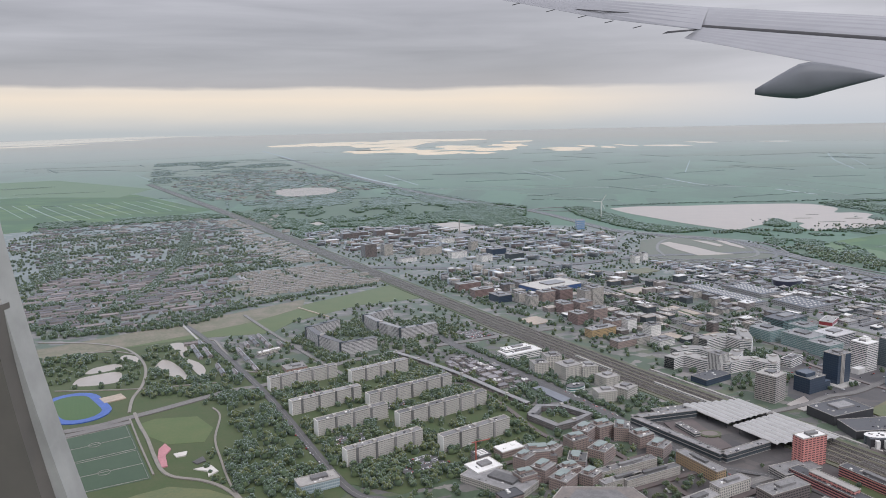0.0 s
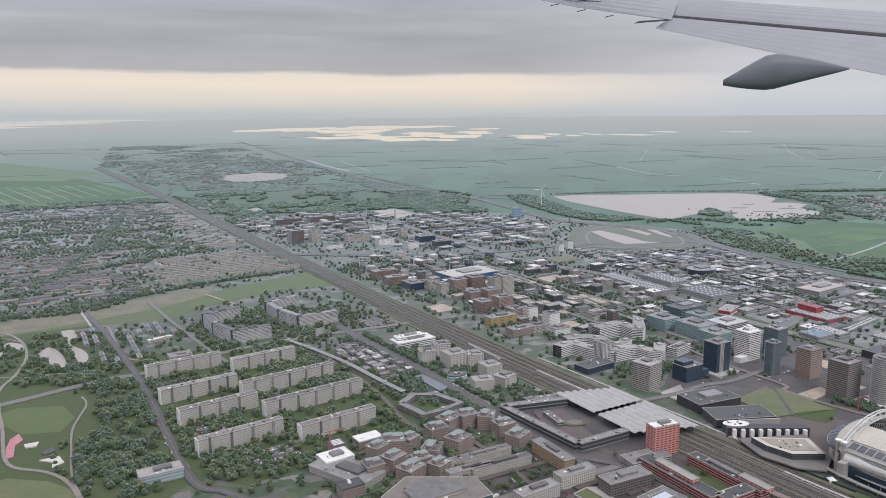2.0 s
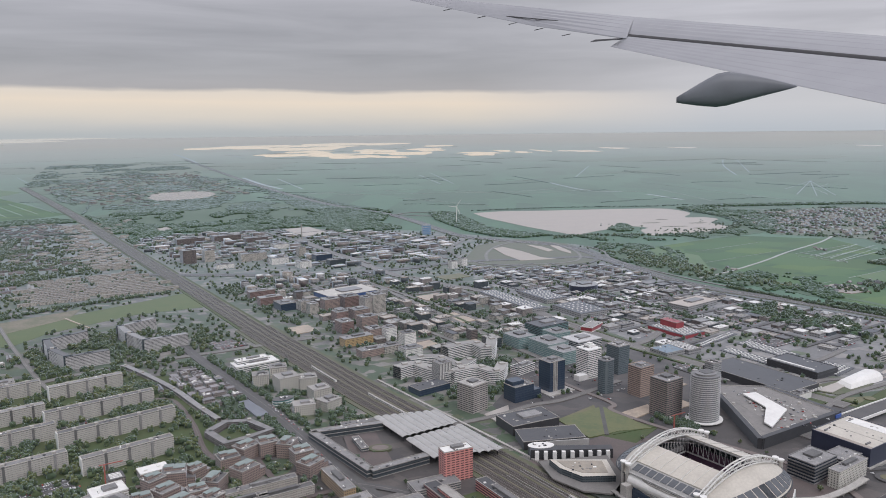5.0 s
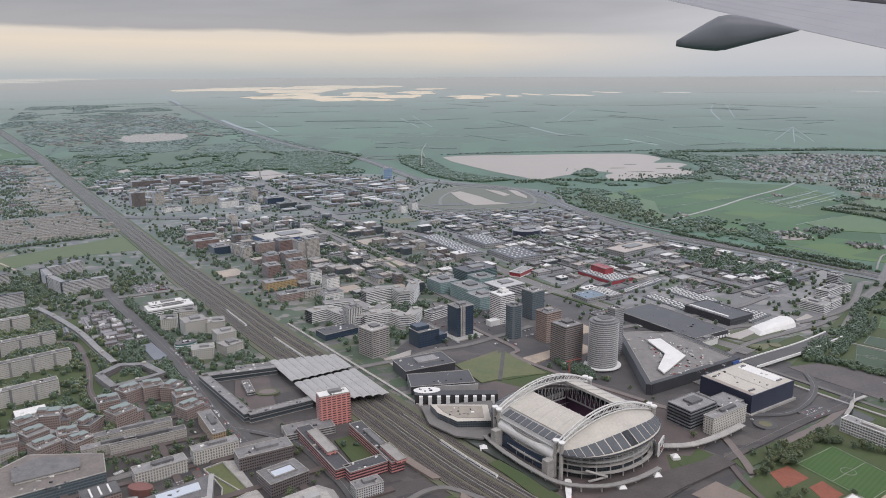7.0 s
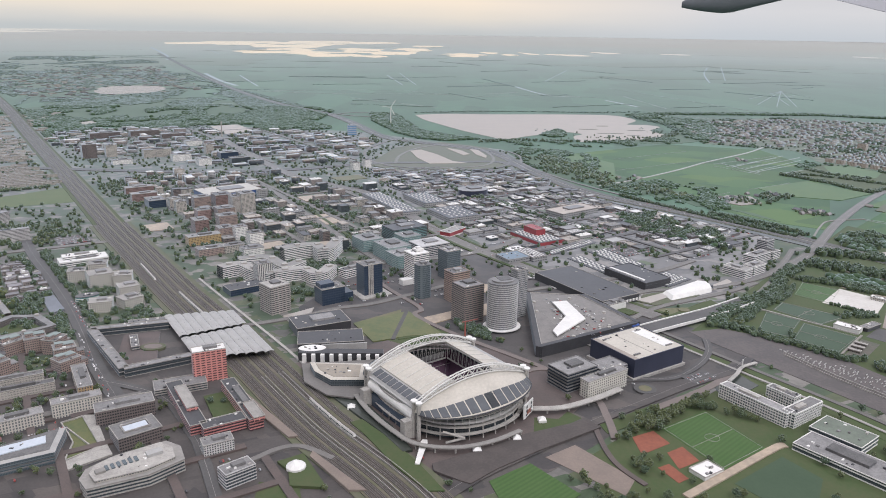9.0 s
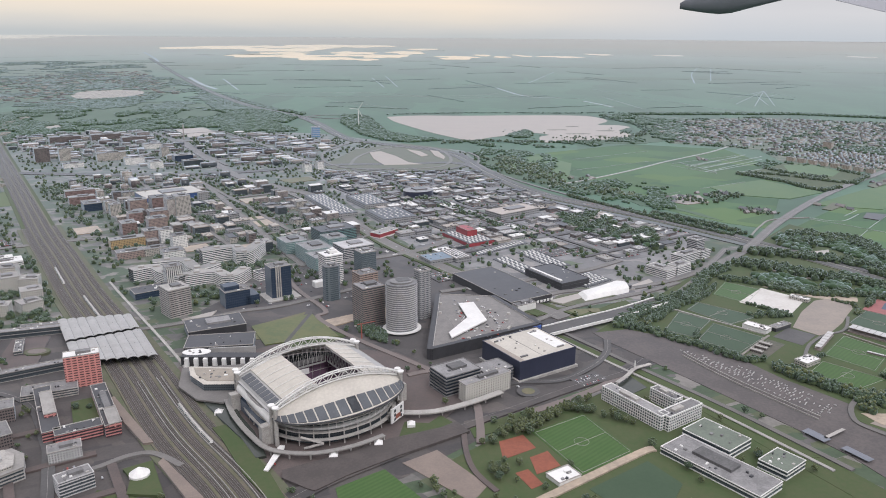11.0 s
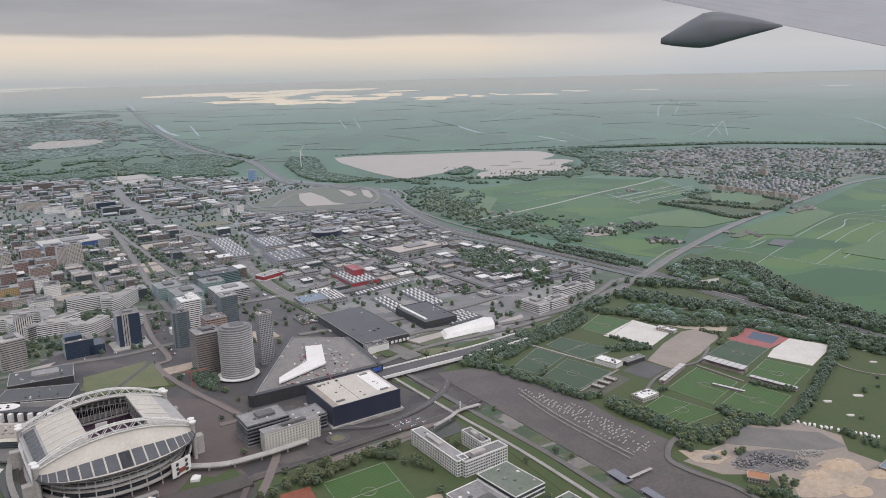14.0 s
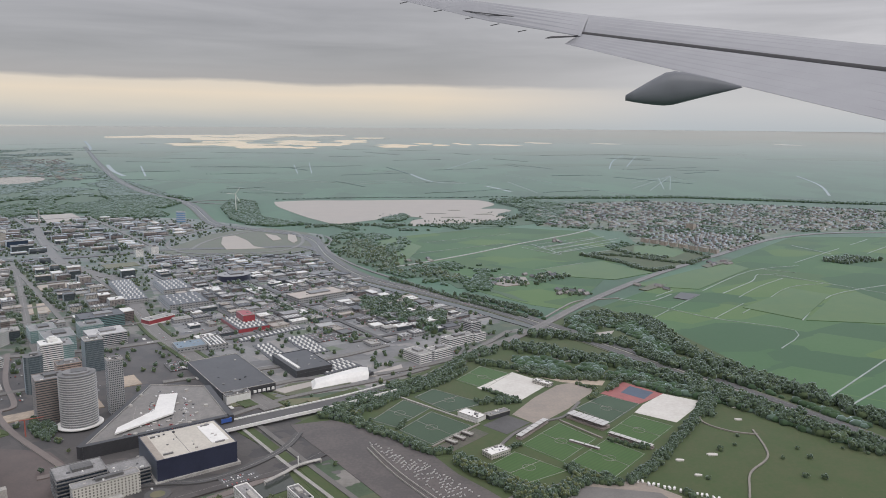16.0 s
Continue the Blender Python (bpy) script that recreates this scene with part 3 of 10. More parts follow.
def offset(line, d):
    out = []
    for i, p in enumerate(line):
        a, b = line[max(i - 1, 0)], line[min(i + 1, len(line) - 1)]
        t = (b - a).normalized()
        out.append(p + Vector((-t.y, t.x)) * d)
    return out


def ribbon(form, line, width, z0, z1):
    """A road-like band of some thickness along a line."""
    left, right = offset(line, width / 2), offset(line, -width / 2)
    n = len(line)
    v = [(p.x, p.y, z1) for p in left] + [(p.x, p.y, z1) for p in right] + [(p.x, p.y, z0) for p in left] + [(p.x, p.y, z0) for p in right]
    f = []
    for i in range(n - 1):
        f += [(i, n + i, n + i + 1, i + 1), (2 * n + i, i, i + 1, 2 * n + i + 1), (n + i, 3 * n + i, 3 * n + i + 1, n + i + 1)]
    f += [(0, 2 * n, 3 * n, n), (n - 1, 2 * n - 1, 4 * n - 1, 3 * n - 1)]
    return form.add(v, f)


KEEP = []  # circles that the scattered things leave free
LINES = []  # lines with a half width that they leave free


def road(name, pts, width, z, mat, label, marks=0, kind="structure", free=True):
    line = smooth(pts)
    LAYER[0] += 0.004038
    z += LAYER[0] + 0.4
    ob = part(name, ribbon(Form(), line, width, 0.0, z), mat, None, label)
    tagged(ob, "", "road", "", kind)
    for k in range(marks):
        o = (k - (marks - 1) / 2) * width / max(marks, 1)
        mk = part("lane_line", ribbon(Form(), offset(line, o), 0.3, z - 0.02, z + 0.12), M_PALEROOF, ob)
    if free:
        LINES.append((line, width / 2))
    return ob


def patch(name, poly, z, mat, label, category="ground", free=False, z0=-0.5):
    LAYER[0] += 0.004038
    ob = part(name, Form().prism(poly, z0, z + LAYER[0]), mat, None, label)
    if free:
        AREAS.append(list(poly))
    return tagged(ob, "", category, "", "structure")


LAYER = [0.0]  # each patch lies a little above the last
AREAS = []  # polygons that the scattered things leave free


CELL, OX, OY = 3.0, -3000, -200
BUSY = np.zeros((2400, 2100), dtype=bool)  # what is built over, in cells of 3 m
SEEN = [0, 0, 0, 0]
RECTS = []  # turned rectangles (x, y, w, d, bearing) that the scattered things leave free


def paint(poly):
    """Mark the cells inside a polygon as built over."""
    p = np.array([((x - OX) / CELL, (y - OY) / CELL) for x, y in poly])
    x0, y0 = np.maximum(np.floor(p.min(0)).astype(int), 0)
    x1, y1 = np.minimum(np.ceil(p.max(0)).astype(int) + 1, np.array(BUSY.shape))
    if x1 <= x0 or y1 <= y0:
        return
    gx, gy = np.meshgrid(np.arange(x0, x1) + 0.5, np.arange(y0, y1) + 0.5, indexing="ij")
    hit = np.zeros(gx.shape, dtype=bool)
    for (ax, ay), (bx, by) in zip(p, np.roll(p, -1, axis=0)):
        if ay != by:
            hit ^= ((ay > gy) != (by > gy)) & (gx < (bx - ax) * (gy - ay) / (by - ay) + ax)
    BUSY[x0:x1, y0:y1] |= hit


def turned(pts, x, y, ang):
    c, s = math.cos(radians(ang)), math.sin(radians(ang))
    return [(x + c * a - s * b, y + s * a + c * b) for a, b in pts]


def turned_box(x, y, w, d, ang):
    c, s = math.cos(radians(ang)), math.sin(radians(ang))
    return [(x + c * a - s * b, y + s * a + c * b) for a, b in ((-w / 2, -d / 2), (w / 2, -d / 2), (w / 2, d / 2), (-w / 2, d / 2))]


def taken(x, y, r):
    for cx, cy, cr in KEEP[SEEN[0]:]:
        paint([(cx + cr * math.cos(k * math.pi / 8), cy + cr * math.sin(k * math.pi / 8)) for k in range(16)])
    for line, half in LINES[SEEN[1]:]:
        for a, b in zip(line, line[1:]):
            t = (b - a).normalized() * half
            paint([(a.x - t.y, a.y + t.x), (a.x + t.y, a.y - t.x), (b.x + t.y, b.y - t.x), (b.x - t.y, b.y + t.x)])
    for poly in AREAS[SEEN[2]:]:
        paint(poly)
    for q in RECTS[SEEN[3]:]:
        paint(turned_box(*q))
    SEEN[:] = len(KEEP), len(LINES), len(AREAS), len(RECTS)
    for dx, dy in ((0, 0), (r, 0), (-r, 0), (0, r), (0, -r), (0.7 * r, 0.7 * r), (-0.7 * r, 0.7 * r), (0.7 * r, -0.7 * r), (-0.7 * r, -0.7 * r)):
        i, j = int((x + dx - OX) / CELL), int((y + dy - OY) / CELL)
        if 0 <= i < BUSY.shape[0] and 0 <= j < BUSY.shape[1] and BUSY[i, j]:
            return True
    return False


G = 29.0  # the street grid's bearing

# ---- ground, water, roads ----
disk = Form()
radii = [0, 300, 700, 1200, 2000, 3500, 6000, 10000, 18000, 32000, 60000]
rings, sides = [], 64
for r in radii[1:]:
    rings.append([(700 + r * math.cos(2 * math.pi * i / sides), 1400 + r * math.sin(2 * math.pi * i / sides), 0.0) for i in range(sides)])
disk.add([(700, 1400, 0)] + [p for ring in rings for p in ring], [(0, 1 + i, 1 + (i + 1) % sides) for i in range(sides)] + [
    (1 + a * sides + i, 1 + (a + 1) * sides + i, 1 + (a + 1) * sides + (i + 1) % sides, 1 + a * sides + (i + 1) % sides) for a in range(len(rings) - 1) for i in range(sides)])
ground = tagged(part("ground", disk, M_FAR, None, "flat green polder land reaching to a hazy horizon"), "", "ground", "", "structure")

patch("town_ground", [(-2200, 3700), (-1250, 4000), (-700, 3300), (-100, 3500), (600, 3300), (1150, 2800), (1190, 2330), (1290, 2010), (1560, 1630), (1640, 1440), (1500, 1330), (1250, 1120), (1420, 680),
                      (1600, 500), (1200, 100), (-700, 100), (-1000, 900), (-1300, 1700), (-2100, 2900)], 0.15, M_URBAN, "built-up town ground of paving and gardens")
# grass strips and parks
patch("garden_ground", [(-1803, 2986), (-2000, 3605), (-1216, 3900), (-775, 2996), (-511, 2470), (-690, 2298), (-541, 1880), (-609, 1720), (-849, 1640), (-1098, 1783)], 0.2, M_GARDEN, "gardens and paving of a housing estate")
patch("grass_strip", [(-848, 1454), (-589, 1634), (-485, 1777), (-163, 2120), (-68, 1946), (-220, 1883), (-364, 1725), (-396, 1629), (-564, 1596)], 0.4, M_LAWN, "rough grass strip beside a housing estate", free=True)
patch("bare_verge", [(-893, 1515), (-623, 1735), (-503, 1847), (-380, 1961), (-370, 1865), (-460, 1733), (-584, 1620), (-826, 1435)], 0.55, M_SOIL, "strip of bare brown soil and thin grass", free=True)
patch("park", [(-1000, 1450), (-560, 1600), (-400, 1390), (-280, 1180), (-130, 880), (-200, 700), (-700, 700), (-1000, 1000)], 0.3, M_PARK, "town park lawns with paths")
patch("town_centre_paving", [(290, 1100), (420, 1180), (640, 780), (760, 520), (300, 480), (200, 700), (240, 900)], 0.2, M_BROWNPAVE, "dark brown paving of the town centre")
patch("office_paving", [(560, 1180), (700, 1460), (860, 1520), (1060, 1180), (1140, 1090), (1240, 960), (1060, 860), (860, 700), (740, 640), (640, 850)], 0.2, M_BROWNPAVE, "dark paving among offices and stadium")
patch("retail_paving", [(860, 1640), (960, 1380), (1070, 1150), (1260, 1180), (1420, 1330), (1540, 1600), (1260, 1990), (1140, 2330), (980, 2440), (620, 2420), (700, 2100)], 0.2, M_YARD, "grey yards of a retail and business park")
patch("slab_lawn", [(-400, 1380), (-200, 1420), (0, 1390), (130, 1180), (150, 1000), (-60, 870), (-130, 900)], 0.35, M_PARK, "grass between blocks of flats")
for q in ([(-686, 1306), (-690, 1337), (-669, 1358), (-629, 1374), (-607, 1322), (-631, 1302), (-668, 1296)], [(-692, 1366), (-691, 1399), (-659, 1424), (-636, 1405), (-656, 1379), (-681, 1365)], [(-570, 1386), (-573, 1446), (-545, 1426), (-504, 1371), (-482, 1322), (-521, 1346)],
          [(-599, 1558), (-574, 1564), (-540, 1500), (-534, 1461), (-492, 1422), (-464, 1375), (-463, 1342), (-501, 1398), (-546, 1474), (-578, 1523)], [(-667, 1461), (-664, 1483), (-632, 1469), (-613, 1442), (-629, 1433)]):
    patch("pond", [tuple(v) for v in smooth(q + q[:1], 4)[:-1]], 0.5, M_WATER, "pale park pond between trees", "water", True)
patch("lawn", [(-488, 1112), (-469, 1134), (-404, 1141), (-364, 1093), (-361, 1041), (-412, 1034), (-456, 1067)], 0.5, M_LAWN, "bright mown park lawn", "ground", True)
patch("dry_lawn", [(-431, 852), (-396, 882), (-363, 902), (-308, 892), (-272, 872), (-241, 843), (-230, 780), (-420, 780)], 0.5, M_OLIVE, "yellowish dry park lawn", "ground", True)
# sports ground in the park
patch("hockey_pitch", [(-593, 1053), (-505, 1113), (-395, 926), (-482, 880)], 0.5, M_ARTTURF, "pale green artificial hockey pitches", "sports pitch", True)
# eastern grassland
patch("meadow", [(1784, 1636), (2373, 2158), (2851, 2594), (3209, 2564), (3400, 2300), (1963, 970), (1931, 1031), (1858, 1186), (1833, 1331), (1851, 1486)], 0.3, M_MEADOW, "bright green meadow cut by ditches", "meadow")
patch("meadow", [(1408, 2717), (1827, 2949), (2146, 2798), (2145, 2297), (1989, 2078), (1713, 1618), (1639, 1677), (1559, 1799), (1395, 2095), (1245, 2486)], 0.3, M_MEADOW, "green pasture beside the motorway", "meadow")
patch("meadow", [(-3204, 5377), (-2264, 5474), (-1345, 4297), (-1594, 3753), (-2058, 3422)], 0.3, M_MEADOW, "meadow with rows of narrow ditches", "meadow")
patch("dry_meadow", [(-4211, 7095), (-3802, 7346), (-2337, 5987), (-2298, 5263), (-3262, 5475)], 0.3, M_MEADOW2, "yellowish dry meadow", "meadow")
patch("village_ground", [(2333, 3805), (2868, 3916), (3858, 3394), (3340, 2731), (2921, 2704), (2408, 2294), (2210, 2458), (2277, 2787), (1993, 2969), (2082, 3517)], 0.25, M_VILLAGE, "green gardens and streets of a village")
# sports park
patch("sports_park", [(1230, 1020), (1440, 1290), (1560, 1230), (1720, 1200), (1780, 1060), (1560, 780), (1400, 850), (1320, 960)], 0.3, M_CLUBGROUND, "trodden grass of a sports park")
PITCHES = [
    ("football_pitch", [(1394, 1201), (1446, 1266), (1490, 1220), (1433, 1154)], M_TURF, "bright natural grass football pitch"),
    ("football_pitch", [(1321, 1134), (1354, 1167), (1424, 1096), (1365, 1067)], M_ARTTURF, "dull green training pitch"),
    ("football_pitch", [(1254, 1051), (1306, 1126), (1342, 1086), (1287, 1022)], M_ARTTURF, "dull green training pitch"),
    ("football_pitch", [(1289, 1015), (1341, 1077), (1392, 1016), (1328, 963)], M_ARTTURF, "dull green artificial pitch with white lines"),
    ("football_pitch", [(1545, 1062), (1606, 1112), (1648, 1069), (1577, 1003)], M_ARTTURF, "dull green training pitch"),
    ("football_pitch", [(1440, 952), (1510, 1017), (1544, 958), (1479, 896)], M_TURF, "mown striped football pitch"),
    ("football_pitch", [(1560, 975), (1620, 1032), (1662, 986), (1596, 923)], M_TURF, "mown football pitch"),
    ("football_pitch", [(1487, 897), (1555, 957), (1589, 907), (1523, 845)], M_TURF, "mown striped football pitch"),
    ("football_pitch", [(1391, 902), (1428, 934), (1480, 874), (1425, 848)], M_TURF, "narrow training pitch"),
]
for name, poly, m, lab in PITCHES + [
    ("unfinished_pitch", [(1422, 1162), (1493, 1228), (1538, 1167), (1473, 1098)], M_WHITESAND, "white base layer of an unfinished pitch"),
    ("building_ground", [(1452, 1051), (1500, 1112), (1549, 1160), (1575, 1168), (1605, 1150), (1590, 1120), (1568, 1098), (1537, 1063), (1500, 1030), (1474, 1018)], M_SITE, "sandy ground of a building site"),
    ("sand_bank", [(1498, 1240), (1552, 1196), (1630, 1170), (1618, 1150), (1560, 1172), (1506, 1222)], M_SAND, "strip of pale sand beside an unfinished pitch"),
    ("club_parking", [(1404, 1018), (1444, 1050), (1470, 1020), (1430, 985)], M_ASPHALT, "small paved club car park"),
    ("brown_yard", [(1334, 958), (1392, 1010), (1407, 990), (1350, 940)], M_CLUBGROUND, "brown yard with sheds beside a pitch"),
    ("red_court", [(1604, 1117), (1657, 1162), (1699, 1103), (1645, 1068)], M_REDTRACK, "red hard court with a dull blue-green middle"),
    ("blue_court", [(1636, 1117), (1660, 1143), (1686, 1112), (1660, 1086)], M_BLUECOURT, "dull blue-green middle of a hard court"),
    ("unfinished_pitch", [(1650, 1066), (1698, 1105), (1743, 1066), (1670, 997), (1626, 1038)], M_WHITESAND, "pale base layer of an unfinished pitch"),
]:
    patch(name, poly, 0.6, m, lab, "sports pitch", True)
patch("field_park", [(1608, 904), (1713, 1003), (1797, 970), (1900, 900), (1700, 700), (1627, 795), (1584, 836)], 0.35, M_PARK, "open park field with winding paths")
patch("sand_site", [(1387, 769), (1420, 787), (1459, 805), (1498, 842), (1555, 839), (1585, 800), (1571, 766), (1592, 734), (1620, 700), (1550, 640), (1457, 660), (1463, 731), (1415, 738)], 0.6, M_SITE, "sandy demolition site with rubble", "ground", True)
patch("sand_field", [(1520, 735), (1550, 754), (1564, 747), (1564, 718), (1529, 691), (1496, 683), (1469, 687), (1475, 708)], 0.9, M_SAND, "levelled pale sand of a building site", "ground", True)
patch("site_yard", [(1445, 800), (1487, 835), (1565, 810), (1575, 776), (1533, 769), (1485, 788)], 0.8, M_PAVING, "grey broken paving of a demolition site")
patch("sand_patch", [(1391, 792), (1419, 789), (1442, 772), (1420, 757), (1398, 766)], 0.8, M_SAND, "patch of pale sand beside a lane")
patch("debris_ground", [(1455, 780), (1494, 781), (1515, 771), (1491, 739), (1457, 732), (1434, 747)], 0.9, M_DARKSOIL, "dark debris ground of a demolition site", "ground", True)
patch("event_asphalt", [(1147, 1050), (1202, 1060), (1287, 1000), (1320, 950), (1349, 882), (1375, 842), (1394, 810), (1374, 779), (1401, 739), (1428, 692), (1440, 620), (1350, 610), (1324, 706), (1295, 768), (1202, 942), (1162, 1013)], 0.5, M_EVENT, "wide empty asphalt car park", "ground", True)
patch("football_pitch", [(1003, 777), (1070, 813), (1101, 730), (1037, 692)], 0.6, M_TURF, "green grass football pitch", "sports pitch", True)
for q in ([(964, 760), (992, 772), (1001, 745), (963, 725)], [(991, 727), (1012, 738), (1019, 710), (992, 696)], [(971, 700), (985, 706), (995, 679), (982, 672)]):
    patch("clay_court", q, 0.6, M_CLAY, "orange clay tennis courts", "sports pitch", True)
patch("football_pitch", [(1037, 668), (1110, 712), (1130, 670), (1080, 600)], 0.6, M_ARTTURF, "dark green pitch", "sports pitch", True)
patch("gravel_pitch", [(860, 726), (897, 748), (941, 681), (923, 655)], 0.6, M_BROWNSOIL, "bare brownish gravel pitch", "sports pitch", True)
patch("football_pitch", [(795, 687), (842, 716), (880, 660), (810, 610)], 0.6, M_TURF, "green grass pitch", "sports pitch", True)
patch("lawn", [(865, 809), (903, 802), (896, 785), (856, 769)], 0.6, M_PARK, "small green lawn by the stadium", "ground", True)
patch("lawn", [(936, 789), (1016, 833), (1090, 850), (1074, 828), (974, 786), (939, 769)], 0.6, M_PARK, "grass bank along a road")
patch("lawn", [(720, 1130), (790, 1060), (740, 1010), (700, 1040)], 0.5, M_PARK, "green lawn behind the stadium", "ground", True)
patch("lawn", [(336, 826), (353, 839), (394, 774), (369, 748), (365, 783), (353, 801)], 0.5, M_OLIVE, "sunken lawn between glass offices", "ground", True)
patch("lawn", [(570, 700), (610, 690), (620, 640), (570, 640)], 0.5, M_PARK, "lawn beside the railway")
patch("lawn", [(1059, 1162), (1120, 1171), (1106, 1134), (1056, 1124)], 0.6, M_ROUGH, "grass inside a road loop")
patch("lawn", [(1119, 1145), (1187, 1149), (1235, 1183), (1130, 1108)], 0.6, M_ROUGH, "grass beside a road ramp")
patch("pond", [(1128, 1212), (1172, 1218), (1152, 1193)], 0.6, M_WATER, "small pond by a road loop", "water")
patch("canal_side", [(900, 720), (1005, 804), (1069, 859), (1166, 930), (1250, 800), (1320, 640), (1200, 560), (1000, 560), (900, 640)], 0.25, M_PARK, "grass and scrub between pitches and offices")
patch("office_pond", [(1106, 872), (1153, 912), (1166, 873), (1125, 846), (1106, 834)], 0.7, M_DARKWATER, "dark pond beside a white office", "water", True)
patch("grass_verge", [(1027, 864), (1131, 915), (1133, 900), (1033, 855)], 0.9, M_PARK, "mown verge along a road")
patch("lawn", [(871, 794), (914, 809), (912, 795), (874, 768)], 0.95, M_PARK, "small lawn beside a stadium ramp")
patch("loop_lawn", [(1061, 1147), (1075, 1164), (1088, 1176), (1104, 1173), (1116, 1163), (1123, 1138), (1083, 1121), (1066, 1130)], 1.1, M_ROUGH2, "grass island inside a road loop", "ground", True)
patch("loop_pond", [(1084, 1155), (1092, 1159), (1104, 1152), (1098, 1142)], 1.5, M_WATER, "small pond in a grass island", "water")
patch("loop_lawn", [(1111, 1181), (1134, 1212), (1170, 1224), (1209, 1227), (1231, 1206), (1198, 1184), (1136, 1160)], 0.95, M_ROUGH2, "grass round a pond beside a slip road", "ground", True)
patch("viaduct_verge", [(1086, 1068), (1163, 1132), (1239, 1182), (1243, 1160), (1170, 1110), (1103, 1064)], 0.95, M_PARK, "green bank beside a viaduct", "ground", True)
patch("hall_verge", [(1033, 868), (1086, 894), (1138, 922), (1137, 912), (1086, 884), (1035, 858)], 0.95, M_PARK, "mown verge beside a concert hall")
road("brown_path", [(1011, 821), (1087, 863), (1144, 906), (1168, 930)], 10, 0.95, M_REDPAVE, "red-brown paved cycle road")
patch("lane_verge", [(1177, 932), (1215, 866), (1243, 808), (1290, 705), (1272, 705), (1230, 790), (1162, 924)], 0.95, M_PARK, "green verge between two lanes", "ground", True)
patch("sand_lot", [(1069, 860), (1122, 889), (1129, 880), (1078, 843)], 0.6, M_PAVING, "bare sandy lot")
patch("grass_verge", [(1049, 1075), (1075, 1085), (1166, 934), (1290, 722), (1340, 600), (1300, 600), (1202, 827), (1125, 974)], 0.5, M_PARK, "long grass verges beside the event ground")
patch("lawn", [(651, 1109), (723, 1162), (708, 1049), (663, 1058)], 0.5, M_ROUGH, "olive green vacant lawn", "ground", True)
patch("plaza", [(560, 960), (700, 1040), (860, 1000), (960, 880), (870, 760), (740, 700), (640, 830)], 0.4, M_BRICKPAVE, "brown paved stadium forecourt")
road("lawn_path", [(732, 1156), (707, 1041)], 6, 1.4, M_ASPHALT, "dark path across a lawn", 0, "structure", False)
patch("lawn", [(734, 1127), (715, 1041), (753, 1053), (790, 1062), (757, 1090)], 1.2, M_PARK, "darker green lawn beside a path")
patch("sand_strip", [(740, 1108), (760, 1125), (808, 1152), (812, 1127), (757, 1089)], 1.6, M_SAND, "pale building strip beside a lawn")
# wooded country
wood_edge = random.Random(9)


def ragged(poly, k, r):
    """The polygon with an uneven, frayed edge."""
    out = []
    for (ax, ay), (bx, by) in zip(poly, poly[1:] + poly[:1]):
        for i in range(k):
            t = i / k
            d = math.hypot(bx - ax, by - ay)
            e = min(r, 0.2 * d) * wood_edge.uniform(-1, 1) * (4 * t * (1 - t))
            out.append((ax + (bx - ax) * t - (by - ay) / d * e, ay + (by - ay) * t + (bx - ax) / d * e))
    return out


patch("wooded_ground", ragged([(-1191, 4047), (-1005, 4979), (-317, 4827), (358, 4178), (251, 3560), (-378, 3420), (-729, 3400)], 7, 90), 0.2, M_WOODFLOOR, "dim wooded country with clearings")
patch("wooded_ground", ragged([(-2299, 6260), (-2495, 7776), (-1700, 8502), (-528, 5535), (-1003, 4800), (-1508, 4894)], 8, 160), 0.2, M_WOODFLOOR, "dim wooded country with clearings")
patch("wooded_ground", ragged([(2500, 7200), (3000, 7600), (4300, 7500), (4500, 7250), (3300, 7150)], 5, 60), 0.2, M_WOODFLOOR, "dark belt of trees between meadows")
patch("wooded_ground", ragged([(2500, 10000), (4500, 11200), (7200, 10600), (6500, 9600), (4000, 9500)], 7, 200), 0.2, M_WOODFLOOR, "dim wooded country far off")
patch("wooded_ground", ragged([(6000, 8700), (9800, 9600), (10500, 8700), (7500, 8200)], 7, 150), 0.2, M_WOODFLOOR, "dim wooded country far off")
patch("wooded_ground", ragged([(4500, 16500), (8000, 19500), (12000, 17500), (9000, 14500)], 7, 400), 0.2, M_WOODFLOOR, "dim wooded country far off")
patch("wooded_ground", ragged([(-10000, 13500), (-6000, 16500), (-3500, 14500), (-5500, 11500)], 7, 400), 0.2, M_WOODFLOOR, "dim wooded country far off")
patch("wooded_ground", ragged([(-2600, 6600), (-4400, 11500), (-2300, 10600), (-760, 5950), (-1500, 5000)], 8, 200), 0.22, M_WOODFLOOR, "dim wooded country far off")
patch("verge_ground", [(1150, 1050), (1420, 1320), (1560, 1440), (1780, 1660), (1860, 1480), (1900, 1150), (1990, 900), (1600, 500), (1380, 620), (1400, 720), (1370, 800), (1317, 970)], 0.2, M_PARK, "grassy ground round the sports park")
patch("wooded_ground", ragged([(1171, 2609), (1287, 2662), (1480, 2171), (1640, 1700), (1448, 1960), (1344, 2060), (1223, 2282)], 6, 20), 0.35, M_WOODFLOOR, "scrub between motorway and meadow")
patch("wooded_ground", ragged([(2200, 4100), (3095, 4090), (3817, 3740), (4300, 3590), (4300, 3540), (3817, 3690), (3095, 4030), (2200, 4040)], 5, 14), 0.35, M_WOODFLOOR, "dark band of trees behind a village")
patch("wooded_ground", ragged([(-5800, 9300), (-4000, 10800), (-2500, 10500), (-700, 10900), (-900, 8900), (-3000, 8700)], 8, 300), 0.2, M_WOODFLOOR, "dim wooded country far off")
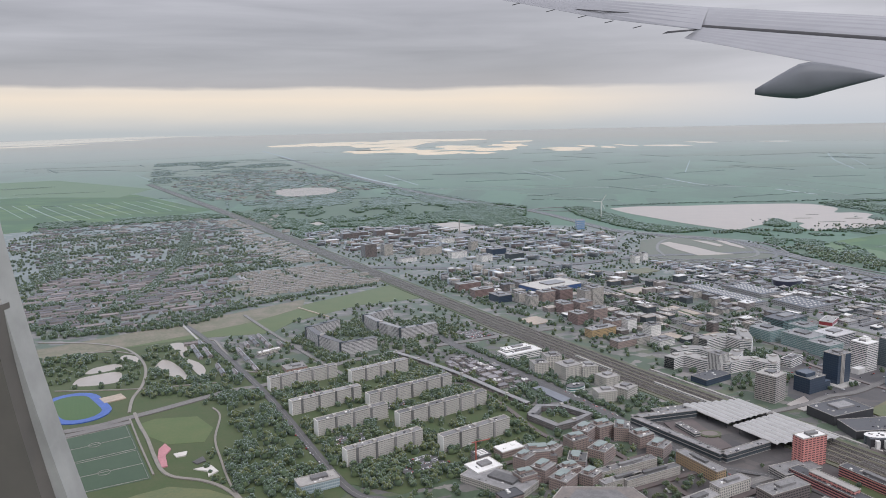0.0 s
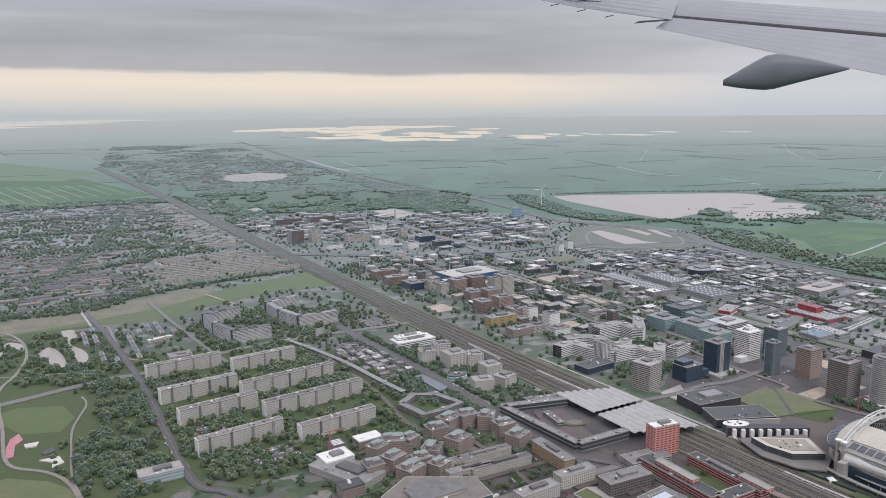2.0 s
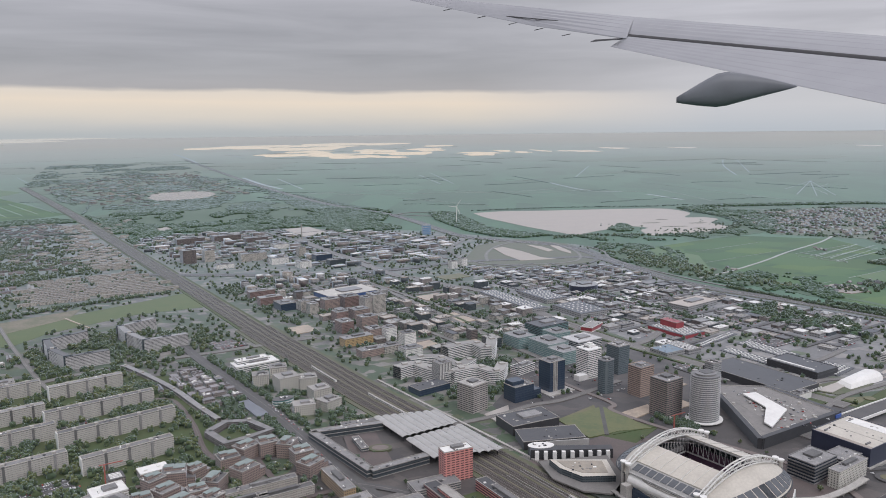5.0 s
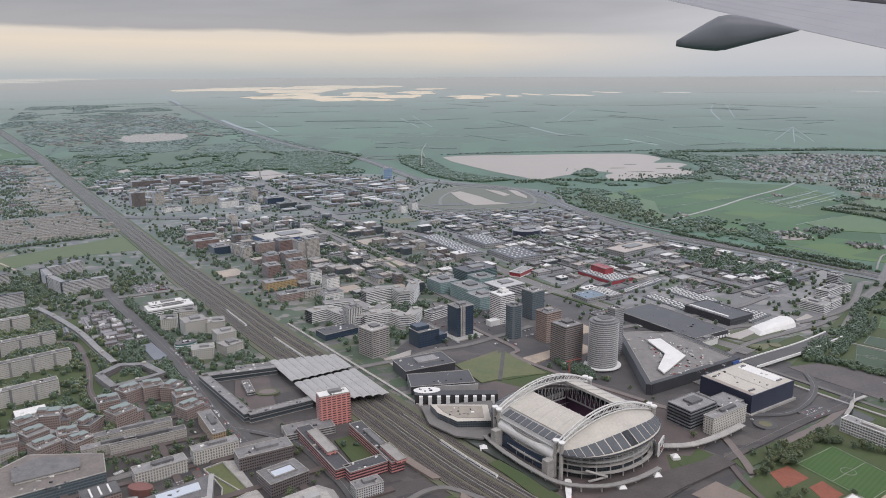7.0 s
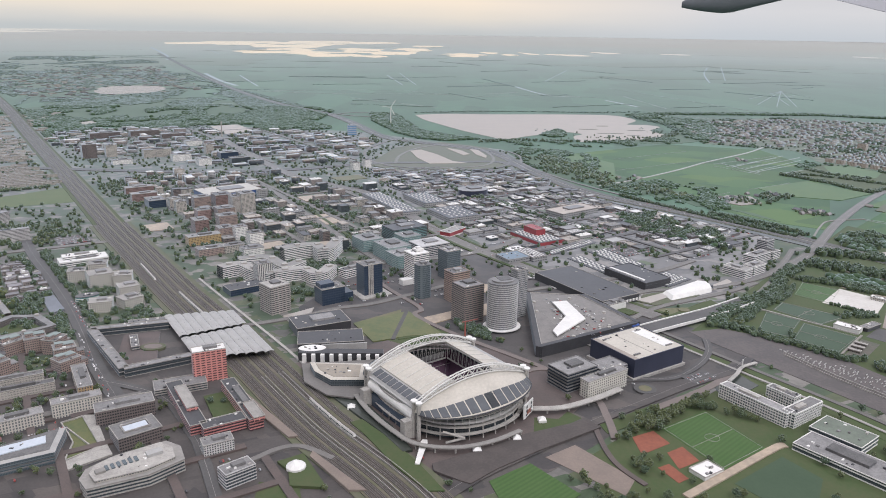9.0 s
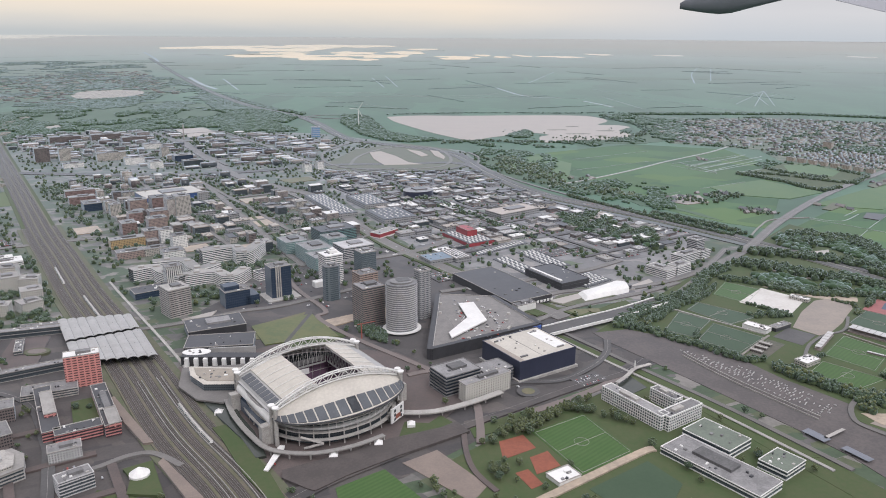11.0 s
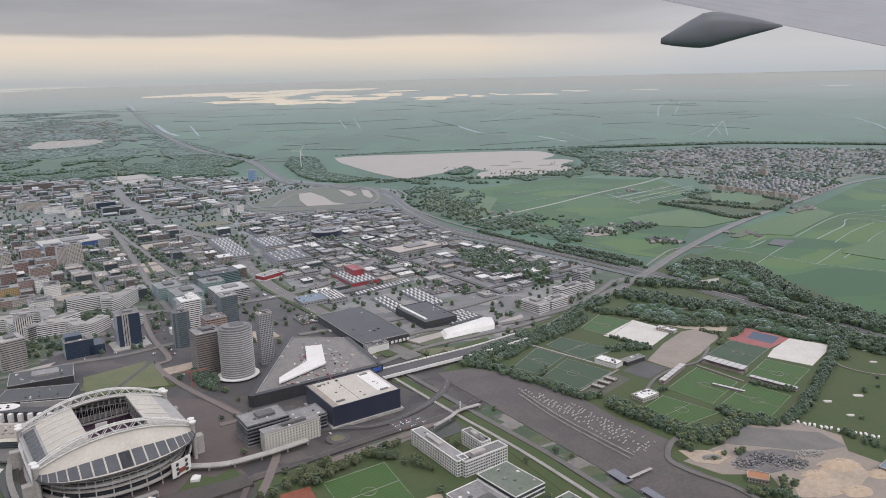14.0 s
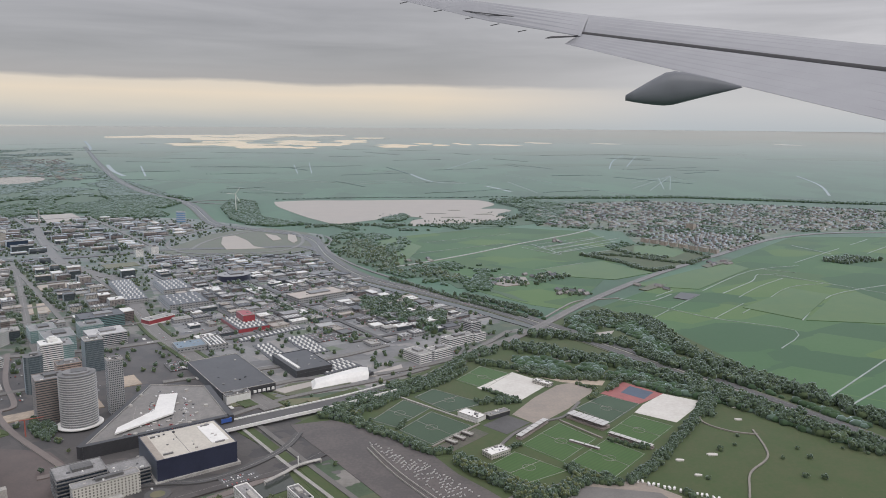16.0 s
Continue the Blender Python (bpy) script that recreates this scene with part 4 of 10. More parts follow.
patch("wooded_ground", ragged([(1500, 3000), (1900, 3120), (2060, 3400), (2060, 3700), (2200, 3900), (2330, 3700), (2080, 3100), (1900, 2960)], 6, 20), 0.35, M_WOODFLOOR, "reedy wooded lake shore")
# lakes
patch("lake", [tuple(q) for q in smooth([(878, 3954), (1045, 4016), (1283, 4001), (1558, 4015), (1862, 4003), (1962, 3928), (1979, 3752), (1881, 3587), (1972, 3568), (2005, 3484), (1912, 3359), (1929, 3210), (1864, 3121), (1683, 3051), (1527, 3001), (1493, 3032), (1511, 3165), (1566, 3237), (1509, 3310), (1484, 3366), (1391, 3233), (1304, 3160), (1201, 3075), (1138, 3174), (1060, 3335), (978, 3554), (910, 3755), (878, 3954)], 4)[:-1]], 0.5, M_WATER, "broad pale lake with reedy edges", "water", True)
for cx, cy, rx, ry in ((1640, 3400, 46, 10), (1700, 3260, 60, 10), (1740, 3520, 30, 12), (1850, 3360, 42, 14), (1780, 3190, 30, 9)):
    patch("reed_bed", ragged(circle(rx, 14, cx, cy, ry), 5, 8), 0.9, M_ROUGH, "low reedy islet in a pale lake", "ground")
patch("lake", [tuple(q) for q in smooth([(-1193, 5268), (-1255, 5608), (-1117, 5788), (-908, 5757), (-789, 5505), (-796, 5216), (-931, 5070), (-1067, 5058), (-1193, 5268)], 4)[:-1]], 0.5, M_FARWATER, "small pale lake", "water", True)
far_water = random.Random(3)


def shore(cx, cy, rx, ry, n=30, rough=0.35):
    """An uneven lake outline."""
    k = [far_water.uniform(0, 6.28) for _ in range(4)]
    out = []
    for i in range(n):
        a = 2 * math.pi * i / n
        r = 1 + rough * (0.5 * math.sin(2 * a + k[0]) + 0.4 * math.sin(3 * a + k[1]) + 0.3 * math.sin(5 * a + k[2]) + 0.25 * math.sin(9 * a + k[3]))
        out.append((cx + rx * r * math.cos(a), cy + ry * r * math.sin(a)))
    return out


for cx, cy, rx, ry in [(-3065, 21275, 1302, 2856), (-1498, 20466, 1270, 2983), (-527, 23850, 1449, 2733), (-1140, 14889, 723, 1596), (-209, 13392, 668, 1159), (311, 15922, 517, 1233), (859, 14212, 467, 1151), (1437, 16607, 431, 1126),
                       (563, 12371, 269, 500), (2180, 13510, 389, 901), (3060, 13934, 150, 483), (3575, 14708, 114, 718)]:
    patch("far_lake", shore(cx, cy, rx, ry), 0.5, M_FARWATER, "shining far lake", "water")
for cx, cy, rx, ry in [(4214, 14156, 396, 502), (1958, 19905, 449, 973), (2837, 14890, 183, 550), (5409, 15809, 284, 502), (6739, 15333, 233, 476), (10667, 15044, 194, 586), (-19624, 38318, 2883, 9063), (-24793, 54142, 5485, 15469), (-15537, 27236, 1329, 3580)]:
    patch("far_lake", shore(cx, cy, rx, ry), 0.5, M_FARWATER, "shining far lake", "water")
# reed islands that break up the far lakes
for k in range(20):
    cx, cy = far_water.uniform(-2600, 2600), far_water.uniform(11600, 22500)
    island = part("reed_island", Form().prism(shore(cx, cy, far_water.uniform(60, 420), far_water.uniform(60, 330), 14), 0, 1.9), M_FAR, None, "flat reedy island in a lake")
    tagged(island, "", "island", "", "structure")


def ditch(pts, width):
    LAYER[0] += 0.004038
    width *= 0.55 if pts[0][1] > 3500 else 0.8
    ob = part("ditch", ribbon(Form(), smooth(pts, 4), width, 0, 0.7 + LAYER[0]), M_DITCH, None, "narrow ditch between fields, coloured pale for sky shine")
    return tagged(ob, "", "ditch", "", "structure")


ditch([(-314, 5536), (193, 5265), (750, 5244), (1358, 5271), (1688, 5470)], 14)
ditch([(498, 4935), (1017, 4340)], 10)
ditch([(1764, 6076), (1847, 5253), (2060, 5097)], 40)
ditch([(772, 7385), (880, 6095)], 16)
ditch([(2151, 4862), (2181, 4732), (2227, 4453)], 45)
ditch([(3638, 6649), (4250, 8200), (4955, 9718)], 22)
ditch([(4892, 5735), (4494, 4853), (4051, 4104)], 26)
ditch([(2494, 5926), (2703, 4929), (2834, 4241)], 10)
ditch([(3642, 5581), (3252, 4599)], 8)
ditch([(3742, 5402), (3536, 5191)], 8)
ditch([(-3820, 15896), (-2493, 11960), (-2019, 10257)], 70)
ditch([(-923, 7380), (-615, 6469), (-367, 5873)], 60)
for pts, w in (([(2096, 1773), (2350, 2000), (2538, 2062)], 2.4), ([(2131, 1740), (2281, 1868), (2374, 1949), (2533, 1699)], 2.8), ([(2149, 1697), (2261, 1803), (2386, 1897)], 1.8), ([(2078, 1554), (2190, 1655), (2334, 1788), (2453, 1822)], 1.6), ([(2173, 1484), (2382, 1692), (2604, 1789)], 2.6),
               ([(2398, 1958), (2415, 1891)], 2), ([(1996, 1519), (2127, 1638)], 1.6), ([(1854, 1705), (1932, 1611), (1996, 1516), (2110, 1410), (2013, 1302)], 2.0), ([(1940, 1610), (2069, 1733)], 2), ([(1872, 1539), (1931, 1599)], 1.6), ([(2256, 1475), (2410, 1617)], 1.4), ([(1946, 1064), (2161, 1222)], 3.2), ([(1925, 1010), (2065, 1100)], 3.6),
               ([(1846, 2439), (2111, 2611)], 3.2), ([(1870, 2330), (2176, 2563)], 3.2), ([(1852, 2385), (2120, 2560)], 1.8), ([(1805, 2449), (1893, 2300)], 2.4), ([(1955, 1727), (2026, 1787)], 1.6), ([(2400, 2017), (2467, 1963)], 2), ([(1860, 1717), (1917, 1679), (2004, 1746)], 2.6), ([(2735, 2411), (2763, 2241)], 4), ([(1849, 1404), (1825, 1315)], 3)):
    ditch(pts, w)
ditch([(1488, 6514), (1580, 6436), (1753, 6214)], 10)
ditch([(2143, 6665), (2801, 8562)], 14)
ditch([(2244, 4045), (2451, 3798)], 12)
ditch([(-39, 5438), (771, 5561), (1328, 5100), (1925, 5343)], 12)
ditch([(1971, 5203), (2217, 5030)], 12)
ditch([(903, 7698), (987, 6136)], 14)
ditch([(5251, 9983), (3938, 6995)], 16)
ditch([(3822, 5762), (3211, 5048)], 8)
ditch([(3822, 5762), (3063, 4640)], 8)
ditch([(3822, 5762), (3115, 4496)], 8)
ditch([(3822, 5762), (3262, 4532)], 8)
ditch([(3822, 5762), (3736, 5147)], 8)
ditch([(2374, 5211), (2365, 4355)], 10)
ditch([(-2294, 4034), (-2859, 4776)], 5)
ditch([(-2245, 4081), (-2781, 4791)], 5)
ditch([(-2196, 4129), (-2702, 4807)], 5)
ditch([(-1989, 3868), (-2611, 4668)], 5)
ditch([(-1942, 3916), (-2543, 4701)], 5)
ditch([(-1893, 3966), (-2475, 4734)], 5)
ditch([(-1844, 4017), (-2405, 4768)], 5)
ditch([(-1793, 4070), (-2335, 4803)], 5)
ditch([(-1741, 4123), (-2263, 4838)], 5)
ditch([(-1687, 4179), (-2191, 4874)], 5)
ditch([(-1632, 4235), (-2117, 4910)], 5)
ditch([(-1575, 4293), (-2042, 4946)], 5)
ditch([(-1517, 4353), (-1966, 4983)], 5)
ditch([(-1458, 4415), (-1890, 5021)], 5)
ditch([(-3563, 9182), (-3012, 8981)], 14)
ditch([(-1857, 12689), (-2545, 15091)], 22)
ditch([(-570, 7155), (-203, 5821)], 24)
ditch([(-3306, 8037), (-2535, 6634)], 14)
# thin parallel ditches between the strips of meadow
strip = random.Random(47)
for poly, ang, gap, width in [([(1420, 2700), (1827, 2920), (2120, 2780), (2130, 2310), (1980, 2090), (1713, 1640), (1650, 1690), (1570, 1810), (1420, 2100), (1290, 2450)], 28, 70, 1.2),
                              ([(2500, 2000), (2600, 2250), (2851, 2560), (3209, 2530), (3400, 2300), (2700, 1650), (2560, 1800)], 37, 80, 2.0)]:
    cx, cy = sum(p[0] for p in poly) / len(poly), sum(p[1] for p in poly) / len(poly)
    c, s = math.cos(radians(ang)), math.sin(radians(ang))
    v = -900
    while v < 900:
        u = -1100 + strip.uniform(0, 200)
        while u < 1100:
            run = strip.uniform(120, 420)
            a = (cx + c * u - s * v, cy + s * u + c * v)
            b = (cx + c * (u + run) - s * v, cy + s * (u + run) + c * v)
            if inside(*a, poly) and inside(*b, poly) and strip.random() < 0.6:
                ditch([a, ((a[0] + b[0]) / 2 + strip.uniform(-3, 3), (a[1] + b[1]) / 2), b], width * strip.uniform(0.7, 1.5))
            u += run + strip.uniform(20, 160)
        v += gap * strip.uniform(0.6, 1.5)
# motorways and roads
MOTORWAY = [(-2734, 12467), (-747, 6695), (-1, 4754), (454, 3924), (702, 3156), (845, 2980), (1089, 2744), (1175, 2336), (1269, 2030), (1425, 1813), (1553, 1635), (1640, 1470), (1720, 1310), (1900, 900), (2000, 500)]
patch("loop_grass", [(651, 2479), (751, 2842), (932, 2991), (1092, 2847), (1150, 2663), (1120, 2447), (918, 2360), (741, 2377)], 0.5, M_ROUGH2, "grass inside a motorway loop", "ground", True)
road("motorway_bed", MOTORWAY, 52, 0.2, M_ROUGH2, "grassy bed of a motorway")
for o in (-13, 13):
    road("carriageway", [tuple(q) for q in offset(smooth(MOTORWAY, 4), o)], 17, 0.75, M_ASPHALT, "grey motorway carriageway with lane lines", 2)
road("guard_strip", MOTORWAY, 3, 0.8, M_PALEROOF, "pale central reserve of a motorway")
road("motorway_spur", [(-400, 2420), (100, 2350), (413, 2388), (671, 2500), (921, 2515), (1080, 2530), (1160, 2420)], 34, 0.75, M_ASPHALT, "motorway spur", 2)
road("motorway_ramp", [(743, 2500), (763, 2661), (835, 2830), (948, 2916), (1049, 2846), (1085, 2675), (1072, 2534), (1018, 2447), (904, 2417), (760, 2430)], 11, 0.8, M_PAVING, "curving motorway ramp", 1)
road("motorway_ramp", [(1089, 2790), (1140, 2680), (1134, 2540), (1090, 2440), (1033, 2396), (920, 2380), (814, 2405), (706, 2460)], 12, 0.85, M_ASPHALT, "curving motorway ramp", 1)
road("motorway_ramp", [(1160, 2760), (1185, 2640), (1168, 2500), (1205, 2330), (1290, 2110), (1420, 1880)], 9, 0.8, M_PAVING, "slip road beside a motorway", 1)
road("motorway_ramp", [(760, 3080), (700, 2950), (640, 2760), (660, 2560), (740, 2440)], 10, 0.8, M_PAVING, "slip road of an interchange", 1)
road("motorway_ramp", [(454, 3990), (560, 3900), (700, 3860), (740, 3960), (640, 4040), (520, 4030), (454, 3924)], 12, 0.85, M_PAVING, "small oval ramp of a far junction", 1)
road("main_road", [(985, 1000), (1066, 1042), (1129, 1074), (1215, 1117), (1311, 1178), (1390, 1262), (1476, 1360), (1560, 1440), (1640, 1530), (1776, 1690), (2037, 1954), (2355, 2227), (2830, 2596), (3294, 2673), (4200, 2500)], 20, 0.8, M_PAVING, "pale grey main road", 2)
road("boulevard", [(1120, 1110), (1063, 1195), (957, 1370), (860, 1535), (790, 1700), (680, 2000), (552, 2150), (391, 2362), (41, 3124)], 30, 0.75, M_PAVING, "wide boulevard with a tram bed", 2)
road("avenue", [(-1000, 950), (-608, 1079), (-505, 1145), (-389, 1250), (-319, 1289), (-191, 1412), (-61, 1486), (83, 1550), (240, 1620)], 16, 0.6, M_PAVING, "tree-lined avenue", 1)
for pts, w in (([(-897, 1584), (-793, 1575), (-704, 1542), (-640, 1481), (-587, 1394), (-554, 1297), (-543, 1226), (-522, 1161)], 5), ([(-513, 1160), (-486, 1112), (-452, 1057), (-419, 997), (-392, 952), (-367, 929), (-324, 916), (-286, 891), (-248, 843), (-200, 760)], 5), ([(-511, 1136), (-455, 1037), (-396, 936)], 2.5),
               ([(-244, 843), (-281, 898), (-316, 973), (-348, 1050), (-367, 1139), (-390, 1176)], 3), ([(-542, 1561), (-512, 1580), (-478, 1522), (-421, 1416), (-382, 1362), (-339, 1358)], 5), ([(-700, 1270), (-557, 1274), (-420, 1300)], 3), ([(-750, 1500), (-690, 1505), (-640, 1481)], 3)):
    road("park_path", pts, w, 0.6, M_DIRTPATH, "pale brown winding park path")
road("event_lane", [(1100, 1060), (1180, 920), (1250, 800), (1310, 680)], 7, 0.75, M_DARKROAD, "service lane with grass verges")
road("event_lane", [(1075, 1060), (1150, 930), (1222, 810), (1290, 680)], 4.5, 0.75, M_PALEROOF, "grey cycle lane")
road("park_path", [(929, 790), (927, 738), (932, 703), (948, 670)], 6, 0.75, M_BRICKPAVE, "brick path past tennis courts")
road("park_path", [(1760, 960), (1737, 885), (1691, 844), (1666, 803), (1639, 754)], 2.4, 0.75, M_DIRTPATH, "pale winding path")
road("site_track", [(1560, 1085), (1523, 1035), (1480, 1016), (1440, 985), (1410, 945)], 4.5, 0.75, M_DARKROAD, "narrow grey club road")
road("site_track", [(1302, 1134), (1347, 1082), (1396, 1026)], 2.5, 0.75, M_CONC, "pale path between pitches")
road("site_track", [(1328, 958), (1400, 1022)], 3, 0.75, M_DIRTPATH, "pale brown path behind a pitch")
road("site_track", [(1512, 1022), (1550, 958)], 3, 0.75, M_DIRTPATH, "pale brown path behind a pitch")
road("site_lane", [(1460, 840), (1403, 821), (1374, 779), (1384, 749), (1417, 711), (1440, 660)], 6, 0.75, M_DARKROAD, "lane bending round a demolition site")
road("golf_path", [(1769, 1087), (1724, 1034), (1706, 994), (1727, 960), (1759, 945)], 2.2, 0.75, M_DIRTPATH, "pale winding path")
road("straight_road", [(20, 780), (-75, 851), (-136, 896), (-284, 1178), (-408, 1391), (-540, 1600), (-640, 1740)], 12, 0.6, M_ASPHALT, "straight local road", 1)
road("market_street", [(-65, 1648), (26, 1485), (112, 1348), (192, 1217), (258, 1097), (320, 977), (374, 887), (410, 825)], 20, 0.6, M_ASPHALT, "wide street through the shopping quarter", 1)
road("stadium_road", [(700, 620), (779, 694), (852, 744), (928, 796), (994, 835), (1079, 884), (1150, 918), (1190, 956)], 20, 0.7, M_BROWNPAVE, "road past the stadium", 1)
road("ring_road", [(1020, 1120), (1043, 1155), (1081, 1188), (1150, 1230), (1233, 1233), (1314, 1257), (1424, 1325), (1542, 1470)], 12, 0.75, M_PAVING, "curving slip road round ponds", 1)
road("ring_road", [(1061, 1088), (1110, 1130), (1161, 1163), (1287, 1219), (1360, 1264)], 10, 0.75, M_PAVING, "slip road beside the viaduct", 1)
road("cross_street", [(640, 1400), (779, 1428), (868, 1463), (946, 1518), (1021, 1626), (1080, 1760)], 16, 0.75, M_PAVING, "cross street with a wide junction", 1)
road("cross_street", [(940, 1240), (977, 1254), (1061, 1280), (1200, 1334), (1300, 1400)], 12, 0.75, M_PAVING, "cross street past big stores", 1)
road("brick_street", [(640, 1420), (699, 1269), (753, 1165), (744, 1135), (792, 1063), (863, 983), (910, 931)], 8, 0.75, M_REDPAVE, "winding red-brown brick street")
road("tree_street", [(300, 2260), (380, 2116), (557, 1710), (640, 1520), (699, 1400)], 14, 0.7, M_PAVING, "straight street lined with trees", 1)
road("office_street", [(480, 1100), (571, 1138), (620, 1169), (672, 1185), (727, 1219), (800, 1270)], 11, 0.75, M_PAVING, "street between office towers", 1)
road("forecourt_path", [(873, 926), (910, 931), (947, 857), (949, 805), (944, 757)], 9, 0.75, M_REDPAVE, "red-brown paved path to the stadium")
road("hall_road", [(960, 880), (1007, 897), (1063, 899), (1113, 935), (1146, 978), (1160, 1020)], 10, 0.75, M_ASPHALT, "service road round a hall", 1)
road("estate_street", [(-60, 1300), (-18, 1271), (33, 1259), (92, 1152), (130, 1056), (174, 973), (206, 789)], 8, 0.65, M_BRICKPAVE, "narrow estate street", 1)
road("centre_street", [(225, 800), (243, 816), (269, 829), (296, 840), (334, 858), (369, 877), (430, 905)], 12, 0.65, M_PAVING, "pale street between cream offices", 1)
road("centre_street", [(345, 929), (428, 884), (484, 796), (505, 751), (540, 660)], 12, 0.65, M_ASPHALT, "street past a dark red court", 1)
road("estate_street", [(-500, 1796), (-390, 1621), (-261, 1425), (-194, 1331)], 8, 0.65, M_PAVING, "estate street beside long flats", 1)
road("estate_path", [(-382, 1865), (-287, 1764)], 4, 0.75, M_SAND, "sandy path across a grass strip")
road("estate_path", [(-649, 1752), (-548, 1587)], 5, 0.75, M_CONC, "pale path across a grass strip")
patch("red_drum", [tuple(q) for q in turned(circle(14, 24, 0, 0, 8), 279, 784, -15)], 7.5, M_REDROOF, "round drum with a brick-red roof", "building", True)
patch("parking_strip", [(145, 1236), (160, 1246), (202, 1182), (188, 1164)], 2.0, M_BLUEGREYPAVE, "blue-grey paved parking strip", "ground", True)
patch("lawn", [(584, 731), (609, 745), (637, 683), (601, 688), (597, 714)], 2.3, M_PARK, "lawn round a white tent")
road("lawn_road", [(540, 728), (558, 738), (582, 757), (606, 760), (640, 735)], 7, 1.3, M_PAVING, "pale lane beside a lawn")
for poly in ([(524, 889), (592, 791), (573, 802), (518, 882)], [(618, 749), (675, 676), (658, 677), (616, 739)], [(560, 835), (600, 780), (590, 778), (552, 830)]):
    patch("bare_ballast", poly, 2.6, M_BROWNSOIL, "bare brown ground between tracks")
patch("traffic_island", circle(9, 20, 1174, 1136), 1.6, M_ROUGH, "round grassy traffic island")
patch("traffic_ring", circle(14, 24, 1017, 870), 1.5, M_ASPHALT, "dark ring of a small roundabout")
patch("traffic_island", circle(8, 20, 1017, 870), 1.7, M_ROUGH, "round grassy traffic island")
patch("forecourt", [(741, 718), (797, 743), (847, 770), (924, 797), (935, 780), (852, 734), (806, 705), (776, 681), (767, 686), (742, 705)], 2.2, M_DARKPAVE, "dark brown brick forecourt of a stadium")
patch("lawn", [(655, 806), (668, 812), (694, 775), (726, 722), (750, 670), (733, 671), (703, 716), (672, 778)], 2.5, M_PARK, "green bank between railway and stadium", "ground", True)
patch("canal", [(604, 915), (650, 900), (683, 828), (702, 795), (722, 745), (712, 741), (690, 782), (664, 820), (640, 856)], 2.8, M_DARKWATER, "dark canal between railway and stadium", "water", True)
road("pale_lane", [(980, 649), (1039, 685), (1110, 728), (1125, 733)], 9, 0.8, M_SAND, "sandy lane between pitches")
for x, y, w, d, a, m, lab in ((1309, 745, 27, 12, -65, M_BLUEGREYPAVE, "long low shelter with a blue-grey roof"), (1331, 706, 30, 10, -65, M_BLUEGREYPAVE, "long low shelter with a blue-grey roof"), (1331, 747, 36, 4, 28, M_CONC, "pale concrete strip shelter")):
    shelter = thing("shelter", lab + " on asphalt", "shelter", x, y, a)
    part("roof", Form().box(0, 0, 3.0, 3.4, w, d), m, shelter)
    for e in (-0.4, 0, 0.4):
        part("post", Form().box(e * w, e * d, 0.5, 3.0, 0.4, 0.4), M_STEEL, shelter)
patch("lawn", [(876, 783), (906, 819), (921, 800), (888, 765)], 0.9, M_PARK, "small lawn by a walkway")
patch("lawn", [(1055, 1154), (1102, 1177), (1123, 1149), (1079, 1119)], 0.9, M_PARK, "grass inside a road loop")
patch("pond", [(1112, 1185), (1172, 1218), (1187, 1207), (1131, 1169)], 1.0, M_WATER, "small pond by a road loop", "water", True)
patch("pond", [(1246, 1232), (1315, 1285), (1316, 1267), (1266, 1230)], 1.0, M_WATER, "narrow pond by a slip road", "water", True)
patch("lawn", [(649, 1105), (733, 1152), (780, 1058), (729, 1052), (679, 1034)], 0.9, M_OLIVE, "olive green vacant lawn", "ground", True)
for x, y, a in [(990, 1252, 118), (1002, 1262, 28), (868, 1463, 30), (852, 1485, 118), (1060, 1120, 118), (270, 864, 100), (242, 827, 40), (1125, 1085, 30), (957, 1310, 118)]:
    cross = thing("crossing", "white zebra crossing on grey asphalt", "road marking", x, y, a, 0, "", "structure")
    for k in range(7):
        part("stripe", Form().box(-4.8 + k * 1.6, 0, 1.2, 2.35, 0.8, 5.0), M_WHITE, cross)
for pts, w in [([(1100, 1118), (1047, 1195), (940, 1370), (843, 1535), (772, 1700)], 7), ([(1140, 1120), (1083, 1200), (975, 1378), (880, 1540), (808, 1705)], 7), ([(285, 2255), (365, 2110), (540, 1703), (625, 1513)], 8), ([(318, 2270), (398, 2124), (575, 1718), (655, 1528)], 8)]:
    road("grass_verge", pts, w, 0.6, M_PARK, "grass verge beside a street", 0, "structure", False)
for x, y, r in [(1622, 885, 4), (1669, 895, 5), (1626, 845, 3.5), (1759, 996, 4), (1778, 1040, 4), (1800, 1010, 4)]:
    patch("bunker", [(x + r * 1.4 * math.cos(k * 0.628 + 0.3 * (k % 3)), y + r * 0.7 * math.sin(k * 0.628)) for k in range(10)], 0.9, M_WHITESAND, "pale sand bunker in a lawn")
# railway
RAIL = smooth([(800, 500), (712, 672), (622, 805), (541, 945), (470, 1066), (352, 1259), (227, 1480), (119, 1668), (-51, 1981), (-390, 2602), (-785, 3326), (-1345, 4358), (-2570, 6515)], 10)
NARROW = 72  # from here on the bed is narrower
tagged(part("rail_verge", ribbon(Form(), RAIL[:NARROW + 1], 86, 0, 1.3), M_ROUGH2, None, "weedy grass verge of the railway"), "", "verge", "", "structure")
tagged(part("rail_verge", ribbon(Form(), RAIL[NARROW:], 66, 0, 1.3), M_PARK, None, "green verge of the railway"), "", "verge", "", "structure")
railway = tagged(part("railway", ribbon(ribbon(Form(), RAIL[:NARROW + 1], 70, 0, 2.0), RAIL[NARROW:], 50, 0, 2.0), M_BALLAST, None, "brown ballast bed of a broad railway"), "", "railway", "", "structure")
LINES.append((RAIL, 40))
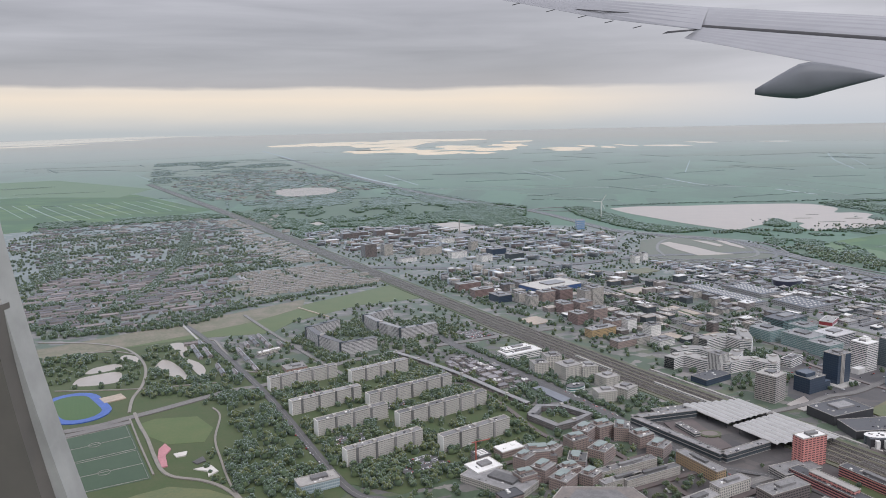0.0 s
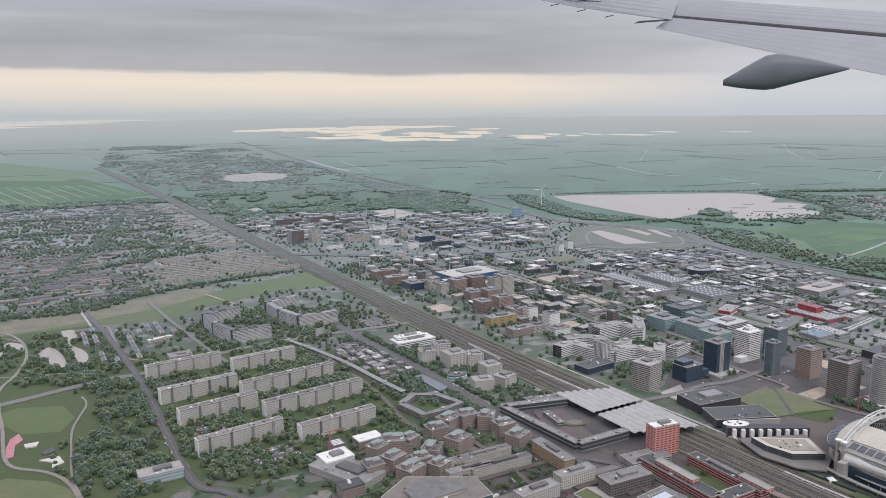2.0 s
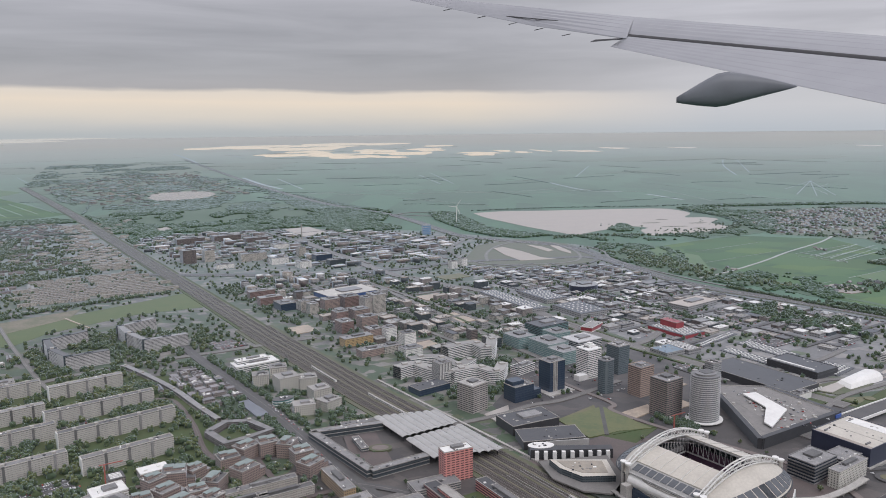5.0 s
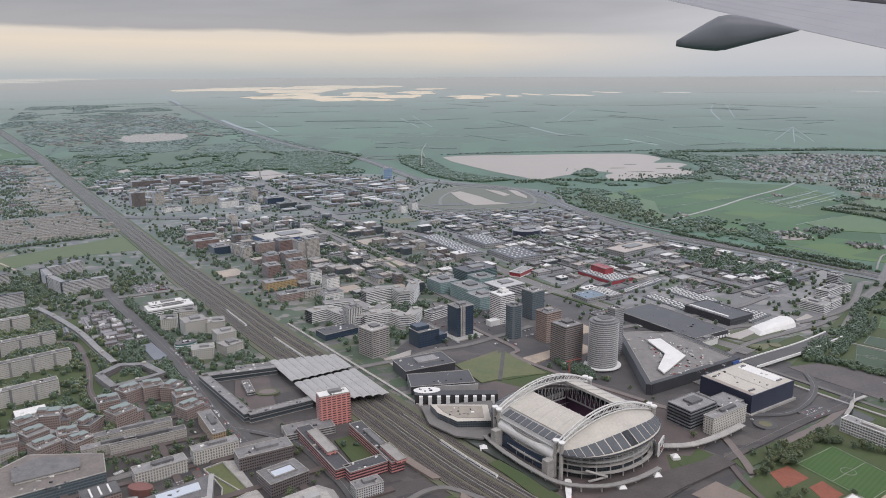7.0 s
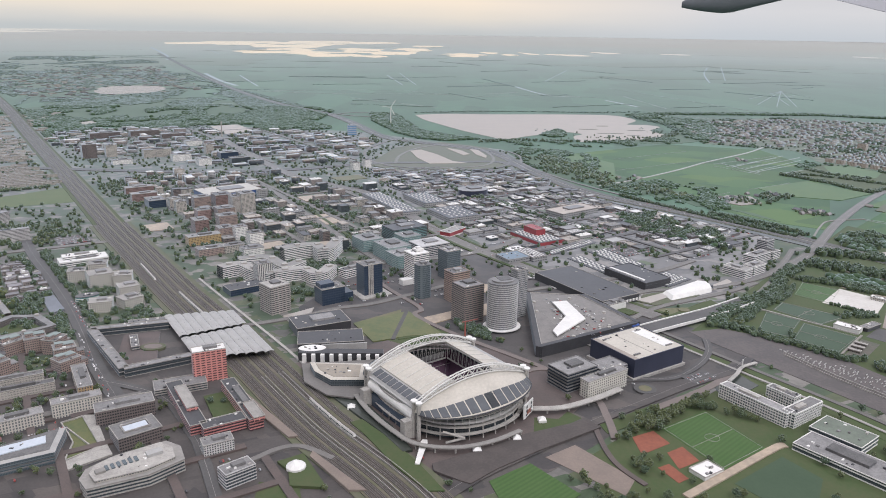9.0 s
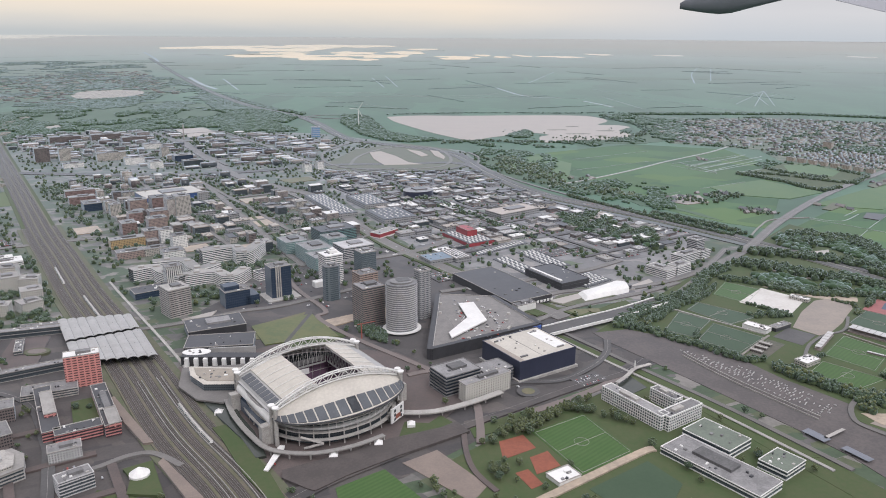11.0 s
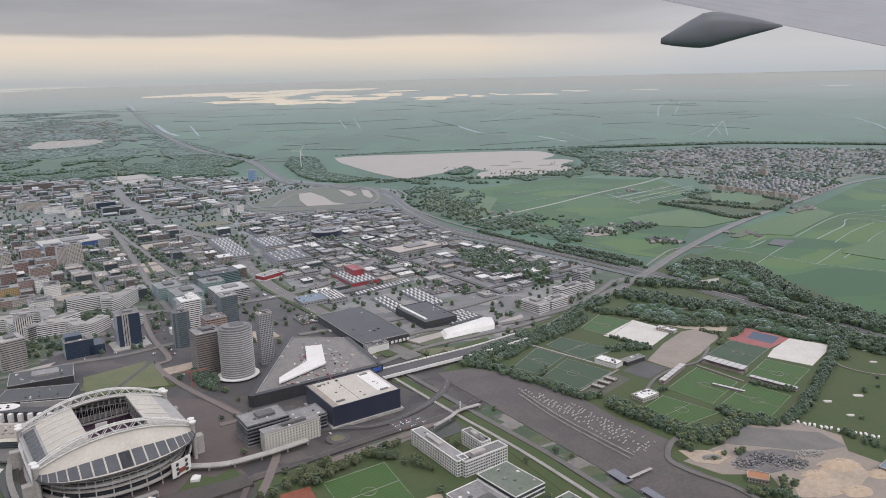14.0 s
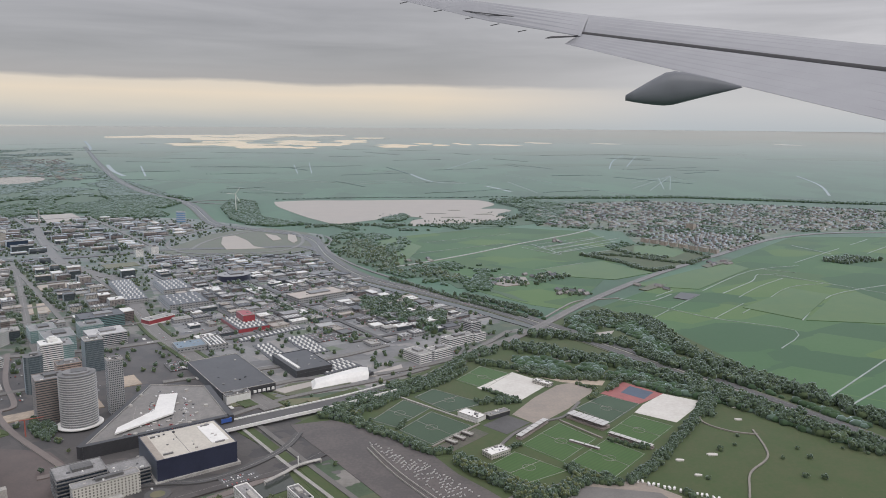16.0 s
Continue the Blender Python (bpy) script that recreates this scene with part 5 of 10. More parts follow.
for k, o in enumerate((-32, -27.5, -18.5, -14, -4.5, 0, 9, 13.5, 21, 25.5, 31)):
    run = RAIL if abs(o) < 22.5 else RAIL[:NARROW + 1]
    track = part("track", ribbon(Form(), offset(run, o), 3.4, 2.0, 2.3), M_TRACKBED, railway)
    for r in (-0.9, 0.9):
        part("rail", ribbon(Form(), offset(run, o + r), 0.28, 2.3, 2.6), M_RAIL, track)
for o, w in ((-23, 4.0), (-9.2, 3.6), (17.2, 3.0), (4.6, 4.0), (33.8, 2.4), (-34, 2.0)):
    part("weed_strip", ribbon(Form(), offset(RAIL if abs(o) < 23.5 else RAIL[:NARROW + 1], o), w, 2.0, 2.25), M_WEEDS, railway)
for o in (10.5, 5.6, -12.2, -17.6):
    part("track_parapet", ribbon(Form(), offset(RAIL[:30], o), 0.75, 2.0, 3.8), M_PALEROOF, railway, "pale concrete edge of a track")
road("rail_path", [(p.x + 46, p.y + 24) for p in RAIL[20:60:8]], 4, 0.7, M_CONC, "pale path along the railway")
patch("canal", [(1215, 2010), (1330, 1885), (1480, 1690), (1600, 1500), (1590, 1480), (1468, 1668), (1318, 1865)], 0.5, M_DARKWATER, "narrow dark canal beside the motorway", "water", True)
patch("pond", [(540, 1140), (585, 1175), (580, 1130), (555, 1110)], 0.5, M_WATER, "pond among office towers", "water", True)
patch("pond", [(1702, 1435), (1748, 1448), (1720, 1400), (1687, 1386)], 0.5, M_WATER, "small pond in the woods", "water", True)
patch("pond", [(1560, 1330), (1616, 1267), (1578, 1273)], 0.5, M_WATER, "small pond in the woods", "water", True)
patch("loop_pond", [(803, 2762), (843, 2789), (897, 2674), (935, 2545), (980, 2501), (855, 2490), (820, 2613)], 1.2, M_WATER, "pale pond within a motorway ramp", "water", True)
for q in ([(941, 2831), (988, 2777), (1013, 2687), (986, 2662), (956, 2764)], [(1025, 2808), (1053, 2781), (1068, 2651), (1058, 2603), (1034, 2675)]):
    patch("loop_pond", q, 1.2, M_WATER, "pond within a motorway ramp", "water", True)
patch("bare_plot", [(-60, 3455), (51, 3520), (160, 3309), (62, 3199)], 0.6, M_SAND, "bare sandy building plot", "ground", True)
patch("bare_plot", [(-652, 3557), (-622, 3644), (-560, 3518), (-594, 3437)], 0.6, M_SAND, "bare sandy plot", "ground", True)
road("farm_road", [(1320, 2124), (1448, 2207), (1641, 2364), (1814, 2524), (2052, 2720), (2189, 2860)], 7, 0.75, M_CONC, "pale straight farm road")
for a, b in (((1858, 2425), (2160, 2657)), ((1892, 2394), (2204, 2620)), ((1905, 2343), (2147, 2501)), ((1854, 2501), (1900, 2314)), ((1989, 2323), (2125, 2393))):
    ditch([a, b], 4)
for poly, m in [([(2181, 1483), (2390, 1690), (2470, 1720), (2470, 1580), (2330, 1439)], M_MEADOW2), ([(2105, 1600), (2240, 1700), (2330, 1780), (2385, 1700), (2176, 1490)], M_MEADOW2), ([(1777, 2083), (1981, 2187), (2067, 2002), (1926, 1922), (1787, 1986)], M_MEADOW2), ([(2059, 1929), (2204, 2031), (2356, 2103), (2369, 2036), (2095, 1789), (1949, 1850)], M_MEADOW2),
                ([(1250, 2480), (1400, 2700), (1480, 2500), (1380, 2150)], M_MEADOW2)]:
    patch("field", poly, 0.4, m, "field of a different green", "meadow")
patch("bare_field", [(1989, 1706), (2032, 1757), (2069, 1733), (2014, 1680)], 0.9, material("ploughed_soil", (0.055, 0.05, 0.05), 0.9, (0.075, 0.066, 0.062), grain=3, patch=20), "dark bare soil of a small field", "ground", True)
patch("recreation_park", [(1955, 2286), (2093, 2381), (2199, 2467), (2317, 2328), (2343, 2221), (2224, 2110), (2069, 2021), (2030, 2153)], 0.6, M_PARK, "small park with ponds and trees beside a village")
patch("recreation_lawn", [(2187, 2441), (2281, 2448), (2310, 2314), (2228, 2223), (2128, 2295)], 0.9, M_MEADOW2, "pale dry lawn in a small park")
patch("farm_yard", [(1570, 1927), (1640, 1990), (1700, 1975), (1690, 1890), (1622, 1868)], 0.9, M_SITE, "tan trodden farm yard")
patch("farm_yard", [(1735, 1828), (1774, 1822), (1788, 1765), (1746, 1772)], 0.9, M_ROUGH2, "weedy farm yard")
patch("farm_yard", [(1944, 1803), (2014, 1870), (2038, 1848), (1958, 1785)], 0.9, M_ROUGH2, "weedy farm yard beside a road")
patch("farm_yard", [(2249, 2084), (2375, 2190), (2380, 2150), (2252, 2052)], 0.9, M_ROUGH2, "weedy yard beside a road")
road("farm_lane", [(1640, 1562), (1700, 1640), (1760, 1700), (1860, 1717)], 4, 0.75, M_DIRTPATH, "pale brown farm lane")
for x, y, w, d, m, lab in [(330, 1950, 60, 30, M_SAND, "sandy building plot"), (205, 1690, 50, 60, M_SAND, "sandy building plot"), (560, 1530, 70, 40, M_SAND, "sandy building plot"), (470, 1540, 50, 50, M_SAND, "sandy building plot"), (560, 1750, 60, 90, M_SAND, "bare vacant plot"),
                           (520, 1980, 70, 60, M_SAND, "bare vacant plot"), (600, 2250, 90, 60, M_ROUGH, "grass plot"), (850, 1150, 50, 40, M_SAND, "construction plot"), (880, 1250, 40, 50, M_SAND, "bare vacant plot")]:
    patch("plot", turned_box(x, y, w, d, G), 0.45, m, lab, "ground", True)

# athletics track and skate ground in the park
def stadium_shape(cx, cy, length, width, ang, n=12):
    r, st = width / 2, length / 2 - width / 2
    pts = [(st + r * math.cos(a), r * math.sin(a)) for a in [-math.pi / 2 + math.pi * i / n for i in range(n + 1)]] + [(-st + r * math.cos(a), r * math.sin(a)) for a in [math.pi / 2 + math.pi * i / n for i in range(n + 1)]]
    c, s = math.cos(radians(ang)), math.sin(radians(ang))
    return [(cx + c * x - s * y, cy + s * x + c * y) for x, y in pts]


patch("running_track", stadium_shape(-622, 1187, 158, 92, -50), 0.6, M_BLUE, "blue oval running track", "sports track", True)
patch("infield", stadium_shape(-622, 1187, 128, 62, -50), 0.7, M_TURF, "grass infield of a running track", "sports pitch")
patch("long_jump", turned_box(-578, 1228, 30, 36, -50), 0.7, M_SAND, "sandy jumping ground")
patch("club_strip", turned_box(-548, 1090, 110, 14, 34), 0.6, M_PAVING, "paved strip beside hockey pitches")
patch("skate_ground", [(-419, 1016), (-417, 1035), (-401, 1015), (-402, 996), (-386, 960), (-393, 957), (-410, 987)], 0.7, material("pink_coating", (0.50, 0.22, 0.24), 0.8, grain=3, patch=20), "pink coated playground")
patch("skate_bowl", [(-356, 972), (-347, 989), (-338, 975), (-347, 965)], 0.7, M_ASPHALT, "dark ball court with a pale rim")
patch("skate_bowl", [(-392, 999), (-375, 1007), (-372, 993), (-384, 988)], 0.7, M_WHITESAND, "pale concrete skate bowl")
patch("skate_bowl", [(-347, 949), (-326, 960), (-311, 942), (-320, 927), (-326, 943)], 0.7, M_WHITESAND, "pale concrete skate bowl")


def pitch_lines(poly, inset=0.06):
    """White touch lines, halfway line and circle on a four-cornered pitch."""
    p = [Vector(a) for a in poly]
    mid = sum(p, Vector((0, 0))) / 4
    q = [a.lerp(mid, inset) for a in p]
    ob = thing("pitch_marking", "white line markings of a pitch", "marking", kind="structure")
    if (q[0] - q[1]).length > (q[1] - q[2]).length:
        q = q[1:] + q[:1]
    runs = [(q[i], q[(i + 1) % 4]) for i in range(4)] + [(q[1].lerp(q[2], 0.5), q[3].lerp(q[0], 0.5))]
    for a, b in runs:
        part("line", ribbon(Form(), [a, b], 0.22, 0.6, 1.3), M_CONC, ob)
    c = q[0].lerp(q[2], 0.5)
    part("line", ribbon(Form(), [c + Vector((math.cos(k * math.pi / 10), math.sin(k * math.pi / 10))) * 8 for k in range(21)], 0.18, 0.6, 1.3), M_CONC, ob)


for q in [row[1] for row in PITCHES] + [[(1003, 777), (1070, 813), (1101, 730), (1037, 692)], [(-593, 1053), (-505, 1113), (-450, 1020), (-538, 965)], [(-538, 965), (-450, 1020), (-395, 926), (-482, 880)]]:
    pitch_lines(q)

# ---- large buildings ----
def shape(w, d, kind):
    if kind == "oval":
        return circle(w / 2, 32, 0, 0, d / 2)
    if kind == "cut":
        c = 0.22
        return [(-w / 2 + c * w, -d / 2), (w / 2 - c * w, -d / 2), (w / 2, -d / 2 + c * d), (w / 2, d / 2 - c * d), (w / 2 - c * w, d / 2), (-w / 2 + c * w, d / 2), (-w / 2, d / 2 - c * d), (-w / 2, -d / 2 + c * d)]
    return [(-w / 2, -d / 2), (w / 2, -d / 2), (w / 2, d / 2), (-w / 2, d / 2)]


def swell(poly, k):
    out, n = [], len(poly)
    for i, p in enumerate(poly):
        l = math.hypot(*p)
        out.append((p[0] * (1 + k / l * 1.2), p[1] * (1 + k / l * 1.2)))
    return out


roof_dice = random.Random(77)
CLUTTER = {}


def clutter(ob, w, d, z, n, inset=0.8):
    """Ventilation boxes, hatches, ducts and felt patches on a flat roof."""
    if not CLUTTER:
        for nm, m in (("roof_hatch", M_CONC), ("vent_box", M_WHITE), ("cooling_unit", M_GREYROOF), ("roof_hatch", M_DARK)):
            CLUTTER[(nm, m.name)] = Form().prism([(-0.5, -0.5), (0.5, -0.5), (0.5, 0.5), (-0.5, 0.5)], 0, 1, [(-0.45, -0.45), (0.45, -0.45), (0.45, 0.45), (-0.45, 0.45)]).mesh(nm, m)
    kinds = list(CLUTTER.items())
    for k in range(n):
        (nm, _), me = roof_dice.choice(kinds)
        unit = part(nm, me, None, ob, "", (roof_dice.uniform(-0.5, 0.5) * w * inset, roof_dice.uniform(-0.5, 0.5) * d * inset, z))
        unit.scale = (roof_dice.uniform(1.0, 4.5), roof_dice.uniform(1.0, 3.5), roof_dice.uniform(0.5, 1.8))


def tower(name, label, x, y, w, d, h, wall, band=None, ang=G, floor=3.4, fill=0.45, roof=None, kind="box", plant=True, category="office building", proud=0.45, z=0.0, group=""):
    """A block of storeys: glazed core, a spandrel band at each storey, parapet roof and plant rooms."""
    ob = thing(name, label, category, x, y, ang, z, group)
    RECTS.append((x, y, w + 5, d + 5, ang))
    poly = shape(w, d, kind)
    part("wall", Form().prism(poly, 0, h), wall, ob)
    if band:
        data = Form().prism(swell(poly, proud), 0, floor * fill).mesh("storey_band", band)
        for k in range(int((h - 1) / floor) + 1):
            part("storey_band", data, band, ob, "", (0, 0, k * floor + 0.4))
    roof = roof or M_GREYROOF
    part("roof", Form().prism(swell(poly, 0.3), h, h + 0.5), roof, ob)
    if kind == "box":
        part("parapet", Form().ring(w + 0.9, d + 0.9, h + 0.5, h + 1.4, 0.7), band or M_CONC, ob)
    if plant:
        part("plant_room", Form().box(w * 0.06, d * 0.05, h + 0.5, h + 3.6, w * 0.42, d * 0.4), M_GREYROOF, ob)
    if w * d > 300 and z < 1:
        clutter(ob, w, d, h + 0.5, 4 if y > 1500 else 8, 0.8 if kind == "box" else 0.6)
    return ob


# towers by the station and the stadium
tower("office_tower", "oval office tower ringed with white storey bands", 870, 1080, 46, 40, 74, M_TOWERGLASS, M_PALEBAND, 20, 3.2, 0.42, kind="oval", proud=0.35)
part("base_ring", Form().prism(circle(29, 28, 0, 0, 26), 3.2, 4.4), M_WHITE, bpy.data.objects["office_tower"])
part("roof_screen", Form().prism(circle(17, 24, 0, 0, 14), 74, 77), M_GREYROOF, bpy.data.objects["office_tower"])
tower("office_tower", "slim grey office tower with a gridded facade", 903, 1128, 20, 16, 77, facade("grid_wall", (0.36, 0.36, 0.36), (0.06, 0.07, 0.08), 3.2, 2.4, 0.55, 0.6), None, G)
tower("office_tower", "dark brown brick office tower", 822, 1112, 36, 33, 60, M_GLASS, M_TAUPE, G, 3.3, 0.52)
tower("office_tower", "reddish brown office block", 815, 1205, 32, 27, 50, M_BROWN, M_TANBAND, G, 3.3, 0.5)
tower("office_tower", "blue-grey glass office tower", 813, 1322, 28, 30, 52, M_GREYGLASS, None, G)
part("pale_side", Form().box(14.6, 0, 0, 53, 1.4, 10), M_CONC, bpy.data.objects["office_tower.004"])
tower("office_tower", "dark glass office tower with rounded corners", 760, 1222, 25, 22, 57, M_GREYGLASS, None, G, kind="cut")
tower("office_tower", "white office tower with ribbon windows", 754, 1306, 32, 30, 52, M_GLASS, M_WHITE, G, 3.4, 0.55)
part("crown_block", Form().box(4, 2, 52, 58, 15, 14).box(4, 2, 58, 61, 8, 8), M_WHITE, bpy.data.objects["office_tower.006"])
part("front_wing", Form().box(-22, -8, 0, 10, 30, 14), M_WHITE, bpy.data.objects["office_tower.006"])
bt = tower("office_tower", "black glass tower with pale vertical strips", 672, 1243, 34, 28, 53, M_BLUEGLASS, None, G)
for dx in (-3.5, 0, 3.5):
    part("pale_strip", Form().box(dx - 5, -14.4, 0, 55.0, 2.2, 1.4), M_CONC, bt)
part("pale_strip", Form().box(17.2, 4, 0, 55.0, 1.2, 6), M_CONC, bt)
part("podium", Form().box(0, -4, 0, 2.2, 56, 48), M_CONC, bt)
tower("office_tower", "concrete office tower with dark storey stripes", 526, 1169, 34, 34, 44, M_DARK, M_CONC, G + 10, 3.3, 0.55)
tower("office_tower", "white office tower with vertical dark window strips", 488, 1300, 26, 24, 38, facade("strip_wall", (0.66, 0.65, 0.62), (0.06, 0.06, 0.07), 60, 3.2, 1.0, 0.4), None, G)
tower("office_building", "dark glass office cube above water", 608, 1206, 40, 30, 26, M_BLUEGLASS, None, G, plant=True)
part("upper_block", Form().box(-6, 4, 26.4, 33, 24, 20), M_BLUEGLASS, bpy.data.objects["office_building"])
part("low_block", Form().box(24, 2, 0, 15, 22, 34), M_BLUEGLASS, bpy.data.objects["office_building"])
tower("apartment_tower", "pale twin residential tower", 370, 1838, 34, 38, 46, M_PALEWALL, None, G)
tower("office_tower", "dark grey tower beside the railway", -272, 2615, 44, 40, 46, M_BROWN, None, G)

# red tower with its low red court
ob = tower("red_hotel", "pink-red tower with rows of dark windows on a white-topped roof", 475, 932, 40, 18, 41, M_PINK, None, 20, 3.2, roof=M_WHITE, category="building")
# navy box hall
hall = thing("concert_hall", "navy blue box hall with a pale flat roof", "concert hall", 1033, 954, 28)
KEEP.append((1033, 954, 62))
part("wall", Form().prism(shape(92, 80, "box"), 0, 27), M_NAVY, hall)
part("roof", Form().prism(shape(90.8, 78.8, "box"), 27, 27.6), M_CREAM, hall, "cream membrane roof")
part("parapet", Form().ring(92.6, 80.6, 26.6, 28.4, 1.0), M_NAVY, hall)
for xx, yy in ((-30, -28), (30, -28), (-30, 28), (30, 28)):
    part("roof_vent", Form().box(xx, yy, 27.6, 29.2, 11, 2.2), M_GREYROOF, hall)
part("roof_light", Form().box(31, 2, 27.6, 28.3, 20, 58), M_WHITE, hall, "long white roof light")
part("roof_seam", Form().box(-8, 0, 27.6, 27.9, 0.6, 77), M_PALEROOF, hall)
part("roof_strip", Form().box(-41, 0, 27.6, 27.95, 8, 76), M_TANROOF, hall, "tan edge strip of a roof")
clutter(hall, 90, 78, 27.6, 14)
part("plinth", Form().box(0, 0, 0, 3.4, 98, 86), M_CONC, hall)
# slabs of flats
FLATS = facade("flat_wall", (0.46, 0.45, 0.43), (0.12, 0.12, 0.125), 2.8, 3.6, 0.5, 0.8)
M_BALCONY = material("pale_balcony_panel", (0.56, 0.53, 0.475), 0.7, (0.43, 0.405, 0.365), grain=1.5, patch=9)
for x, y, w in [(-261, 1291, 128), (-127, 1318, 117), (-202, 1176, 123), (-65, 1212, 162), (-149, 1092, 119), (-10, 1128, 165), (-92, 988, 120), (37, 1026, 118)]:
    flat = tower("flat_block", "long pale slab of flats with balcony rows", x, y, w, 13, 23, FLATS, M_BALCONY, 34, 2.8, 0.36, M_GREYROOF, "box", False, "apartment block", 0.8, group="slabs of flats")
    for k in range(int(w / 30)):
        xx = (k + 0.5 - int(w / 30) / 2) * 30
        part("lift_house", Form().box(xx, 0, 23.5, 26.2, 5, 6), M_CONC, flat)
        part("stair_shaft", Form().box(xx, -7.2, 0, 24.5, 3.2, 2.0), M_GREYROOF, flat)
    part("end_wall", Form().box(-w / 2 - 0.6, 0, 0, 24.2, 1.0, 14.4), M_WHITE, flat)

# station canopy: seven parallel shells with a gap across
station = thing("station_canopy", "pale sheet-metal station canopy of parallel curved bays", "station roof", 452, 1058, -62)
KEEP.append((452, 1058, 100))
for k in range(8):
    yy = -38 + k * 12
    for x0, x1 in ((-96 + k * 4, -6), (2, 78 + k * 4)):
        f = Form()
        n = 8
        prof = [(-6 + 12 * i / n, 11.2 + 1.7 * math.sin(math.pi * i / n) ** 0.7) for i in range(n + 1)]
        v = [(x, yy + p, z + dz) for x in (x0, x1) for dz in (0, -0.4) for p, z in prof]
        q = n + 1
        fc = [(i, 2 * q + i, 2 * q + i + 1, i + 1) for i in range(n)] + [(q + i + 1, 3 * q + i + 1, 3 * q + i, q + i) for i in range(n)]
        fc += [tuple(range(q)) + tuple(range(2 * q - 1, q - 1, -1)), tuple(range(3 * q - 1, 2 * q - 1, -1)) + tuple(range(3 * q, 4 * q))]
        part("roof_bay", f.add(v, fc), M_CANOPY, station)
        part("gutter", Form().box((x0 + x1) / 2, yy + 6, 10.6, 11.3, x1 - x0, 0.45), M_GREYROOF, station)
        for xx in (x0 + 8, (x0 + x1) / 2, x1 - 8):
            part("column", Form().box(xx, yy, 1.0, 13.0, 0.9, 0.9), M_DARK, station)


def snake(name, label, pts, width, h, wall, band, floor=2.9, fill=0.45, roof=None, category="apartment block", proud=0.5, curved=False):
    """A building that follows a bent line, with a band at each storey."""
    cx, cy = sum(p[0] for p in pts) / len(pts), sum(p[1] for p in pts) / len(pts)
    ob = thing(name, label, category, cx, cy)
    line = [Vector((x - cx, y - cy)) for x, y in pts]
    if curved:
        line = smooth([tuple(p) for p in line], 4)
    LINES.append(([Vector((p.x + cx, p.y + cy)) for p in line], width / 2 + 3))

    def strip(w, z0, z1):
        f = ribbon(Form(), line, w, z0, z1)
        a, b, n = offset(line, w / 2), offset(line, -w / 2), len(line)
        for i, flip in ((0, 1), (-1, -1)):
            q = [(a[i].x, a[i].y, z0), (b[i].x, b[i].y, z0), (b[i].x, b[i].y, z1), (a[i].x, a[i].y, z1)]
            f.add(q[::flip], [(0, 1, 2, 3)])
        return f

    part("wall", strip(width, 0, h), wall, ob)
    data = strip(width + 2 * proud, 0, floor * fill).mesh("storey_band", band)
    for k in range(int((h - 1) / floor) + 1):
        part("storey_band", data, band, ob, "", (0, 0, k * floor + 0.5))
    part("roof", strip(width + 0.6, h, h + 0.7), roof or M_GREYROOF, ob)
    if name == "flat_chain":
        for p in line[1:-1] + [line[0].lerp(line[1], 0.5), line[-1].lerp(line[-2], 0.5)]:
            part("stair_shaft", Form().box(p.x, p.y, 0, h + 2.2, 4.0, width + 2.6, math.degrees(math.atan2((line[-1] - line[0]).y, (line[-1] - line[0]).x))), M_GLASS, ob)
    for k in range(2, len(line) - 1, max(2, len(line) // 4)):
        part("lift_house", Form().box(line[k].x, line[k].y, h + 0.7, h + 3.4, width * 0.5, width * 0.5, 20), M_CONC, ob)
    return ob


# angular chains of flats beside the grass strip
HEX = facade("hex_flat_wall", (0.45, 0.44, 0.43), (0.08, 0.08, 0.09), 2.8, 3.4, 0.5, 0.85)
M_BAND = material("grey_balcony_band", (0.56, 0.55, 0.545), 0.7, grain=2, patch=15)
snake("flat_chain", "grey chain of ten-storey flats with angled wings", [(-247, 1643), (-302, 1580), (-262, 1510), (-210, 1455), (-148, 1492)], 14, 26, HEX, M_BAND)
snake("flat_chain", "grey chain of ten-storey flats with angled wings", [(-133, 1740), (-187, 1674), (-147, 1611), (-96, 1555), (-25, 1596)], 14, 26, HEX, M_BAND)
# winding white offices
snake("curved_office", "white winding office with ribbon windows", [(409, 1330), (441, 1350), (470, 1318), (508, 1291)], 20, 22, M_GLASS, M_WHITE, 3.4, 0.5, M_PALEROOF, "office building", curved=True)
snake("curved_office", "white winding office with ribbon windows", [(432, 1379), (483, 1388), (521, 1334), (548, 1364)], 20, 22, M_GLASS, M_WHITE, 3.4, 0.5, M_PALEROOF, "office building", curved=True)
snake("curved_office", "white winding office with ribbon windows", [(500, 1300), (552, 1323), (584, 1294), (603, 1340)], 20, 20, M_GLASS, M_WHITE, 3.4, 0.5, M_PALEROOF, "office building", curved=True)
snake("curved_office", "white winding office with ribbon windows", [(505, 1430), (561, 1458), (587, 1417), (606, 1490)], 20, 26, M_GLASS, M_WHITE, 3.4, 0.5, M_PALEROOF, "office building", curved=True)
tower("office_building", "small white office with ribbon windows", 640, 1340, 46, 20, 14, M_GLASS, M_WHITE, 40, 3.4, 0.5)
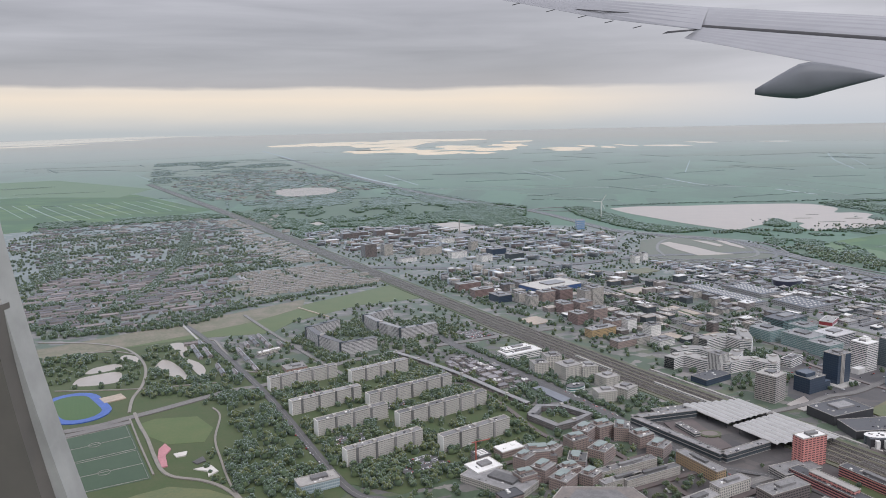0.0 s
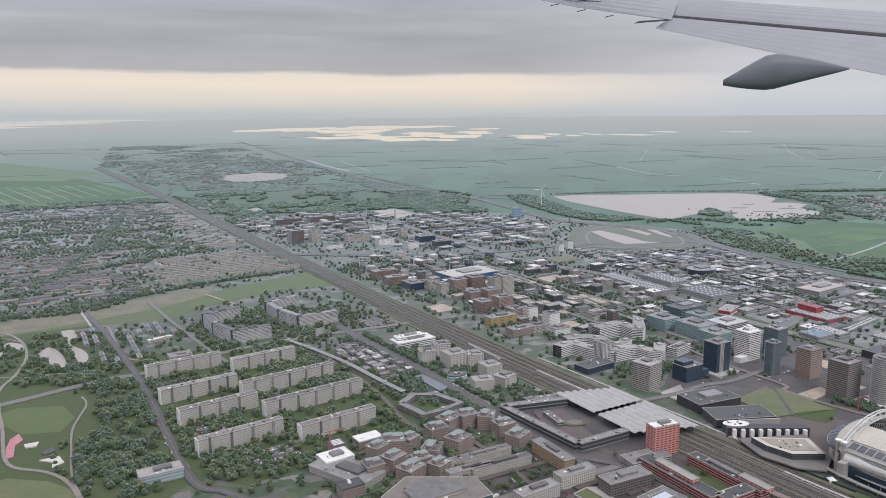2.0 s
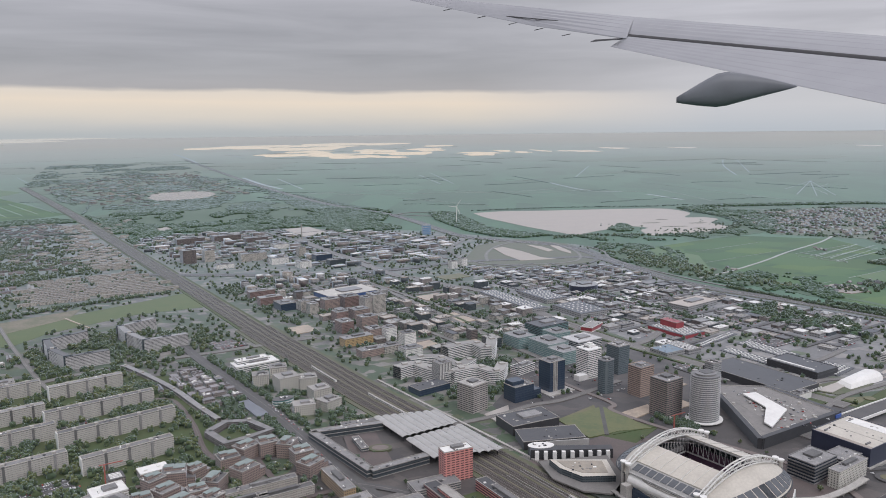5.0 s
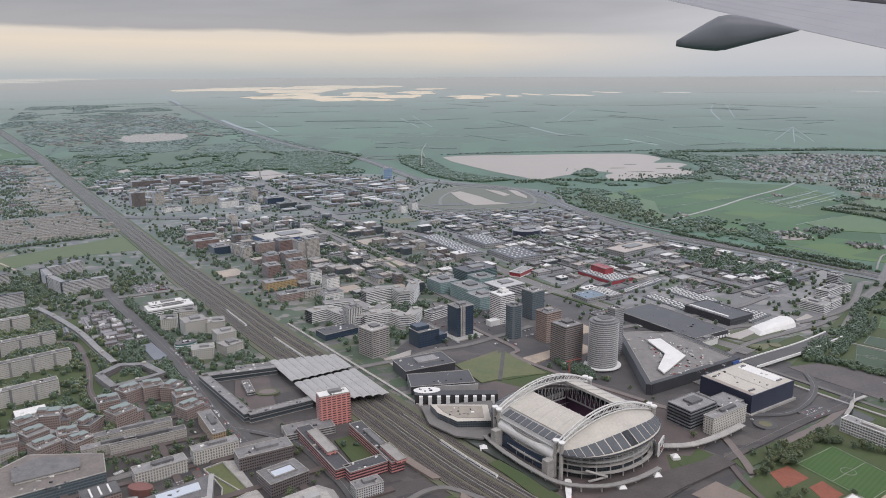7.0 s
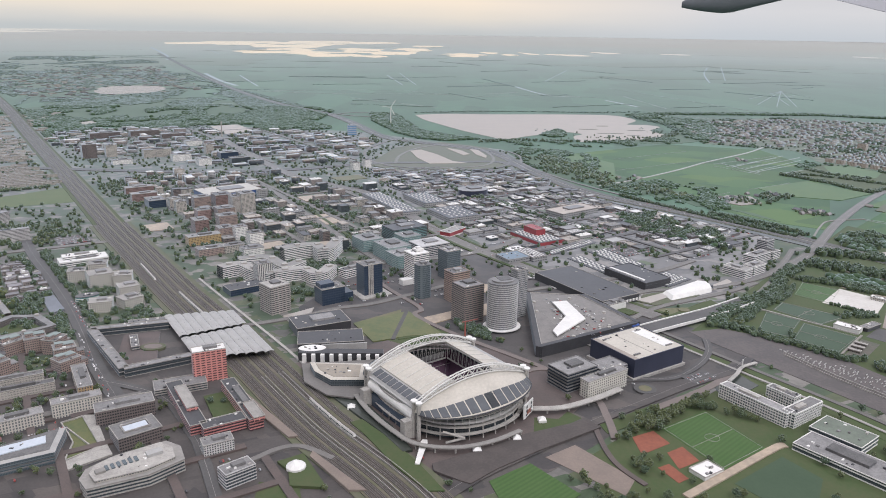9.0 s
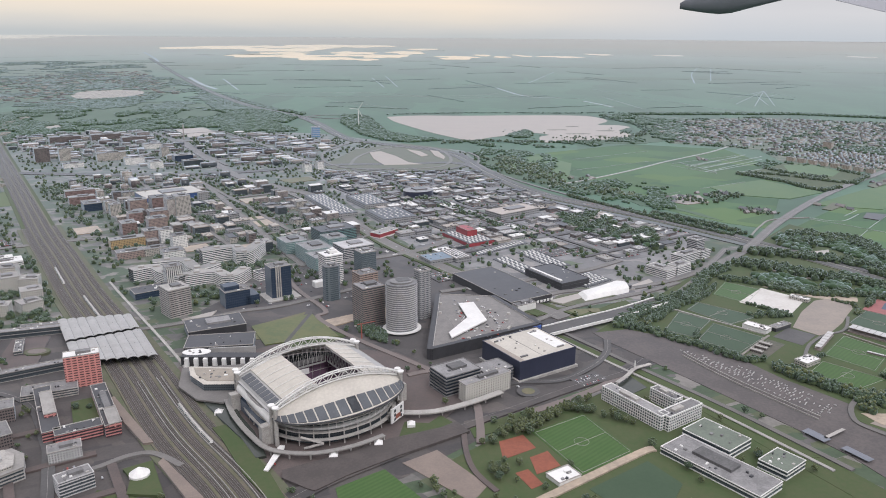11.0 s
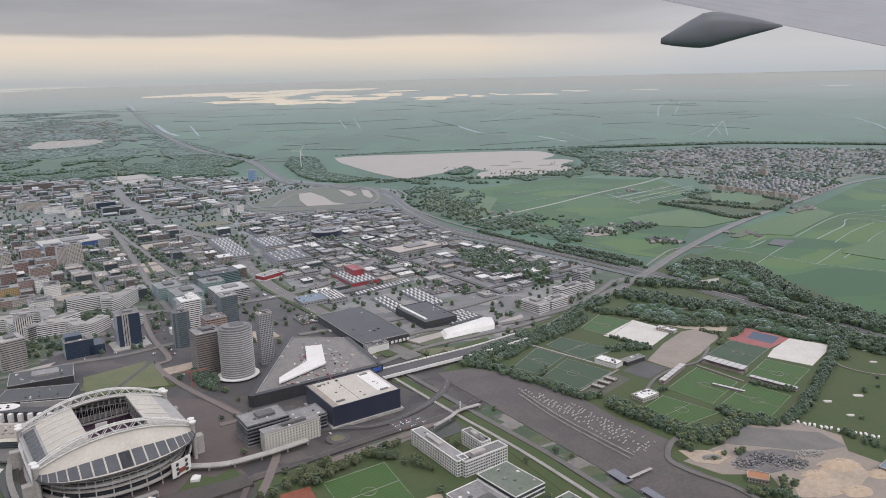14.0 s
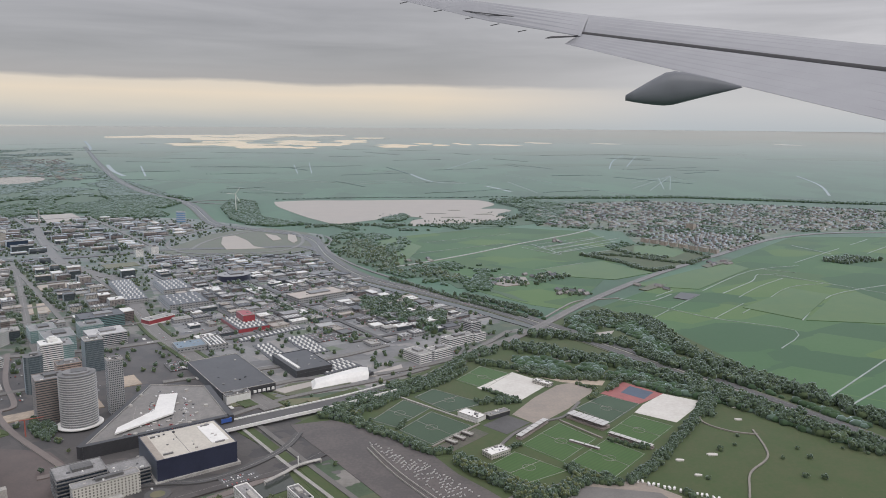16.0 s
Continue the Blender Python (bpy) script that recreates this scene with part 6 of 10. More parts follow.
# cream office cluster left of the railway
CREAMW = facade("cream_wall", (0.62, 0.59, 0.53), (0.16, 0.165, 0.17), 3.4, 3.0, 0.62, 0.5)
for x, y, w, d, h in [(168, 1326, 28, 26, 20), (195, 1352, 30, 28, 25), (217, 1297, 38, 34, 25), (252, 1304, 30, 30, 20), (277, 1250, 32, 30, 18), (296, 1198, 32, 28, 16), (258, 1180, 34, 26, 17)]:
    tower("office_building", "cream stone office block with angled corners", x, y, w, d, h, CREAMW, None, G + (x * 7 % 3 - 1) * 16, 3.4, 0.4, roof=M_PALEROOF, kind="box", group="cream office cluster")
tower("pavilion", "low oval glass pavilion with a pale rim", 219, 1230, 36, 22, 8, M_TEAL, M_WHITE, G, 4.0, 0.3, kind="oval", plant=False, category="building")
tower("white_office", "long low white office with stacked terraces", 142, 1424, 82, 36, 12, M_GLASS, M_WHITE, G, 3.4, 0.55, M_WHITE)
tower("white_office", "upper terrace block of a white office", 135, 1430, 60, 20, 17, M_GLASS, M_WHITE, G, 3.4, 0.55, M_WHITE)
# mall with an inner court
for x, y, w, d, a in [(330, 1090, 106, 12, 14), (404, 963, 84, 12, 27), (323, 1011, 12, 158, 33)]:
    tower("mall_wing", "low shopping wing with a light roof walkway", x, y, w, d, 11, M_GLASS, M_PALEROOF, a, 5.5, 0.2, M_GREYROOF, plant=False, category="shopping mall")
patch("court_garden", circle(17, 24, 378, 1028, 12), 2.6, M_ROUGH2, "round planted bed in a mall court")
patch("court_ring", circle(12, 24, 378, 1028, 8), 2.8, M_REDPAVE, "round paved middle of a planted bed")
tower("court_pavilion", "low glass pavilion in a mall court", 350, 1040, 10, 44, 7, M_GLASS, M_CONC, 20, 3.5, 0.3, M_GREYROOF, plant=False, category="shop")
tower("court_shop", "low shop with a pale roof edge", 352, 1120, 66, 14, 6, M_BROWN, M_CONC, 14, 6, 0.2, M_GREYROOF, plant=False, category="shop")
tower("grey_office", "grey office block with a pale roof rim", 549, 704, 31, 18, 16, M_GLASS, M_BAND, 36, 3.4, 0.35, M_GREYROOF)
patch("court", [(345, 965), (395, 985), (372, 1085), (325, 1075)], 1.0, M_BRICKPAVE, "brown paved inner court of a mall")
tower("deck_garage", "flat grey parking deck roof", 445, 905, 60, 28, 9, M_GLASS, M_CONC, 20, 3, 0.5, M_GREYROOF, plant=False, category="garage")
# square ring of low offices
snake("school", "low grey-brown school ring round a green court", [(126, 1101), (144, 1136), (180, 1137), (217, 1099), (189, 1074), (161, 1057), (126, 1101)], 11, 9, M_BROWN, M_GREYROOF, 3.2, 0.3, M_GREYROOF, "school")
patch("court_lawn", [(140, 1101), (150, 1125), (178, 1126), (202, 1099), (186, 1085), (162, 1071)], 2.2, M_PARK, "green school court")
snake("garage_row", "long curved row of garages under a pale roof deck", [(-110, 1452), (-90, 1434), (-43, 1384), (25, 1303), (85, 1217), (129, 1157)], 9, 6, M_BROWN, M_TAUPE, 6, 0.15, M_GREYROOF, "garage", curved=True)
# red low court of the hotel
LOWRED = facade("red_cladding", (0.56, 0.24, 0.22), (0.07, 0.05, 0.055), 3.4, 2.4, 0.55, 1.01)
tower("red_wing", "low dark red wing with pink parapets", 466, 845, 18, 118, 13, LOWRED, None, 27, 3.6, roof=M_DARKROOF, plant=False, category="building")
tower("red_wing", "low dark red wing with pink parapets", 517, 800, 46, 18, 13, LOWRED, None, 27, 3.6, roof=M_DARKROOF, plant=False, category="building")
tower("red_wing", "low dark red wing with pink parapets", 528, 850, 16, 110, 14, LOWRED, None, 27, 3.6, roof=M_DARKROOF, plant=True, category="building")
patch("courtyard", [(478, 880), (505, 893), (535, 815), (510, 805)], 1.0, M_PARK, "planted courtyard between red wings")
for x, y, w, d, m in [(466, 850, 12, 60, M_PINK), (548, 815, 12, 40, M_PINK)]:
    tower("red_pavilion", "pink-red upper storey pavilion", x, y, w, d, 4, m, None, 27, 3.6, roof=M_PALEROOF, plant=False, category="building", z=13.6)
# buildings at the foot of the view


def glass_block(label, poly, h, lights):
    """A glazed block with sloping roof edges, a storey band at each floor and pale roof lights."""
    cx, cy = sum(p[0] for p in poly) / len(poly), sum(p[1] for p in poly) / len(poly)
    ob = thing("glass_office", label, "office building", cx, cy)
    loc = [(x - cx, y - cy) for x, y in poly]
    AREAS.append(list(poly))
    part("wall", Form().prism(loc, 0, h), M_GREYGLASS, ob)
    band = Form().prism(swell(loc, 0.4), 0, 0.9).mesh("storey_band", M_GREYROOF)
    for k in range(1, int(h / 3.5)):
        part("storey_band", band, None, ob, "", (0, 0, k * 3.5))
    top = [(x * 0.86, y * 0.86) for x, y in loc]
    part("sloping_edge", Form().prism(swell(loc, 0.6), h, h + 2.2, top), M_CANOPY, ob)
    part("roof", Form().prism(top, h + 2.2, h + 2.6), M_GREYROOF, ob)
    for q in lights:
        part("roof_light", Form().prism([(x - cx, y - cy) for x, y in q], h + 2.6, h + 3.6), M_ROOFLIGHT, ob, "pale bluish roof light")
    clutter(ob, 30, 20, h + 2.6, 4, 0.6)
    return ob


M_ROOFLIGHT = material("frosted_roof_light", (0.55, 0.60, 0.66), 0.35, (0.48, 0.53, 0.60), grain=2, patch=8)
glass_block("long dark glass office with a pale roof light", [(289, 749), (353, 795), (361, 746), (304, 719)], 13, [[(304, 751), (342, 773), (348, 759), (311, 737)]])
glass_block("dark glass office with a pale roof light beside a street", [(240, 742), (284, 756), (300, 728), (262, 705)], 13, [[(256, 736), (274, 742), (281, 732), (264, 724)]])
for a, b in (((335, 826), (353, 840)), ((353, 840), (395, 774)), ((395, 774), (369, 747)), ((369, 747), (364, 783)), ((364, 783), (352, 802)), ((352, 802), (335, 826)), ((345, 815), (385, 775))):
    tagged(part("garden_rim", ribbon(Form(), [Vector(a), Vector(b)], 1.3, 0, 2.4), M_CONC, None, "pale stone rim of a sunken lawn"), "", "kerb", "", "structure")
patch("pale_court", [(353, 842), (366, 842), (397, 784), (413, 757), (376, 728), (370, 745), (396, 774)], 0.8, M_CONC, "pale paved court beside a lawn", "ground", True)
canopy_roof = part("footbridge_roof", Form().prism([(-2.4, -24), (2.4, -24), (3.8, 18), (2.6, 23), (-2.6, 23), (-3.8, 18)], 3.2, 4.4).box(0, -20, 0, 3.2, 1.2, 1.2).box(0, 16, 0, 3.2, 1.6, 1.6), M_WHITE, None, "long white tapered canopy over a footpath")
tagged(canopy_roof, "", "canopy").location = (731, 739, 0.6)
canopy_roof.rotation_euler = (0, 0, radians(-13))
stone = thing("stone_office", "pale rounded office with stepped white roof terraces", "office building", 448, 718)
STONE = [(-43, -24), (-43, -7), (-26, 13), (19, 41), (36, 30), (46, 6), (19, -19), (-31, -40)]
AREAS.append([(x + 448, y + 718) for x, y in STONE])
part("wall", Form().prism(STONE, 0, 13), M_GLASS, stone)
band = Form().prism(swell(STONE, 0.5), 0, 1.5).mesh("storey_band", M_CONC)
for k in range(4):
    part("storey_band", band, None, stone, "", (0, 0, 0.6 + k * 3.6))
part("roof", Form().prism(swell(STONE, 0.8), 13, 14), M_PALEROOF, stone, "pale roof terrace")
part("upper_storey", Form().prism([(x * 0.8, y * 0.8) for x, y in STONE], 14, 16.4), M_PALEWALL, stone)
part("upper_roof", Form().prism([(x * 0.83, y * 0.83) for x, y in STONE], 16.4, 17.2), M_CONC, stone)
for k in range(6):
    part("roof_light", Form().box(-22 + k * 4.6, -12 + k * 3.0, 17.2, 18.3, 3.2, 9, 32), M_GREYGLASS, stone)
part("plant_room", Form().box(16, 12, 17.2, 20.2, 15, 9, 32), M_CANOPY, stone)
part("plant_room", Form().box(-26, -18, 17.2, 19.4, 9, 7, 32), M_PALEROOF, stone)
clutter(stone, 60, 40, 17.2, 8, 0.6)
tower("patterned_block", "block wrapped in a black and white lattice", 519, 759, 31, 17, 14, facade("lattice", (0.62, 0.62, 0.60), (0.06, 0.06, 0.07), 2.6, 2.6, 0.55, 0.55), None, 24)
tower("grey_office", "dark grey brick office with a raised roof light", 428, 788, 45, 34, 15, M_BROWN, None, 34, 3.4, roof=M_GREYROOF, plant=False)
part("light_kerb", Form().ring(28, 17, 15.5, 17.6, 1.4), M_PALEROOF, bpy.data.objects["grey_office.001"])
part("roof_light", Form().box(0, 0, 15.5, 16.8, 24, 12), M_ROOFLIGHT, bpy.data.objects["grey_office.001"], "pale bluish roof light")
tower("grey_office", "dark brown office along a street", 400, 840, 62, 24, 17, M_BROWN, None, 24, 3.4)
tower("cream_office", "cream office with square windows", 342, 855, 52, 16, 17, CREAMW, None, 27, 3.4, roof=M_GREYROOF)
tower("cream_office", "narrow office wing with an orange wall", 326, 915, 16, 70, 16, facade("ochre_wall", (0.45, 0.32, 0.18), (0.09, 0.09, 0.1), 3.4, 3, 0.5, 0.5), None, 27, 3.4)
tower("cream_office", "cream office with square windows", 290, 818, 56, 18, 15, CREAMW, None, 30, 3.4, roof=M_GREYROOF)
for x, y, w, d in [(231, 917, 90, 12), (256, 893, 86, 12), (215, 880, 60, 12)]:
    tower("row_block", "cream block of flats with balconies", x, y, w, d, 12, M_PALEWALL, M_CONC, 26, 2.9, 0.35, M_GREYROOF, plant=True, category="apartment block", group="cream blocks")
# stepped brown brick complex
def stepped(ob, w):
    """Upper storeys and a low wing added to the last block built."""
    h = max(c.data.vertices[-1].co.z for c in ob.children if c.name.startswith("wall"))
    for dx, dy, k, up in ((0.18, 0.1, 0.5, 3.4), (-0.22, 0.05, 0.36, 5.6)):
        part("upper_storey", Form().box(dx * w, dy * w, h + 0.4, h + up, w * k, w * k * 0.8), BROWNB if ob.name.startswith("brick") else CREAMW, ob)
        part("upper_roof", Form().box(dx * w, dy * w, h + up, h + up + 0.5, w * k + 0.8, w * k * 0.8 + 0.8), M_COPPER if ob.name.startswith("brick") else M_PALEROOF, ob)
    part("low_wing", Form().box(0.55 * w, -0.1 * w, 0, h * 0.6, w * 0.6, w * 0.5), BROWNB if ob.name.startswith("brick") else CREAMW, ob)
    part("low_roof", Form().box(0.55 * w, -0.1 * w, h * 0.6, h * 0.6 + 0.5, w * 0.62, w * 0.52), M_GREYROOF, ob)


BROWNB = facade("tan_brick", (0.36, 0.275, 0.245), (0.09, 0.09, 0.09), 3.2, 2.6, 0.5, 0.55)
rb = random.Random(5)
for x, y in [(177, 990), (195, 1022), (222, 1032), (250, 1026), (272, 1002), (287, 968), (205, 955), (170, 938), (155, 912), (178, 890), (142, 880), (120, 905), (98, 930), (118, 952), (140, 965), (95, 890)]:
    w = rb.uniform(22, 30)
    blk = tower("brick_office", "stepped tan brick office with angled corners", x, y, w, w * 0.85, rb.uniform(13, 21), BROWNB, None, G + rb.choice([0, 22, -20, 45]), 3.2, roof=M_GREYROOF, kind="box", group="tan brick complex", plant=False)
    stepped(blk, w)
# dark halls by the lawn
tower("cinema_hall", "dark flat hall with roof machinery", 600, 1092, 80, 50, 14, M_DARK, None, G - 8, roof=M_DARKROOF)
tower("cinema_hall", "grey hall with a pale front panel", 620, 1030, 90, 44, 12, M_DARK, None, 5, roof=M_DARKROOF, plant=False)
part("front_panel", Form().box(640, 1006, 1, 12, 62, 2, 3), M_CANOPY, None)
tagged(bpy.data.objects["front_panel"], "wide pale grey front panel of a hall", "panel")
tower("blue_hall", "dark blue low hall", 463, 1264, 64, 34, 10, M_BLUEGLASS, None, 32, 4.0, roof=M_DARKROOF, plant=False, category="hall")
# stadium neighbours
tower("dark_office", "dark office with protruding storey bands", 930, 893, 50, 36, 25, M_GLASSBLK, M_GREYROOF, G, 4.2, 0.34, proud=1.2)
tower("dark_office", "low link of a dark office", 978, 905, 40, 30, 20, M_GLASSBLK, M_GREYROOF, G, 4.2, 0.34, plant=False, proud=1.2)
tower("speckled_block", "white block with small scattered windows on dark stilts", 964, 871, 68, 14, 23, facade("speckle", (0.62, 0.60, 0.54), (0.12, 0.11, 0.10), 3.3, 3.6, 0.5, 0.4), None, G + 1, roof=M_GREYROOF)
tri = thing("retail_mall", "broad grey mall with roof parking and sloping sides", "shopping mall", 980, 1075)
part("wall", Form().prism([(-45, 115), (34, 100), (86, -23), (-72, -101)], 0, 14), M_GLASS, tri)
part("roof", Form().prism([(-45, 115), (34, 100), (86, -23), (-72, -101)], 14, 14.8), material("mall_roof", (0.23, 0.215, 0.20), 0.85, (0.165, 0.155, 0.148), grain=3, patch=9), tri)
part("roof_canopy", Form().prism([(-21, 62), (3, 66), (13, -10), (-44, -72), (-46, -53), (-14, 2)], 17, 19), M_WHITE, tri, "white angled roof canopy")
part("side_ramp", Form().prism([(-80, -100), (-72, -104), (-44, 115), (-52, 117)], 0, 15.8), M_DARK, tri)
for k in range(14):
    part("roof_unit", Form().box(-30 + (k % 5) * 18 + (k * 7) % 9, -40 + (k // 5) * 34 + (k * 5) % 11, 14.8, 16.6, 5, 3.5, 30), M_CONC, tri)
part("front_block", Form().prism([(-74, -104), (88, -24), (85, -16), (-72, -95)], 0, 16.5), M_DARK, tri)
for k, (a, b) in enumerate((((-45, 115), (34, 100)), ((34, 100), (86, -23)), ((86, -23), (-72, -101)), ((-72, -101), (-45, 115)))):
    part("roof_edge", Form().bar((a[0], a[1], 15.6), (b[0], b[1], 15.6), 0.7), M_CONC, tri)
for k in range(6):
    part("bay_line", Form().box(-38 + k * 17, -8, 14.8, 15.0, 0.4, 78 - k * 4, 10), M_PALEROOF, tri)
bay_stroke = Form().box(0, 0, 14.8, 15.0, 0.35, 5).mesh("bay_stroke", M_PALEROOF)
for j in range(5):
    for k in range(11):
        xx, yy = -40 + k * 9 + j * 4, 78 - j * 34 - k * 1.5
        if -60 + 0.05 * yy < xx < 66 - 0.32 * yy and not (-40 < xx - 0.35 * yy < 8 and yy > -66):
            part("bay_stroke", bay_stroke, None, tri, "", (xx, yy, 0))
for k, (xx, yy) in enumerate(((-48, 70), (-52, 30), (50, 20), (40, -40), (12, 84), (-20, -70))):
    part("vent_drum", Form().prism(circle(3.2, 14, xx, yy), 14.8, 17.6, circle(2.6, 14, xx, yy)), M_CONC, tri)
clutter(tri, 90, 110, 14.8, 16, 0.7)
part("blue_sign", Form().box(84, -26, 9, 14, 14, 3, 27), M_BLUE, tri, "blue sign panel")
part("rear_block", Form().prism([(34, 100), (42, 101), (93, -20), (86, -23)], 0, 16.5), M_DARK, tri)
AREAS.append([(935, 1195), (1018, 1180), (1072, 1050), (900, 968)])
# white office by the meadow road and its green-roofed annex
OFFW = facade("white_grid", (0.82, 0.81, 0.78), (0.13, 0.14, 0.15), 3.3, 2.8, 0.42, 0.5)
def grid_wing(label, x, y, w, d, h, ang):
    """An office wing: recessed glazing behind white floor bands and white upright fins, white roof rim."""
    ob = thing("white_grid_office", label, "office building", x, y, ang)
    RECTS.append((x, y, w + 4, d + 4, ang))
    part("wall", Form().prism(shape(w, d, "box"), 0, h), M_GLASS, ob)
    floors = int(h / 3.4)
    band = Form().ring(w + 0.9, d + 0.9, 0, 1.3, 1.0).mesh("storey_band", M_WHITE)
    for k in range(floors + 1):
        part("storey_band", band, None, ob, "", (0, 0, k * 3.4))
    fin = Form().box(0, 0, 0, h, 0.7, 0.7).mesh("fin", M_WHITE)
    n, m = int(w / 3.2), int(d / 3.2)
    for k in range(n + 1):
        for e in (-1, 1):
            part("fin", fin, None, ob, "", ((k / n - 0.5) * w, e * (d / 2 + 0.3), 0))
    for k in range(1, m):
        for e in (-1, 1):
            part("fin", fin, None, ob, "", (e * (w / 2 + 0.3), (k / m - 0.5) * d, 0))
    part("roof", Form().prism(shape(w - 1, d - 1, "box"), h, h + 0.5), M_GREYROOF, ob)
    part("parapet", Form().ring(w + 1.2, d + 1.2, h, h + 1.5, 0.8), M_WHITE, ob)
    part("plant_room", Form().box(-w * 0.1, 0, h + 0.5, h + 3.0, w * 0.3, d * 0.4), M_CONC, ob)
    clutter(ob, w, d, h + 0.5, 5, 0.8)
    return ob


grid_wing("long white office wing with a window grid", 1129, 812, 88, 14, 17, -61)
grid_wing("white cross wing of an office with a window grid", 1173, 788, 56, 15, 17.6, 30)
grid_wing("short white office wing with a window grid", 1172, 828, 36, 12, 16, -61)
tower("sports_hall", "low hall with a grey-green roof and white rim", 1195, 742, 40, 56, 10, M_GLASS, M_WHITE, 33, 5, 0.3, material("moss_roof", (0.17, 0.20, 0.16), 0.9, grain=3, patch=15), plant=False, category="hall")
tower("low_hall", "long low white-rimmed hall", 1175, 690, 40, 110, 8, M_GLASS, M_WHITE, 33, 5, 0.3, M_GREYROOF, plant=True, category="hall")
tower("sports_hall", "low hall with a grey-green roof and white rim", 1240, 690, 36, 30, 9, M_GLASS, M_WHITE, 33, 5, 0.3, bpy.data.materials["moss_roof"], plant=False, category="hall")
# retail park
tower("car_store", "huge black retail hall with white letters", 1041, 1243, 82, 172, 13, M_DARK, None, 27, roof=M_DARKROOF, plant=False, category="store")
letters = thing("store_sign", "row of white sign shapes on a black wall", "sign", 1101, 1168, 27)
for k in range(5):
    part("sign_bar", Form().box(-14 + k * 7, -0.5, 7, 11, 4.2, 1.0), M_WHITE, letters)
tower("red_kiosk", "white showroom corner with a red panel", 1064, 1150, 36, 16, 12, M_WHITE, None, 27, roof=M_GREYROOF, category="store")
tower("black_store", "black showroom with white roof edges", 1150, 1294, 62, 100, 12, M_DARK, M_DARK, 27, 6, 0.3, M_DARKROOF, plant=False, category="store")
part("roof_beam", Form().box(-22, 4, 12.6, 14.5, 5, 84), M_WHITE, bpy.data.objects["black_store"])


def deck(x, y, w, d, h, label, ang=27, base=None, sx=9.0, sy=8.0):
    """A dark top with rows of white boxes, each one a piece: roof lights on stores, parked cars on lots."""
    ob = thing("retail_deck", label, "store", x, y, ang)
    RECTS.append((x, y, w + 4, d + 4, ang))
    part("wall", Form().prism(shape(w, d, "box"), 0, h), base or M_SHEDWALL, ob)
    part("roof", Form().prism(shape(w - 0.6, d - 0.6, "box"), h, h + 0.5), M_DARKROOF, ob)
    me = Form().prism(shape(3.6, 4.6, "box"), 0, 1.2, shape(3.0, 4.0, "box")).mesh("roof_light", M_WHITE)
    nx, ny = int((w - 4) / sx), int((d - 4) / sy)
    for i in range(nx):
        for j in range(ny):
            part("roof_light", me, M_WHITE, ob, "", ((i + 0.5 - nx / 2) * sx + (j % 2) * 2.2 - 1, (j + 0.5 - ny / 2) * sy, h + 0.5))
    return ob


# low lots: the white boxes stand in for parked cars
deck(1081, 1500, 140, 24, 1.3, "long dark lot with rows of white boxes for parked cars", 37)
deck(1095, 1378, 34, 118, 1.3, "dark lot chequered with white boxes for parked cars", 25)
deck(1152, 1422, 42, 120, 1.3, "dark lot chequered with white boxes for parked cars", 25)
deck(1204, 1290, 70, 56, 1.6, "black lot chequered with white boxes for parked cars", 35)
deck(1024, 1572, 62, 104, 7, "store with a red wall and dotted roof", 27, material("red_cladding_sheet", (0.35, 0.05, 0.06), 0.6, grain=3, patch=15))
deck(716, 1886, 50, 240, 11, "long dark hall with lines of roof lights", 24, None, 9, 14)
deck(808, 1930, 66, 120, 11, "dark hall with lines of roof lights", 25, None, 11, 12)
deck(865, 1776, 84, 110, 11, "dark hall with lines of roof lights", 25, None, 14, 16)
tower("red_cube", "bright red tower cube of a store", 1023, 1592, 24, 46, 20, bpy.data.materials["red_cladding_sheet"], None, 25, roof=bpy.data.materials["red_cladding_sheet"], plant=False, category="store")
tower("red_white_store", "store with a red and pink front", 848, 1612, 60, 26, 11, bpy.data.materials["red_cladding_sheet"], M_WHITE, 50, 11, 0.3, M_PALEROOF, plant=False, category="store")
tower("blue_store", "store with a blue-grey sheet roof", 946, 1420, 50, 44, 9, M_SHEDWALL, None, 25, roof=material("blue_grey_sheet", (0.17, 0.24, 0.31), 0.5, grain=3, patch=15), plant=False, category="store")
tower("striped_store", "store with white striped roof lights", 985, 1440, 34, 62, 8, M_SHEDWALL, None, 25, roof=M_DARKROOF, plant=False, category="store")
for k in range(5):
    part("roof_strip", Form().box(-13 + k * 6.5, 0, 8.5, 9.3, 2.4, 56), M_WHITE, bpy.data.objects["striped_store"])
tower("blue_bowl_store", "dark blue rounded store", 942, 2024, 84, 70, 15, M_NAVY, None, 25, roof=M_GREYROOF, kind="oval", category="store")
tower("pale_store", "broad store with a pale pinkish roof", 1158, 1796, 124, 58, 12, M_SHEDWALL, None, 33, roof=material("pink_gravel", (0.50, 0.43, 0.37), 0.85, grain=3, patch=20), category="store")
cr = thing("white_showroom", "angular white showroom with folded roof", "store", 1212, 1220, 30)
part("wall", Form().prism([(-56, -14), (40, -22), (54, 6), (46, 22), (-42, 20)], 0, 7, [(-46, -9), (44, -18), (55, 4), (46, 18), (-36, 14)]), M_WHITE, cr)
part("roof_fold", Form().prism([(-46, -9), (44, -18), (55, 4), (46, 18), (-36, 14)], 7, 11, [(-10, -3), (46, -12), (54, 2), (45, 12), (0, 8)]), M_WHITE, cr)
part("glass_front", Form().box(49, -4, 1, 7.5, 10, 20, 10), M_DARK, cr)
KEEP.append((1212, 1220, 60))
